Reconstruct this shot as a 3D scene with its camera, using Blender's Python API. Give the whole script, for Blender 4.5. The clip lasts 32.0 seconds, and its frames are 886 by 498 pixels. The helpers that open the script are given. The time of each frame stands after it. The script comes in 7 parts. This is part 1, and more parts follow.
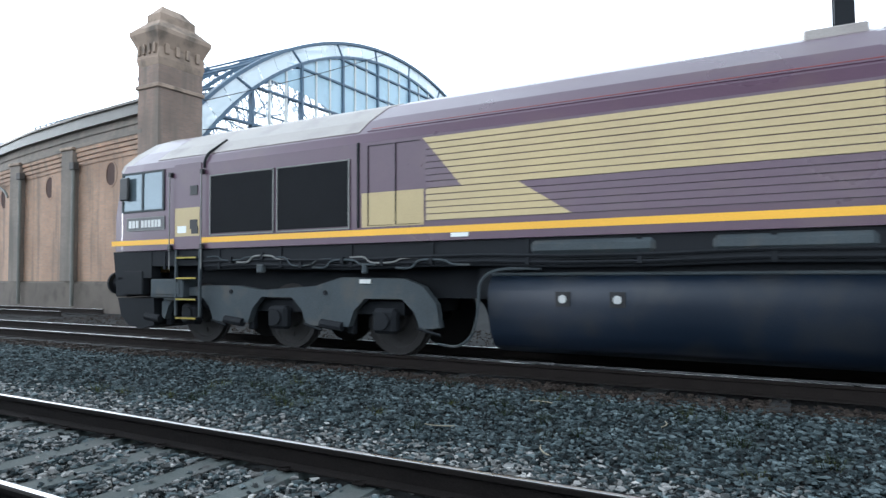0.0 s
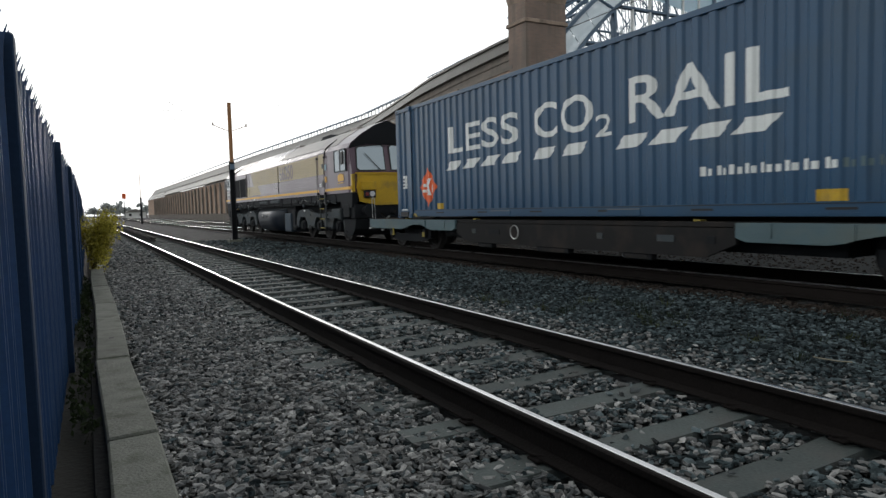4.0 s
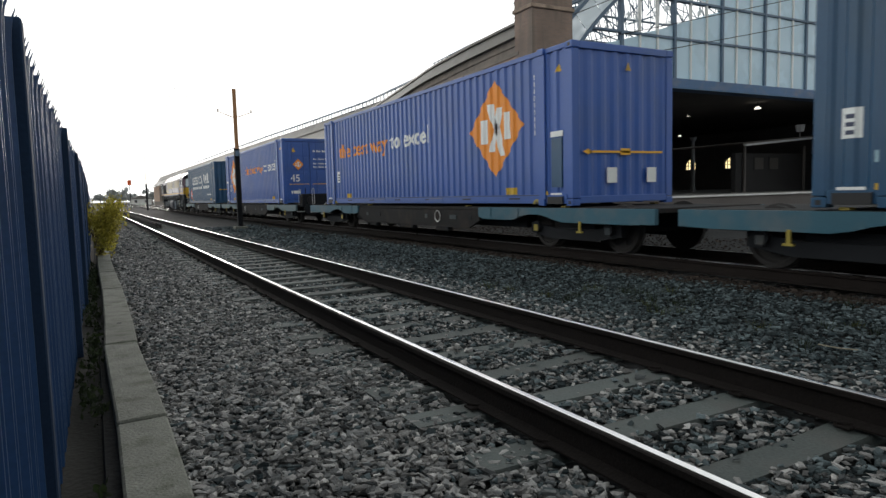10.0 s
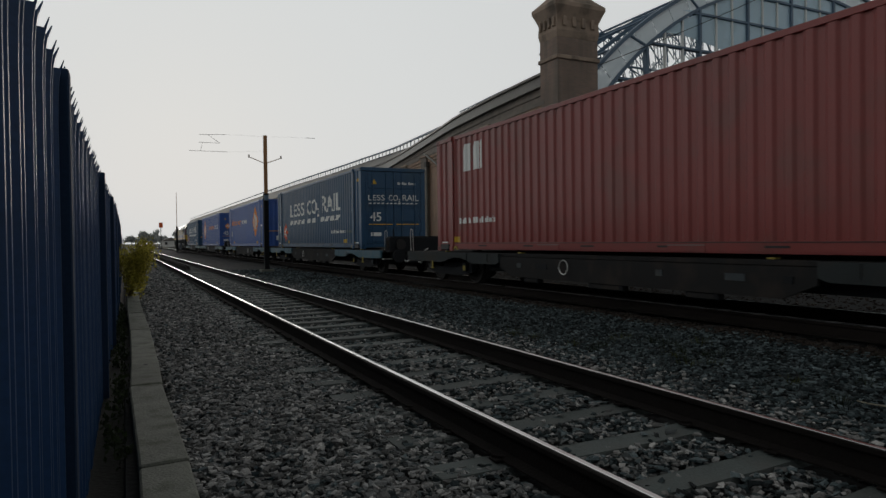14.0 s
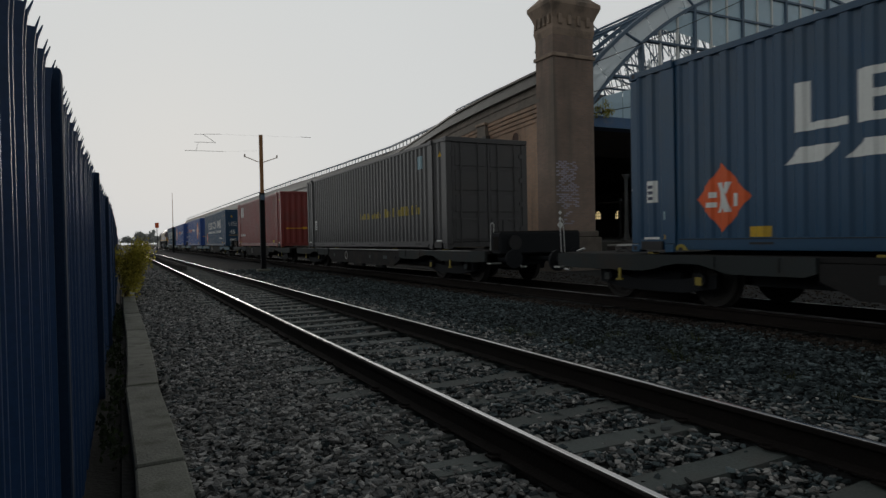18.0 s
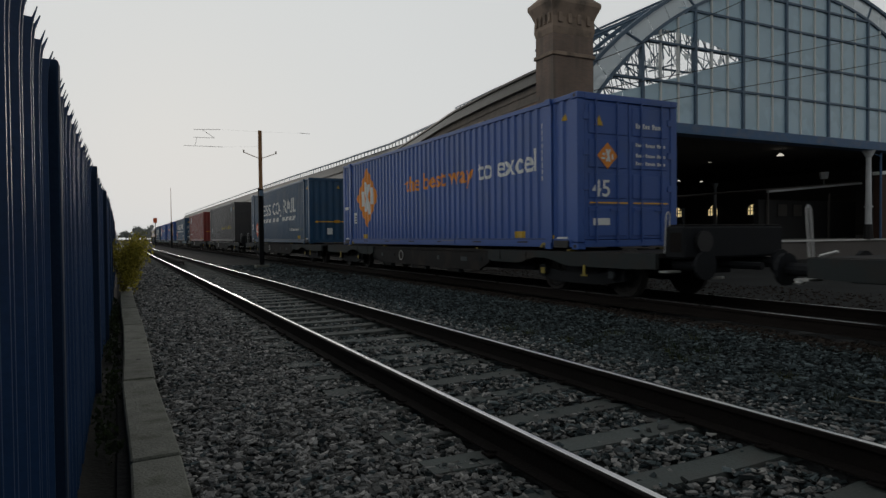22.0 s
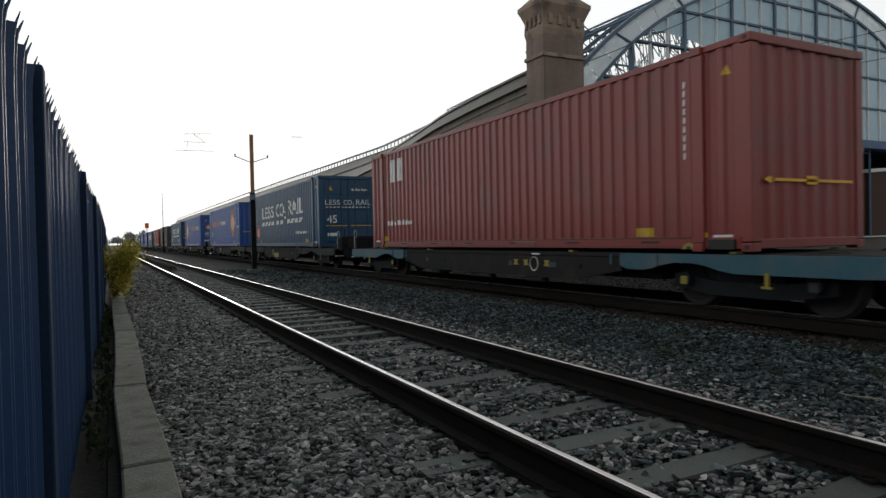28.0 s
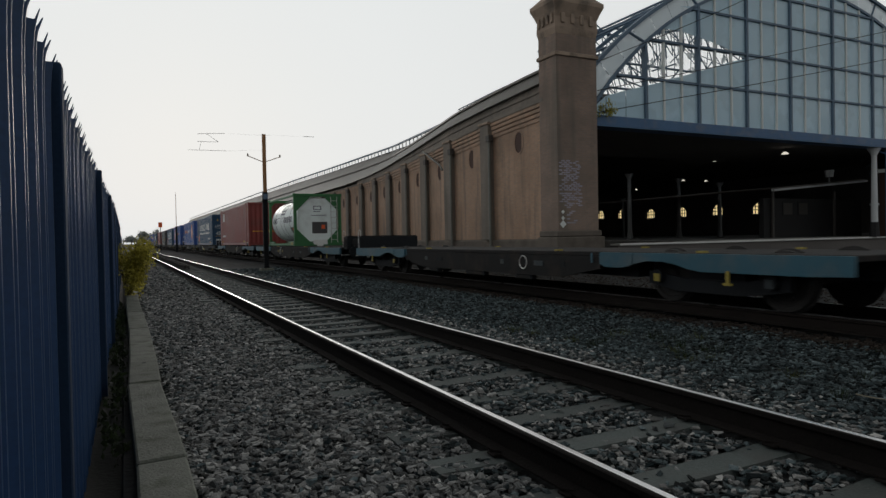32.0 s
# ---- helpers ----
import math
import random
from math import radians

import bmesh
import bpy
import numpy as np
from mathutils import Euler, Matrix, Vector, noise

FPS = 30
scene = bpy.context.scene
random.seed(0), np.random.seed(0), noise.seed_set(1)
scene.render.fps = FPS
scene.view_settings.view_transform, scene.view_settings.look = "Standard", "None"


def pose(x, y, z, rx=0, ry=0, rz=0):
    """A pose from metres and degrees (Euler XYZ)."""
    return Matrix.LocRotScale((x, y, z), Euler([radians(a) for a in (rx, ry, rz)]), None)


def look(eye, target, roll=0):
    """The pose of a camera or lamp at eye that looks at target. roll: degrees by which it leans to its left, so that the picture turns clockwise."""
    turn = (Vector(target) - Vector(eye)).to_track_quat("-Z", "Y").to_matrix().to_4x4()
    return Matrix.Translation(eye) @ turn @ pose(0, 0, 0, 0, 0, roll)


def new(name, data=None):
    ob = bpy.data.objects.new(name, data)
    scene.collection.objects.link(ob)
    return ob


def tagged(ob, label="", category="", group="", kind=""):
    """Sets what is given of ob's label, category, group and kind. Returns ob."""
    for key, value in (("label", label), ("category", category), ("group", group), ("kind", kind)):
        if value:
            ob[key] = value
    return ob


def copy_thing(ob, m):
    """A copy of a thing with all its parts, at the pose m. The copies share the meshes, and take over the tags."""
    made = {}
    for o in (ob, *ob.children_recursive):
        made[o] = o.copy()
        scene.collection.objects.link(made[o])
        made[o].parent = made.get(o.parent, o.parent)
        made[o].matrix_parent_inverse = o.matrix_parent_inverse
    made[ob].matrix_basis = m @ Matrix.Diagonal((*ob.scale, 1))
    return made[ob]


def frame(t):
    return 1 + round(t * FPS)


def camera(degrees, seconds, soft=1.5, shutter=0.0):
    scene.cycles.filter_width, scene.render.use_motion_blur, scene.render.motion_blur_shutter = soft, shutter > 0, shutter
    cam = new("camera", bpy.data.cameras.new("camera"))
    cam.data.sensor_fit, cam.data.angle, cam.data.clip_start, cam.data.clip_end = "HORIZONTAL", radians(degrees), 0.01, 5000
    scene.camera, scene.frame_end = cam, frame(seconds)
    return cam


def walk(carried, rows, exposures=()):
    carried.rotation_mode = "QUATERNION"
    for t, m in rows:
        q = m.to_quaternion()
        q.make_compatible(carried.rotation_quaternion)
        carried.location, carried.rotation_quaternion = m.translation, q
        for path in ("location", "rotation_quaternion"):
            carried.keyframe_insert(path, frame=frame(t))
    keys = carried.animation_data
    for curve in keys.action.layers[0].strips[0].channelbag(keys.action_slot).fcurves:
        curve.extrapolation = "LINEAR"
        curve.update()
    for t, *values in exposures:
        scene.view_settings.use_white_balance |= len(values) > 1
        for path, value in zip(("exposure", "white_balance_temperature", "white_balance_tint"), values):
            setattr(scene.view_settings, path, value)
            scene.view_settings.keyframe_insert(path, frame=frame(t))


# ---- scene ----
cam = camera(69.0, 32.0, soft=1.45, shutter=0.15)
PATH = [
    (0.0, pose(-2.032, -0.012, 1.197, 92.21, 0.32, -60.53)),
    (0.5, pose(-1.968, -0.060, 1.187, 92.12, 1.13, -53.63)),
    (1.0, pose(-1.979, -0.007, 1.160, 89.60, 1.28, -41.02)),
    (1.5, pose(-2.019, 0.010, 1.148, 88.67, -1.26, -35.32)),
    (2.0, pose(-1.999, 0.040, 1.133, 88.48, -1.38, -30.68)),
    (2.5, pose(-2.004, 0.006, 1.122, 87.89, -0.87, -29.27)),
    (3.0, pose(-1.997, -0.000, 1.125, 87.09, 0.41, -29.20)),
    (3.5, pose(-2.000, 0.003, 1.113, 86.57, 0.83, -29.07)),
    (5.5, pose(-2.016, -0.020, 1.118, 85.30, 4.14, -28.95)),
    (6.0, pose(-2.020, -0.017, 1.113, 84.76, 2.06, -28.44)),
    (6.5, pose(-2.021, -0.015, 1.114, 85.05, 1.85, -28.42)),
    (7.0, pose(-2.021, -0.012, 1.114, 85.16, 1.55, -28.37)),
    (7.5, pose(-2.020, -0.010, 1.113, 85.14, 1.47, -28.39)),
    (8.0, pose(-2.019, -0.004, 1.110, 85.09, 1.65, -28.36)),
    (8.5, pose(-2.011, -0.006, 1.108, 85.21, 1.50, -28.38)),
    (9.0, pose(-2.012, -0.002, 1.113, 85.10, 1.49, -28.39)),
    (9.5, pose(-2.010, -0.006, 1.110, 85.19, 1.51, -28.33)),
    (10.0, pose(-2.015, -0.002, 1.109, 85.10, 1.45, -28.51)),
    (10.5, pose(-2.010, -0.005, 1.111, 85.15, 1.57, -28.50)),
    (11.0, pose(-2.017, -0.001, 1.112, 85.24, 1.32, -28.56)),
    (11.5, pose(-2.012, 0.010, 1.110, 85.28, 1.31, -28.54)),
    (12.0, pose(-2.015, 0.021, 1.104, 87.31, 0.30, -27.64)),
    (12.5, pose(-2.026, 0.003, 1.121, 89.50, 0.29, -26.31)),
    (13.0, pose(-2.034, -0.002, 1.129, 90.04, 0.03, -26.29)),
    (13.5, pose(-2.031, 0.008, 1.125, 89.61, 0.54, -26.35)),
    (14.0, pose(-2.024, 0.009, 1.119, 89.18, 0.77, -26.33)),
    (14.5, pose(-2.023, 0.008, 1.118, 89.17, 0.74, -26.34)),
    (16.5, pose(-2.019, 0.001, 1.118, 89.10, 0.98, -26.52)),
    (17.0, pose(-2.016, 0.002, 1.114, 89.11, 1.11, -26.60)),
    (17.5, pose(-2.020, 0.006, 1.114, 89.08, 1.06, -26.64)),
    (18.0, pose(-2.015, 0.002, 1.115, 89.05, 1.12, -26.61)),
    (18.5, pose(-2.017, 0.007, 1.112, 89.01, 1.06, -26.58)),
    (19.0, pose(-2.017, 0.007, 1.111, 89.00, 1.10, -26.59)),
    (19.5, pose(-2.018, 0.002, 1.112, 88.95, 1.14, -26.62)),
    (20.0, pose(-2.014, 0.003, 1.115, 88.91, 1.20, -26.61)),
    (20.5, pose(-2.019, 0.004, 1.115, 88.86, 1.29, -26.70)),
    (21.0, pose(-2.021, 0.006, 1.112, 88.91, 1.26, -26.78)),
    (21.5, pose(-2.017, 0.012, 1.112, 88.85, 0.86, -26.83)),
    (22.0, pose(-2.010, 0.009, 1.109, 88.85, 0.58, -26.74)),
    (22.5, pose(-2.002, 0.011, 1.104, 88.82, 0.56, -26.75)),
    (23.0, pose(-1.999, 0.008, 1.103, 88.82, 0.81, -26.82)),
    (23.5, pose(-2.003, 0.008, 1.101, 88.76, 1.35, -26.97)),
    (24.0, pose(-2.002, 0.003, 1.107, 88.66, 1.78, -27.12)),
    (24.5, pose(-2.003, -0.005, 1.107, 88.67, 1.76, -27.27)),
    (25.0, pose(-2.002, -0.012, 1.113, 89.03, 1.34, -27.45)),
    (25.5, pose(-2.002, -0.005, 1.108, 88.82, 1.53, -27.40)),
    (27.5, pose(-2.003, -0.005, 1.106, 88.85, 1.65, -27.35)),
    (28.0, pose(-1.995, -0.004, 1.105, 89.03, 1.22, -27.34)),
    (28.5, pose(-2.003, -0.002, 1.108, 89.13, 0.71, -27.27)),
    (29.0, pose(-2.008, -0.006, 1.104, 89.12, 0.39, -26.49)),
    (29.5, pose(-2.007, 0.000, 1.102, 89.05, 1.32, -26.23)),
    (30.0, pose(-2.010, 0.007, 1.097, 89.07, 1.15, -26.35)),
    (30.5, pose(-2.006, 0.002, 1.098, 89.06, 0.91, -26.34)),
    (31.0, pose(-2.004, 0.011, 1.097, 89.10, 1.09, -26.28)),
    (31.5, pose(-2.002, 0.009, 1.095, 89.07, 1.07, -26.29)),
    (32.0, pose(-2.005, 0.009, 1.096, 89.03, 1.10, -26.35)),
]
# seconds, stops, white balance
EXPOSURES = [(0.0, 1.45, 5600, 8), (1.0, 0.75, 5800, 9), (2.0, 0.2, 6100, 10), (3.5, 0.18, 6300, 10), (6.0, 0.42, 6500, 10), (9.0, 0.42, 6500, 10),
             (11.5, 0.22, 6500, 10), (12.5, -0.35, 6500, 10), (13.5, -0.9, 6500, 10), (16.5, -1.02, 6500, 10), (21.0, -1.02, 6500, 10),
             (23.0, -0.85, 6500, 10), (25.0, -0.5, 6500, 10), (27.5, -0.3, 6500, 10), (30.0, -0.6, 6500, 10), (32.0, -0.7, 6500, 10)]
walk(cam, PATH, EXPOSURES)

# ---- light ----
SUN_AZ, SUN_EL = radians(4), radians(9)
world = bpy.data.worlds.new("world")
scene.world = world
world.use_nodes = True
wn, wl = world.node_tree.nodes, world.node_tree.links
wn.clear()
sky = wn.new("ShaderNodeTexSky")
sky.sky_type, sky.sun_disc = "NISHITA", False
sky.sun_elevation, sky.sun_rotation = SUN_EL, SUN_AZ
sky.dust_density, sky.air_density = 4.0, 1.5
bg_sky, bg_cloud, both, wout = (wn.new("ShaderNodeBackground"), wn.new("ShaderNodeBackground"), wn.new("ShaderNodeAddShader"),
                                wn.new("ShaderNodeOutputWorld"))
bg_sky.inputs[1].default_value = 0.0015
place = wn.new("ShaderNodeTexCoord")
up, fall = wn.new("ShaderNodeSeparateXYZ"), wn.new("ShaderNodeMapRange")
fall.interpolation_type = "SMOOTHSTEP"        # bright haze at the horizon, greyer overhead
fall.inputs["From Min"].default_value, fall.inputs["From Max"].default_value = 0.45, 1.0
fall.inputs["To Min"].default_value, fall.inputs["To Max"].default_value = 1.34, 0.25
hue = wn.new("ShaderNodeMix")
hue.data_type = "RGBA"
hue.inputs[6].default_value, hue.inputs[7].default_value = (0.97, 0.985, 0.975, 1), (0.93, 0.985, 1.0, 1)
wl.new(place.outputs["Generated"], up.inputs[0])
wl.new(up.outputs[2], fall.inputs["Value"])
wl.new(up.outputs[2], hue.inputs[0])
wl.new(hue.outputs[2], bg_cloud.inputs[0])
ahead, glow = wn.new("ShaderNodeMapRange"), wn.new("ShaderNodeMath")      # the veiled sun brightens its half of the sky
ahead.inputs["From Min"].default_value, ahead.inputs["From Max"].default_value = -1.0, 0.9
ahead.inputs["To Min"].default_value, ahead.inputs["To Max"].default_value = 0.48, 1.0
glow.operation = "MULTIPLY"
wl.new(up.outputs[1], ahead.inputs["Value"])
wl.new(fall.outputs[0], glow.inputs[0])
wl.new(ahead.outputs[0], glow.inputs[1])
wl.new(glow.outputs[0], bg_cloud.inputs[1])
wl.new(sky.outputs[0], bg_sky.inputs[0])
wl.new(bg_sky.outputs[0], both.inputs[0])
wl.new(bg_cloud.outputs[0], both.inputs[1])
wl.new(both.outputs[0], wout.inputs[0])
sun = new("sun", bpy.data.lights.new("sun", "SUN"))
sun.data.energy, sun.data.angle, sun.data.color = 0.6, radians(12), (1.0, 0.94, 0.87)
sun.matrix_world = look((40 * math.sin(SUN_AZ), 40 * math.cos(SUN_AZ), 40 * math.tan(SUN_EL)), (0, 0, 0))


# ---- materials ----
def mat(name, base, rough=0.7, metal=0.0, vary=0.25, scale=6.0, bump=0.2, fine=60.0, stain=None, island=0.0, spec=0.4, obj=0.0, second=None):
    """A surface with two scales of variation in colour, its own gloss and a fine relief."""
    m = bpy.data.materials.new(name)
    m.use_nodes = True
    n, l = m.node_tree.nodes, m.node_tree.links
    p = n["Principled BSDF"]
    p.inputs["Metallic"].default_value = metal
    p.inputs["Specular IOR Level"].default_value = spec
    co = n.new("ShaderNodeTexCoord")
    big, small = n.new("ShaderNodeTexNoise"), n.new("ShaderNodeTexNoise")
    big.inputs["Scale"].default_value, big.inputs["Detail"].default_value = scale * 0.25, 6
    small.inputs["Scale"].default_value, small.inputs["Detail"].default_value = fine, 3
    l.new(co.outputs["Object"], big.inputs["Vector"])
    l.new(co.outputs["Object"], small.inputs["Vector"])
    add = n.new("ShaderNodeMath")
    add.operation = "ADD"
    l.new(big.outputs[0], add.inputs[0])
    l.new(small.outputs[0], add.inputs[1])
    value = n.new("ShaderNodeMapRange")
    value.inputs["From Min"].default_value, value.inputs["From Max"].default_value = 0.6, 1.4
    value.inputs["To Min"].default_value, value.inputs["To Max"].default_value = 1 - vary, 1 + vary
    l.new(add.outputs[0], value.inputs["Value"])
    last = value.outputs[0]
    for amount, source in ((island, "ShaderNodeNewGeometry"), (obj, "ShaderNodeObjectInfo")):
        if amount:
            g = n.new(source)
            r = n.new("ShaderNodeMapRange")
            r.inputs["To Min"].default_value, r.inputs["To Max"].default_value = 1 - amount, 1 + amount
            l.new(g.outputs["Random Per Island" if amount is island else "Random"], r.inputs["Value"])
            mul = n.new("ShaderNodeMath")
            mul.operation = "MULTIPLY"
            l.new(last, mul.inputs[0])
            l.new(r.outputs[0], mul.inputs[1])
            last = mul.outputs[0]
    col = n.new("ShaderNodeMix")
    col.data_type, col.blend_type = "RGBA", "MULTIPLY"
    col.inputs[0].default_value = 1
    col.inputs[6].default_value = (*base, 1)
    l.new(last, col.inputs[7])
    out = col.outputs[2]
    if second:                       # each piece lies somewhere between two colours
        g, k, fr, tone = n.new("ShaderNodeNewGeometry"), n.new("ShaderNodeMath"), n.new("ShaderNodeMath"), n.new("ShaderNodeMix")
        k.operation, fr.operation, tone.data_type = "MULTIPLY", "FRACT", "RGBA"
        k.inputs[1].default_value = 37.7
        tone.inputs[6].default_value, tone.inputs[7].default_value = (*base, 1), (*second, 1)
        l.new(g.outputs["Random Per Island"], k.inputs[0])
        l.new(k.outputs[0], fr.inputs[0])
        l.new(fr.outputs[0], tone.inputs[0])
        l.new(tone.outputs[2], col.inputs[6])
    if stain:
        tint, amount, size = stain
        s = n.new("ShaderNodeTexNoise")
        s.inputs["Scale"].default_value, s.inputs["Detail"].default_value = size, 8
        l.new(co.outputs["Object"], s.inputs["Vector"])
        ramp = n.new("ShaderNodeMapRange")
        ramp.inputs["From Min"].default_value, ramp.inputs["From Max"].default_value = 0.5, 0.7
        ramp.inputs["To Max"].default_value = amount
        l.new(s.outputs[0], ramp.inputs["Value"])
        mix = n.new("ShaderNodeMix")
        mix.data_type = "RGBA"
        l.new(ramp.outputs[0], mix.inputs[0])
        l.new(out, mix.inputs[6])
        mix.inputs[7].default_value = (*tint, 1)
        out = mix.outputs[2]
    l.new(out, p.inputs["Base Color"])
    gloss = n.new("ShaderNodeMapRange")
    gloss.inputs["To Min"].default_value, gloss.inputs["To Max"].default_value = max(rough - 0.12, 0.03), min(rough + 0.12, 1)
    l.new(big.outputs[0], gloss.inputs["Value"])
    l.new(gloss.outputs[0], p.inputs["Roughness"])
    if bump:
        b = n.new("ShaderNodeBump")
        b.inputs["Strength"].default_value, b.inputs["Distance"].default_value = bump, 0.01
        l.new(small.outputs[0], b.inputs["Height"])
        l.new(b.outputs[0], p.inputs["Normal"])
    return m


def brick_mat(name, a, b, mortar):
    m = bpy.data.materials.new(name)
    m.use_nodes = True
    n, l = m.node_tree.nodes, m.node_tree.links
    p = n["Principled BSDF"]
    p.inputs["Roughness"].default_value = 0.9
    g = n.new("ShaderNodeNewGeometry")
    xyz, com, add = n.new("ShaderNodeSeparateXYZ"), n.new("ShaderNodeCombineXYZ"), n.new("ShaderNodeMath")
    l.new(g.outputs["Position"], xyz.inputs[0])
    l.new(xyz.outputs[0], add.inputs[0])
    l.new(xyz.outputs[1], add.inputs[1])
    l.new(add.outputs[0], com.inputs[0])
    l.new(xyz.outputs[2], com.inputs[1])
    t = n.new("ShaderNodeTexBrick")
    t.inputs["Color1"].default_value, t.inputs["Color2"].default_value, t.inputs["Mortar"].default_value = (*a, 1), (*b, 1), (*mortar, 1)
    t.inputs["Scale"].default_value, t.inputs["Mortar Size"].default_value = 1.0, 0.008
    t.inputs["Brick Width"].default_value, t.inputs["Row Height"].default_value = 0.225, 0.075
    l.new(com.outputs[0], t.inputs["Vector"])
    big, dirt = n.new("ShaderNodeTexNoise"), n.new("ShaderNodeMix")
    big.inputs["Scale"].default_value, big.inputs["Detail"].default_value = 0.7, 8
    l.new(g.outputs["Position"], big.inputs["Vector"])
    ramp = n.new("ShaderNodeMapRange")
    ramp.inputs["From Min"].default_value, ramp.inputs["From Max"].default_value = 0.4, 0.75
    ramp.inputs["To Max"].default_value = 0.7
    l.new(big.outputs[0], ramp.inputs["Value"])
    dirt.data_type, dirt.blend_type = "RGBA", "MIX"
    l.new(ramp.outputs[0], dirt.inputs[0])
    l.new(t.outputs[0], dirt.inputs[6])
    dirt.inputs[7].default_value = (a[0] * 0.5, a[1] * 0.55, a[2] * 0.6, 1)
    run_, low, soot = n.new("ShaderNodeMapping"), n.new("ShaderNodeTexNoise"), n.new("ShaderNodeMix")      # soot that has run down in streaks
    run_.inputs["Scale"].default_value = (1.6, 1.6, 0.16)
    low.inputs["Scale"].default_value, low.inputs["Detail"].default_value = 1.5, 6
    l.new(g.outputs["Position"], run_.inputs[0])
    l.new(run_.outputs[0], low.inputs["Vector"])
    fade = n.new("ShaderNodeMapRange")
    fade.inputs["From Min"].default_value, fade.inputs["From Max"].default_value = 0.48, 0.72
    fade.inputs["To Max"].default_value = 0.75
    l.new(low.outputs[0], fade.inputs["Value"])
    soot.data_type, soot.blend_type = "RGBA", "MIX"
    l.new(fade.outputs[0], soot.inputs[0])
    l.new(dirt.outputs[2], soot.inputs[6])
    soot.inputs[7].default_value = (0.13, 0.118, 0.1, 1)
    l.new(soot.outputs[2], p.inputs["Base Color"])
    bump = n.new("ShaderNodeBump")
    bump.inputs["Strength"].default_value, bump.inputs["Distance"].default_value = 0.4, 0.01
    l.new(t.outputs["Fac"], bump.inputs["Height"])
    bump.invert = True
    l.new(bump.outputs[0], p.inputs["Normal"])
    return m


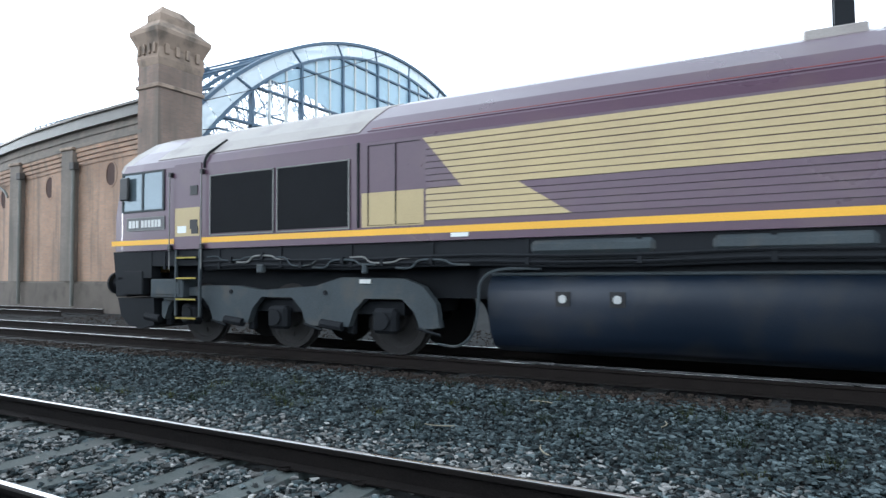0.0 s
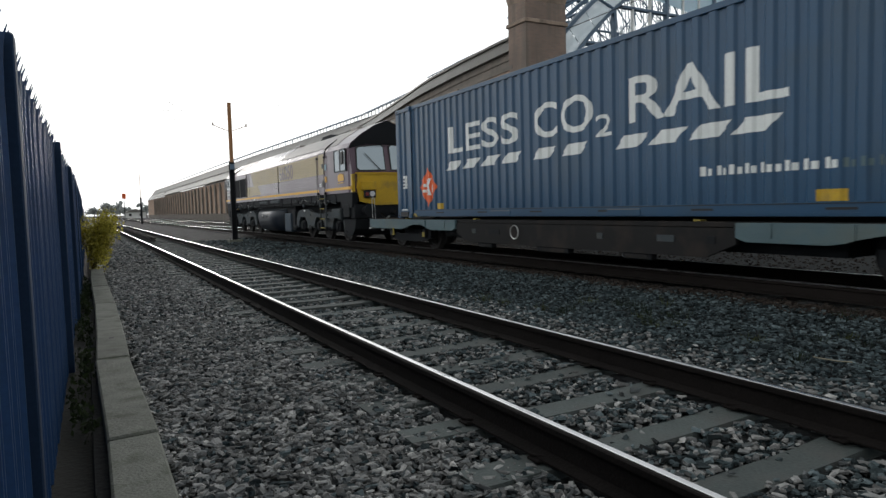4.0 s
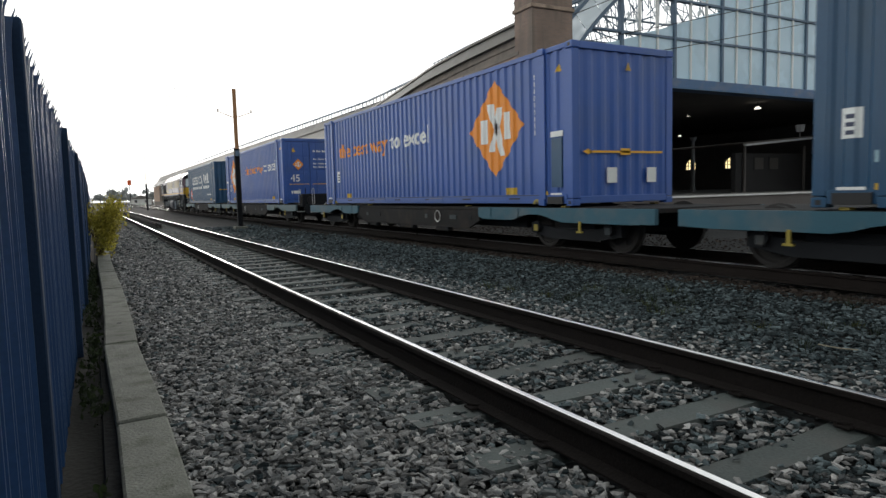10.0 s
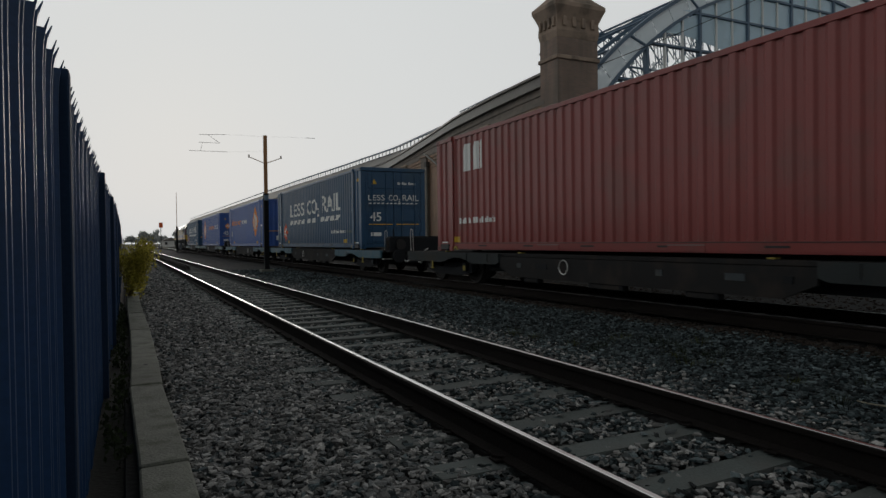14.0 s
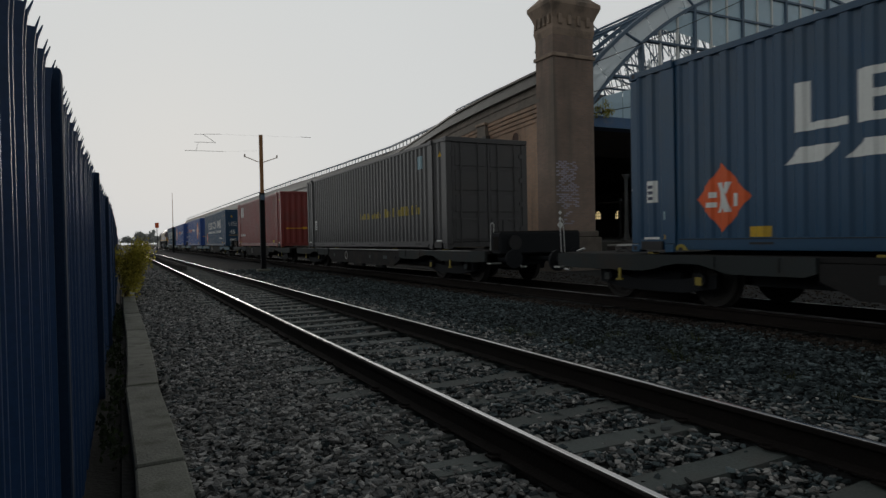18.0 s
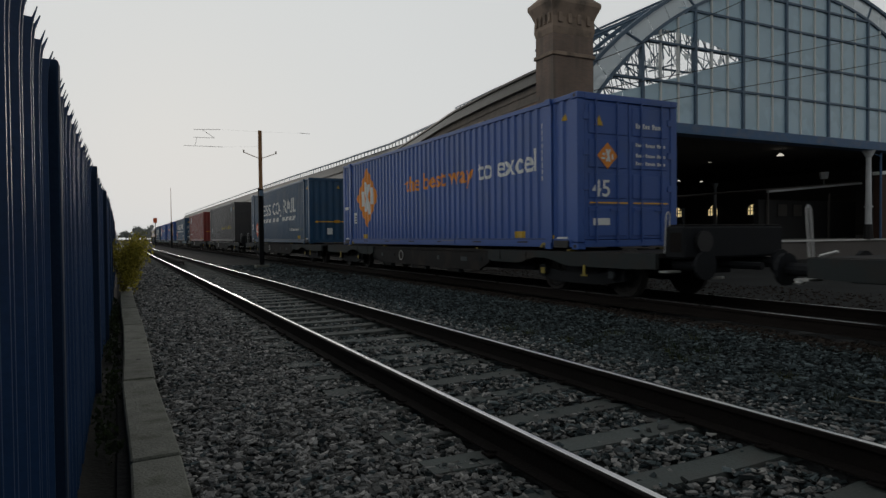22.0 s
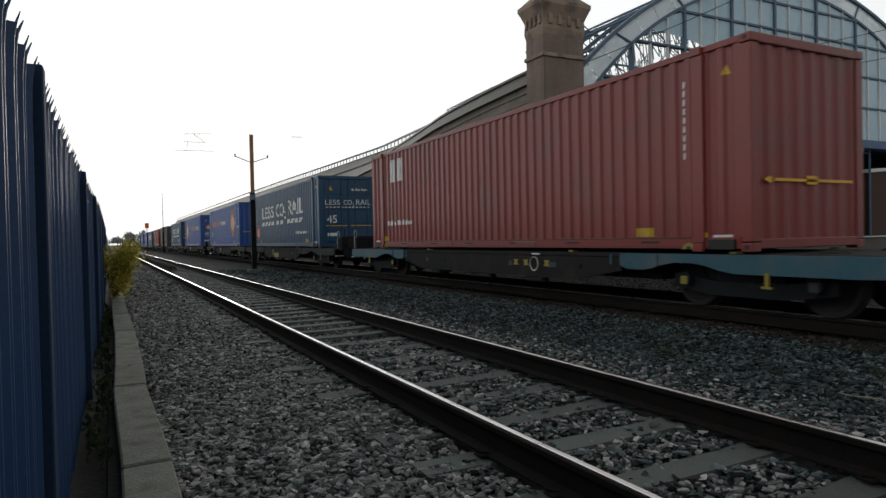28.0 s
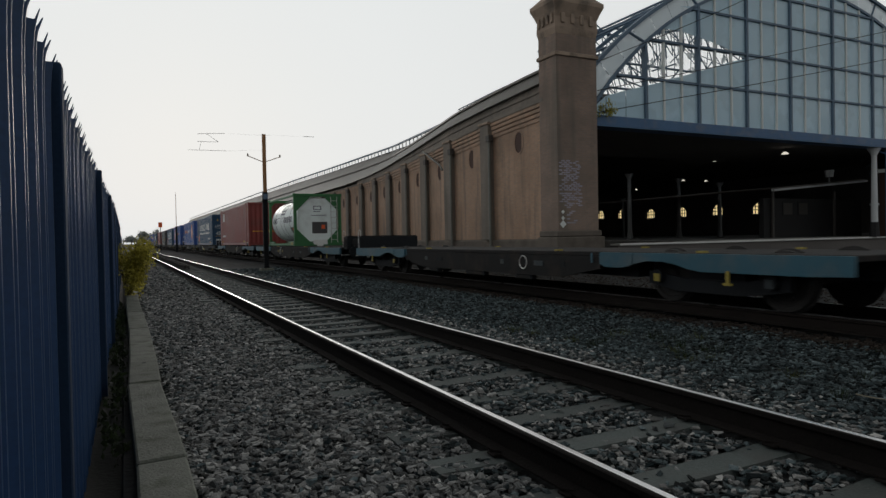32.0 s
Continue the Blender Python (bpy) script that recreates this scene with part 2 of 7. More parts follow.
M = {
    # near-black: the shade in the gaps between stones is in this colour
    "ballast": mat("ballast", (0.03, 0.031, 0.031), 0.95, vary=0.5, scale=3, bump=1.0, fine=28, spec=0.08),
    "stone": mat("stone", (0.36, 0.35, 0.332), 0.8, vary=0.3, scale=40, bump=0.4, fine=90, island=0.62, second=(0.085, 0.094, 0.096), spec=0.2),
    "stone_dark": mat("stone_dark", (0.016, 0.025, 0.028), 0.75, vary=0.3, scale=40, bump=0.4, fine=90, island=0.85, second=(0.1, 0.125, 0.13), spec=0.15),
    "stone_rust": mat("stone_rust", (0.058, 0.046, 0.038), 0.9, vary=0.3, scale=40, bump=0.4, fine=90, island=0.5, second=(0.028, 0.022, 0.019), spec=0.15),
    "goods_rail": mat("goods_rail", (0.018, 0.0145, 0.013), 0.9, vary=0.35, scale=12, bump=0.5, spec=0.12),
    "railhead": mat("railhead", (0.85, 0.83, 0.82), 0.3, 1.0, vary=0.08, bump=0.02),
    "railside": mat("railside", (0.014, 0.0115, 0.0105), 0.9, vary=0.35, scale=12, bump=0.5, spec=0.12),
    "sleeper": mat("sleeper", (0.08, 0.094, 0.09), 0.9, vary=0.3, scale=8, bump=0.4, stain=((0.09, 0.09, 0.085), 0.7, 3), obj=0.18),
    "sleeper_dark": mat("sleeper_dark", (0.035, 0.036, 0.036), 0.9, vary=0.3, scale=8, bump=0.4, obj=0.18),
    "kerb": mat("kerb", (0.15, 0.155, 0.13), 0.95, vary=0.4, scale=22, bump=0.9, stain=((0.07, 0.078, 0.05), 0.85, 6), obj=0.3),
    "soil": mat("soil", (0.012, 0.012, 0.009), 1.0, vary=0.5, scale=8, bump=1.0, fine=30),
    "fence": mat("fence", (0.017, 0.056, 0.145), 0.5, vary=0.25, scale=2, bump=0.05, stain=((0.015, 0.035, 0.075), 0.7, 2)),
    "fence_dull": mat("fence_dull", (0.014, 0.032, 0.068), 0.8, vary=0.25, scale=2, bump=0.05, spec=0.2),
    "wall": brick_mat("wall", (0.47, 0.285, 0.185), (0.37, 0.24, 0.165), (0.33, 0.285, 0.24)),
    "sooty_brick": brick_mat("sooty_brick", (0.24, 0.2, 0.165), (0.2, 0.17, 0.14), (0.2, 0.18, 0.16)),
    "tower": brick_mat("tower", (0.3, 0.21, 0.16), (0.24, 0.175, 0.14), (0.24, 0.205, 0.18)),
    "terracotta": mat("terracotta", (0.34, 0.26, 0.2), 0.9, vary=0.3, scale=4, bump=0.4, stain=((0.1, 0.085, 0.07), 0.8, 1.5)),
    "downpipe": mat("downpipe", (0.13, 0.13, 0.115), 0.6, vary=0.3),
    "pipe": mat("pipe", (0.06, 0.055, 0.05), 0.6, vary=0.3),
    "base_stone": mat("base_stone", (0.13, 0.11, 0.092), 0.9, vary=0.3, scale=4, bump=0.4, stain=((0.07, 0.06, 0.05), 0.7, 1.5)),
    "blind": mat("blind", (0.07, 0.04, 0.032), 0.8, vary=0.2),
    "lilac_paint": mat("lilac_paint", (0.33, 0.31, 0.36), 0.8, vary=0.3, scale=8),
    "leadroof": mat("leadroof", (0.14, 0.13, 0.115), 0.6, vary=0.25, scale=2, stain=((0.12, 0.11, 0.1), 0.6, 1.0)),
    "white_gutter": mat("white_gutter", (0.6, 0.6, 0.57), 0.6, vary=0.2, scale=4),
    "steel_blue": mat("steel_blue", (0.05, 0.12, 0.24), 0.5, vary=0.25, scale=3, stain=((0.18, 0.17, 0.16), 0.4, 2)),
    "frame_grey": mat("frame_grey", (0.1, 0.155, 0.22), 0.55, vary=0.2, scale=3),
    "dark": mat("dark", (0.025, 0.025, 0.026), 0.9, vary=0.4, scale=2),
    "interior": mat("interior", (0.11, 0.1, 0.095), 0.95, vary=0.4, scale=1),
    "platform": mat("platform", (0.2, 0.2, 0.19), 0.9, vary=0.2, scale=2),
    "platform_edge": mat("platform_edge", (0.6, 0.6, 0.58), 0.8, vary=0.2, scale=4),
    # the column paint again, darkened for the shade inside the shed
    "column_shaded": mat("column_shaded", (0.2, 0.2, 0.2), 0.7, vary=0.2, scale=3),
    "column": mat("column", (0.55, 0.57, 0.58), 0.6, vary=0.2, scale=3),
    "mast": mat("mast", (0.34, 0.18, 0.085), 0.85, vary=0.35, scale=6, stain=((0.25, 0.13, 0.06), 0.7, 3)),
    "maroon": mat("maroon", (0.08, 0.041, 0.064), 0.3, vary=0.18, scale=2, bump=0.03, stain=((0.1, 0.06, 0.065), 0.6, 1.5), spec=0.5),
    "gold": mat("gold", (0.43, 0.335, 0.17), 0.45, vary=0.15, scale=2, bump=0.03, stain=((0.4, 0.3, 0.16), 0.6, 1.5)),
    "stripe": mat("stripe", (0.75, 0.4, 0.03), 0.45, vary=0.12, scale=3, bump=0.03),
    "yellow": mat("yellow", (0.56, 0.35, 0.018), 0.45, vary=0.2, scale=4, bump=0.03, stain=((0.25, 0.18, 0.06), 0.6, 3)),
    "roofgrey": mat("roofgrey", (0.33, 0.3, 0.275), 0.5, vary=0.2, scale=2, stain=((0.2, 0.17, 0.17), 0.6, 1.5)),
    "bogie": mat("bogie", (0.045, 0.056, 0.062), 0.75, vary=0.35, scale=6, stain=((0.09, 0.08, 0.065), 0.5, 3)),
    "under": mat("under", (0.012, 0.0135, 0.016), 0.75, vary=0.35, scale=4, spec=0.2),
    "tank": mat("tank", (0.0045, 0.0105, 0.022), 0.5, vary=0.25, scale=3, stain=((0.03, 0.03, 0.03), 0.5, 2)),
    "wheel": mat("wheel", (0.024, 0.022, 0.021), 0.8, 0.0, vary=0.3, scale=6),
    "box_blue": mat("box_blue", (0.03, 0.05, 0.075), 0.6, vary=0.25, scale=3, stain=((0.05, 0.06, 0.07), 0.6, 2)),
    "cab_glass": mat("cab_glass", (0.14, 0.18, 0.205), 0.14, 0.35, vary=0.15, bump=0.0, spec=0.6),
    "dry_stem": mat("dry_stem", (0.3, 0.27, 0.2), 0.9, vary=0.2),
    "tread": mat("tread", (0.5, 0.48, 0.46), 0.3, 1.0, vary=0.15),
    "black": mat("black", (0.015, 0.015, 0.016), 0.5, vary=0.3),
    "mesh": mat("mesh", (0.012, 0.0125, 0.014), 0.8, vary=0.3, scale=10, spec=0.1),
    "silver": mat("silver", (0.55, 0.55, 0.53), 0.4, 0.6, vary=0.15),
    "glass": mat("glass", (0.3, 0.35, 0.38), 0.12, 0.5, vary=0.1, bump=0.0, spec=0.9),
    "lamp": mat("lamp", (0.7, 0.7, 0.7), 0.15, vary=0.05, bump=0.0),
    "deck": mat("deck", (0.02, 0.0195, 0.0195), 0.85, vary=0.35, scale=3, stain=((0.055, 0.042, 0.034), 0.6, 2), spec=0.2),
    "skirt_grey": mat("skirt_grey", (0.085, 0.135, 0.15), 0.55, vary=0.2, scale=3, stain=((0.12, 0.14, 0.12), 0.6, 2)),
    "skirt_dark": mat("skirt_dark", (0.03, 0.036, 0.037), 0.75, vary=0.3, scale=3, stain=((0.045, 0.036, 0.03), 0.7, 2), spec=0.2),
    "brown_board": mat("brown_board", (0.06, 0.032, 0.022), 0.8, vary=0.25, scale=2),
    "skirt_blue": mat("skirt_blue", (0.027, 0.097, 0.135), 0.5, vary=0.2, scale=3, stain=((0.1, 0.12, 0.13), 0.6, 2)),
    "pale_blue": mat("pale_blue", (0.28, 0.42, 0.48), 0.5, vary=0.15, scale=3),
    "navy": mat("navy", (0.008, 0.058, 0.128), 0.4, vary=0.2, scale=1.5, bump=0.04, stain=((0.025, 0.06, 0.095), 0.5, 1.2), spec=0.5),
    "blue": mat("blue", (0.03, 0.092, 0.33), 0.4, vary=0.18, scale=1.5, bump=0.04, stain=((0.045, 0.095, 0.25), 0.5, 1.2), spec=0.5),
    "red": mat("red", (0.22, 0.035, 0.03), 0.4, vary=0.18, scale=1.5, bump=0.04, stain=((0.15, 0.05, 0.04), 0.6, 1.2), spec=0.5),
    "grey": mat("grey", (0.05, 0.05, 0.052), 0.4, vary=0.2, scale=1.5, bump=0.04, stain=((0.06, 0.056, 0.052), 0.6, 1.2), spec=0.5),
    "white": mat("white", (0.72, 0.74, 0.72), 0.55, vary=0.1, scale=3, bump=0.03),
    "orange": mat("orange", (0.75, 0.26, 0.03), 0.5, vary=0.1, scale=3, bump=0.03),
    "orangered": mat("orangered", (0.72, 0.12, 0.03), 0.5, vary=0.1, scale=3, bump=0.03),
    "gilt": mat("gilt", (0.3, 0.235, 0.04), 0.55, vary=0.15, scale=3, bump=0.03),
    "green": mat("green", (0.035, 0.15, 0.052), 0.5, vary=0.2, scale=3, bump=0.04),
    "tankwhite": mat("tankwhite", (0.78, 0.85, 0.84), 0.4, vary=0.08, scale=2, bump=0.03, stain=((0.45, 0.47, 0.46), 0.5, 1.5)),
    "ink": mat("ink", (0.04, 0.05, 0.09), 0.5, vary=0.1),
    "leaf": mat("leaf", (0.42, 0.37, 0.06), 0.7, vary=0.3, scale=8, bump=0.0, island=0.5),
    "weed": mat("weed", (0.019, 0.029, 0.011), 0.8, vary=0.3, scale=8, bump=0.0, island=0.5),
    "grass": mat("grass", (0.06, 0.068, 0.02), 0.8, vary=0.3, scale=8, bump=0.0, island=0.5),
    "twig": mat("twig", (0.09, 0.065, 0.045), 0.9, vary=0.3),
    # leaf colour paled to stand for the haze of distance
    "far": mat("far", (0.38, 0.4, 0.39), 1.0, vary=0.25, scale=0.5, bump=0.0, island=0.25),
}


def glazing(name, tint, clear, patch, edge=0.46):
    """Dusty glass: see-through in noise patches, milky elsewhere."""
    m = bpy.data.materials.new(name)
    m.use_nodes = True
    n, l = m.node_tree.nodes, m.node_tree.links
    p = n["Principled BSDF"]
    p.inputs["Base Color"].default_value, p.inputs["Roughness"].default_value = (*tint, 1), 0.2
    t, mix = n.new("ShaderNodeBsdfTransparent"), n.new("ShaderNodeMixShader")
    s, g, r = n.new("ShaderNodeTexNoise"), n.new("ShaderNodeNewGeometry"), n.new("ShaderNodeMapRange")
    s.inputs["Scale"].default_value, s.inputs["Detail"].default_value = patch, 4
    r.inputs["From Min"].default_value, r.inputs["From Max"].default_value = edge, edge + 0.06
    r.inputs["To Min"].default_value, r.inputs["To Max"].default_value = clear * 0.35, clear
    l.new(g.outputs["Position"], s.inputs["Vector"])
    l.new(s.outputs[0], r.inputs["Value"])
    l.new(r.outputs[0], mix.inputs[0])
    l.new(p.outputs[0], mix.inputs[1])
    l.new(t.outputs[0], mix.inputs[2])
    l.new(mix.outputs[0], n["Material Output"].inputs[0])
    return m


M["pane"] = glazing("pane", (0.5, 0.69, 0.8), 0.16, 0.6)
# clear copy of the pane, set only where bright sky is to show
M["pane_clear"] = glazing("pane_clear", (0.5, 0.58, 0.6), 0.95, 2.6, 0.34)
M["amber"] = bpy.data.materials.new("amber")
M["amber"].use_nodes = True
tint = M["amber"].node_tree.nodes.new("ShaderNodeBsdfTransparent")
# the warm glow of the daylight is put into the glass tint
tint.inputs[0].default_value = (1.0, 0.88, 0.62, 1)
M["amber"].node_tree.links.new(tint.outputs[0], M["amber"].node_tree.nodes["Material Output"].inputs[0])
# paler rim glass: the sky shining through it is put into the tint
M["pane_top"] = glazing("pane_top", (0.84, 0.93, 0.97), 0.3, 0.6)
for kind in ("leaf", "weed", "grass"):       # thin leaves let light through
    n, l = M[kind].node_tree.nodes, M[kind].node_tree.links
    through_leaf, blend = n.new("ShaderNodeBsdfTranslucent"), n.new("ShaderNodeMixShader")
    l.new(n["Principled BSDF"].inputs["Base Color"].links[0].from_socket, through_leaf.inputs[0])
    blend.inputs[0].default_value = 0.5
    l.new(n["Principled BSDF"].outputs[0], blend.inputs[1])
    l.new(through_leaf.outputs[0], blend.inputs[2])
    l.new(blend.outputs[0], n["Material Output"].inputs[0])


# ---- building blocks ----
def box(bm, x0, x1, y0, y1, z0, z1, bevel=0.0):
    vs = [bm.verts.new(c) for c in ((x0, y0, z0), (x1, y0, z0), (x1, y1, z0), (x0, y1, z0), (x0, y0, z1), (x1, y0, z1), (x1, y1, z1), (x0, y1, z1))]
    fs = [bm.faces.new([vs[i] for i in f]) for f in ((3, 2, 1, 0), (4, 5, 6, 7), (0, 1, 5, 4), (1, 2, 6, 5), (2, 3, 7, 6), (3, 0, 4, 7))]
    if bevel:
        bmesh.ops.bevel(bm, geom=list({e for f in fs for e in f.edges}), offset=bevel, segments=1, affect="EDGES", profile=0.5)
    return bm


def one_box(*a, bevel=0.0):
    return box(bmesh.new(), *a, bevel=bevel)


def tube(bm, a, b, r, n=10, r2=None, caps=True):
    a, b = Vector(a), Vector(b)
    q = (b - a).to_track_quat("Z", "Y")
    r2 = r if r2 is None else r2
    ring = [[bm.verts.new(c + q @ Vector((rr * math.cos(2 * math.pi * i / n), rr * math.sin(2 * math.pi * i / n), 0))) for i in range(n)]
            for c, rr in ((a, r), (b, r2))]
    for i in range(n):
        bm.faces.new((ring[0][i], ring[0][(i + 1) % n], ring[1][(i + 1) % n], ring[1][i]))
    if caps:
        bm.faces.new(ring[0][::-1])
        bm.faces.new(ring[1])
    return bm


def one_tube(*a, **k):
    return tube(bmesh.new(), *a, **k)


def bent(points, r, n=6, steps=5):
    """A pipe bent smoothly through the given points."""
    pts = [Vector(p) for p in points]
    pts = [pts[0] * 2 - pts[1]] + pts + [pts[-1] * 2 - pts[-2]]
    line = []
    for a, b, c, d in zip(pts, pts[1:], pts[2:], pts[3:]):
        for k in range(steps):
            u = k / steps
            line.append(0.5 * (2 * b + (c - a) * u + (2 * a - 5 * b + 4 * c - d) * u * u + (3 * b - a - 3 * c + d) * u ** 3))
    line.append(pts[-2])
    rings = []
    for i, q in enumerate(line):
        d = (line[min(i + 1, len(line) - 1)] - line[max(i - 1, 0)]).normalized()
        s = d.cross(Vector((0.97, 0.2, 0.13))).normalized()
        w = d.cross(s)
        rings.append([q + (s * math.cos(2 * math.pi * k / n) + w * math.sin(2 * math.pi * k / n)) * r for k in range(n)])
    return loft(bmesh.new(), rings)


def prism(bm, pts, axis, lo, hi):
    """A polygon in the two axes other than `axis`, drawn out from lo to hi along it."""
    def at(u, v, w):
        return {"x": (w, u, v), "y": (u, w, v), "z": (u, v, w)}[axis]
    a = [bm.verts.new(at(u, v, lo)) for u, v in pts]
    b = [bm.verts.new(at(u, v, hi)) for u, v in pts]
    bm.faces.new(a[::-1])
    bm.faces.new(b)
    for i in range(len(pts)):
        j = (i + 1) % len(pts)
        bm.faces.new((a[i], a[j], b[j], b[i]))
    bmesh.ops.recalc_face_normals(bm, faces=bm.faces)
    return bm


def one_prism(*a):
    return prism(bmesh.new(), *a)


def loft(bm, rings, closed=True, caps=True):
    vs = [[bm.verts.new(p) for p in r] for r in rings]
    n = len(rings[0])
    for a, b in zip(vs, vs[1:]):
        for i in range(n if closed else n - 1):
            j = (i + 1) % n
            bm.faces.new((a[i], a[j], b[j], b[i]))
    if caps and closed:
        bm.faces.new(vs[0][::-1])
        bm.faces.new(vs[-1])
    bmesh.ops.recalc_face_normals(bm, faces=bm.faces)
    return bm


def mesh_of(bm, name, material):
    me = bpy.data.meshes.new(name)
    bm.to_mesh(me)
    bm.free()
    me.materials.append(M[material])
    return me


def part(name, bm, material, parent, label="", smooth=False):
    me = mesh_of(bm, name, material) if isinstance(bm, bmesh.types.BMesh) else bm
    if smooth:
        me.shade_smooth()
    ob = new(name, me)
    ob.parent = parent
    if label:
        ob["label"] = label
    return ob


def thing(name, label, category, group="", kind="", at=(0, 0, 0)):
    ob = new(name)
    ob.empty_display_size = 0.2
    ob.location = at
    return tagged(ob, label, category, group, kind)


def solid(name, bm, material, label, category="", group="", kind="structure"):
    ob = new(name, mesh_of(bm, name, material))
    return tagged(ob, label, category, group, kind)


SIDE = Matrix(((0, 0, -1, 0), (-1, 0, 0, 0), (0, 1, 0, 0), (0, 0, 0, 1)))   # writing on a side that looks to -x
REAR = Matrix(((1, 0, 0, 0), (0, 0, -1, 0), (0, 1, 0, 0), (0, 0, 0, 1)))    # writing on an end that looks to -y


def writing(body, u0, v0, u1, v1, weight=0.012):
    """Letters, each a flat bmesh in (u, v), stretched together into a box."""
    c = bpy.data.curves.new("writing", "FONT")
    c.body, c.offset = body, weight
    o = new("writing", c)
    me = bpy.data.meshes.new_from_object(o.evaluated_get(bpy.context.evaluated_depsgraph_get()))
    bpy.data.objects.remove(o)
    bpy.data.curves.remove(c)
    bm = bmesh.new()
    bm.from_mesh(me)
    bpy.data.meshes.remove(me)
    xs, ys = [v.co.x for v in bm.verts], [v.co.y for v in bm.verts]
    for v in bm.verts:
        v.co.x = u0 + (v.co.x - min(xs)) / (max(xs) - min(xs)) * (u1 - u0)
        v.co.y = v0 + (v.co.y - min(ys)) / (max(ys) - min(ys)) * (v1 - v0)
    seen, letters = set(), []
    for f in bm.faces:
        if f in seen:
            continue
        todo, isle = [f], set()
        while todo:
            g = todo.pop()
            if g not in isle:
                isle.add(g)
                todo += [h for e in g.edges for h in e.link_faces]
        seen |= isle
        us = [v.co.x for g in isle for v in g.verts]
        letters.append([min(us), max(us), isle])
    letters.sort(key=lambda k: k[0])
    merged = []
    for lo, hi, isle in letters:
        if merged and lo < merged[-1][1] - 0.5 * min(hi - lo, merged[-1][1] - merged[-1][0]):
            merged[-1] = [merged[-1][0], max(hi, merged[-1][1]), merged[-1][2] | isle]
        else:
            merged.append([lo, hi, isle])
    out = []
    for lo, hi, isle in merged:
        one, made = bmesh.new(), {}
        for g in isle:
            for v in g.verts:
                if v not in made:
                    made[v] = one.verts.new(v.co)
            one.faces.new([made[v] for v in g.verts])
        out.append(one)
    bm.free()
    return out


def flat(polys):
    bm = bmesh.new()
    for p in polys:
        bm.faces.new([bm.verts.new((u, v, 0)) for u, v in p])
    return bm


# ---- the ground and the tracks ----
NEAR_X, TRAIN_X, THIRD_X = 0.7525, 6.75, 11.4     # centre lines of the three tracks
GROUND_Z = -0.25


def ground_z(x, y):
    """Flat ballast with a shallow dip between the tracks and small unevenness."""
    dip = 0.07 * math.exp(-((x - 3.7) / 1.2) ** 2)
    edge = 0.12 if x < -2.05 else 0.0
    return GROUND_Z - dip - edge + 0.02 * noise.noise((x * 0.8, y * 0.8, 0))


def build_ground():
    bm = bmesh.new()
    xs = [-1500, -300, -60, -20, -8, -4, -2.9, -2.45, -2.06, -2.04] + [-1.7 + 0.35 * i for i in range(45)] + [16, 20, 40, 100, 300, 1500]
    ys = [-1500, -200, -40, -12, -4] + [-2 + 0.5 * i for i in range(60)] + [30, 36, 44, 56, 75, 100, 150, 250, 500, 1500, 4000]
    grid = [[bm.verts.new((x, y, ground_z(x, y))) for x in xs] for y in ys]
    for a, b in zip(grid, grid[1:]):
        for i in range(len(xs) - 1):
            bm.faces.new((a[i], a[i + 1], b[i + 1], b[i]))
    solid("ground", bm, "ballast", "near-black ballast ground, dark for the shaded gaps between the stones", "ground")
    strip = bmesh.new()
    box(strip, -3.2, -2.03, -3, 120, -0.6, -0.3)
    solid("verge", strip, "soil", "near-black soil strip under the fence", "verge")


RAIL = [(-0.075, -0.176), (0.075, -0.176), (0.075, -0.165), (0.014, -0.145), (0.0095, -0.046), (0.036, -0.034), (0.036, -0.006), (0.028, 0.0),
        (-0.028, 0.0), (-0.036, -0.006), (-0.036, -0.034), (-0.0095, -0.046), (-0.014, -0.145), (-0.075, -0.165)]


def rail(x, y0, y1, parent, dull=False, lean=0.0):
    body = one_prism([(x + u, v) for u, v in RAIL], "y", y0, y1)
    r = part("rail", body, "goods_rail" if x > 3 else "railside", parent, "rust-brown steel rail")
    if not dull:
        top = bmesh.new()
        c = x + lean
        prism(top, [(c - 0.018, 0.0005), (c + 0.018, 0.0005), (c + 0.015, 0.003), (c - 0.015, 0.003)], "y", y0, y1)
        part("running_surface", top, "railhead", r, "bright polished rail head")
    return r


def sleeper_mesh(paint):
    bm = bmesh.new()
    prof = [(-0.14, -0.2), (0.14, -0.2), (0.115, 0.0), (-0.115, 0.0)]
    rings = [[(x, u * w, v + dz) for u, v in prof] for x, w, dz in ((-1.25, 0.96, 0), (-0.9, 1, 0), (-0.45, 0.92, -0.02), (0.45, 0.92, -0.02), (0.9, 1, 0), (1.25, 0.96, 0))]
    loft(bm, rings)
    return mesh_of(bm, "sleeper", paint)


def clip_mesh():
    bm = bmesh.new()
    for s in (-1, 1):
        box(bm, s * 0.07, s * 0.12, -0.045, 0.045, 0.0, 0.016, bevel=0.004)
        tube(bm, (s * 0.06, -0.03, 0.022), (s * 0.105, 0.03, 0.022), 0.009, 6)
    return mesh_of(bm, "rail_clip", "railside")


SLEEPERS = {}


def build_track(name, x, y0, y1, label, first, sleepers, dull=False, pitch=0.66):
    t = thing(name, label, "railway track", kind="structure")
    for s in (-0.7525, 0.7525):
        rail(x + s, y0, y1, t, dull, -0.012 * s)
    SLEEPERS[name] = (t, x, first, sleepers, pitch)
    return t


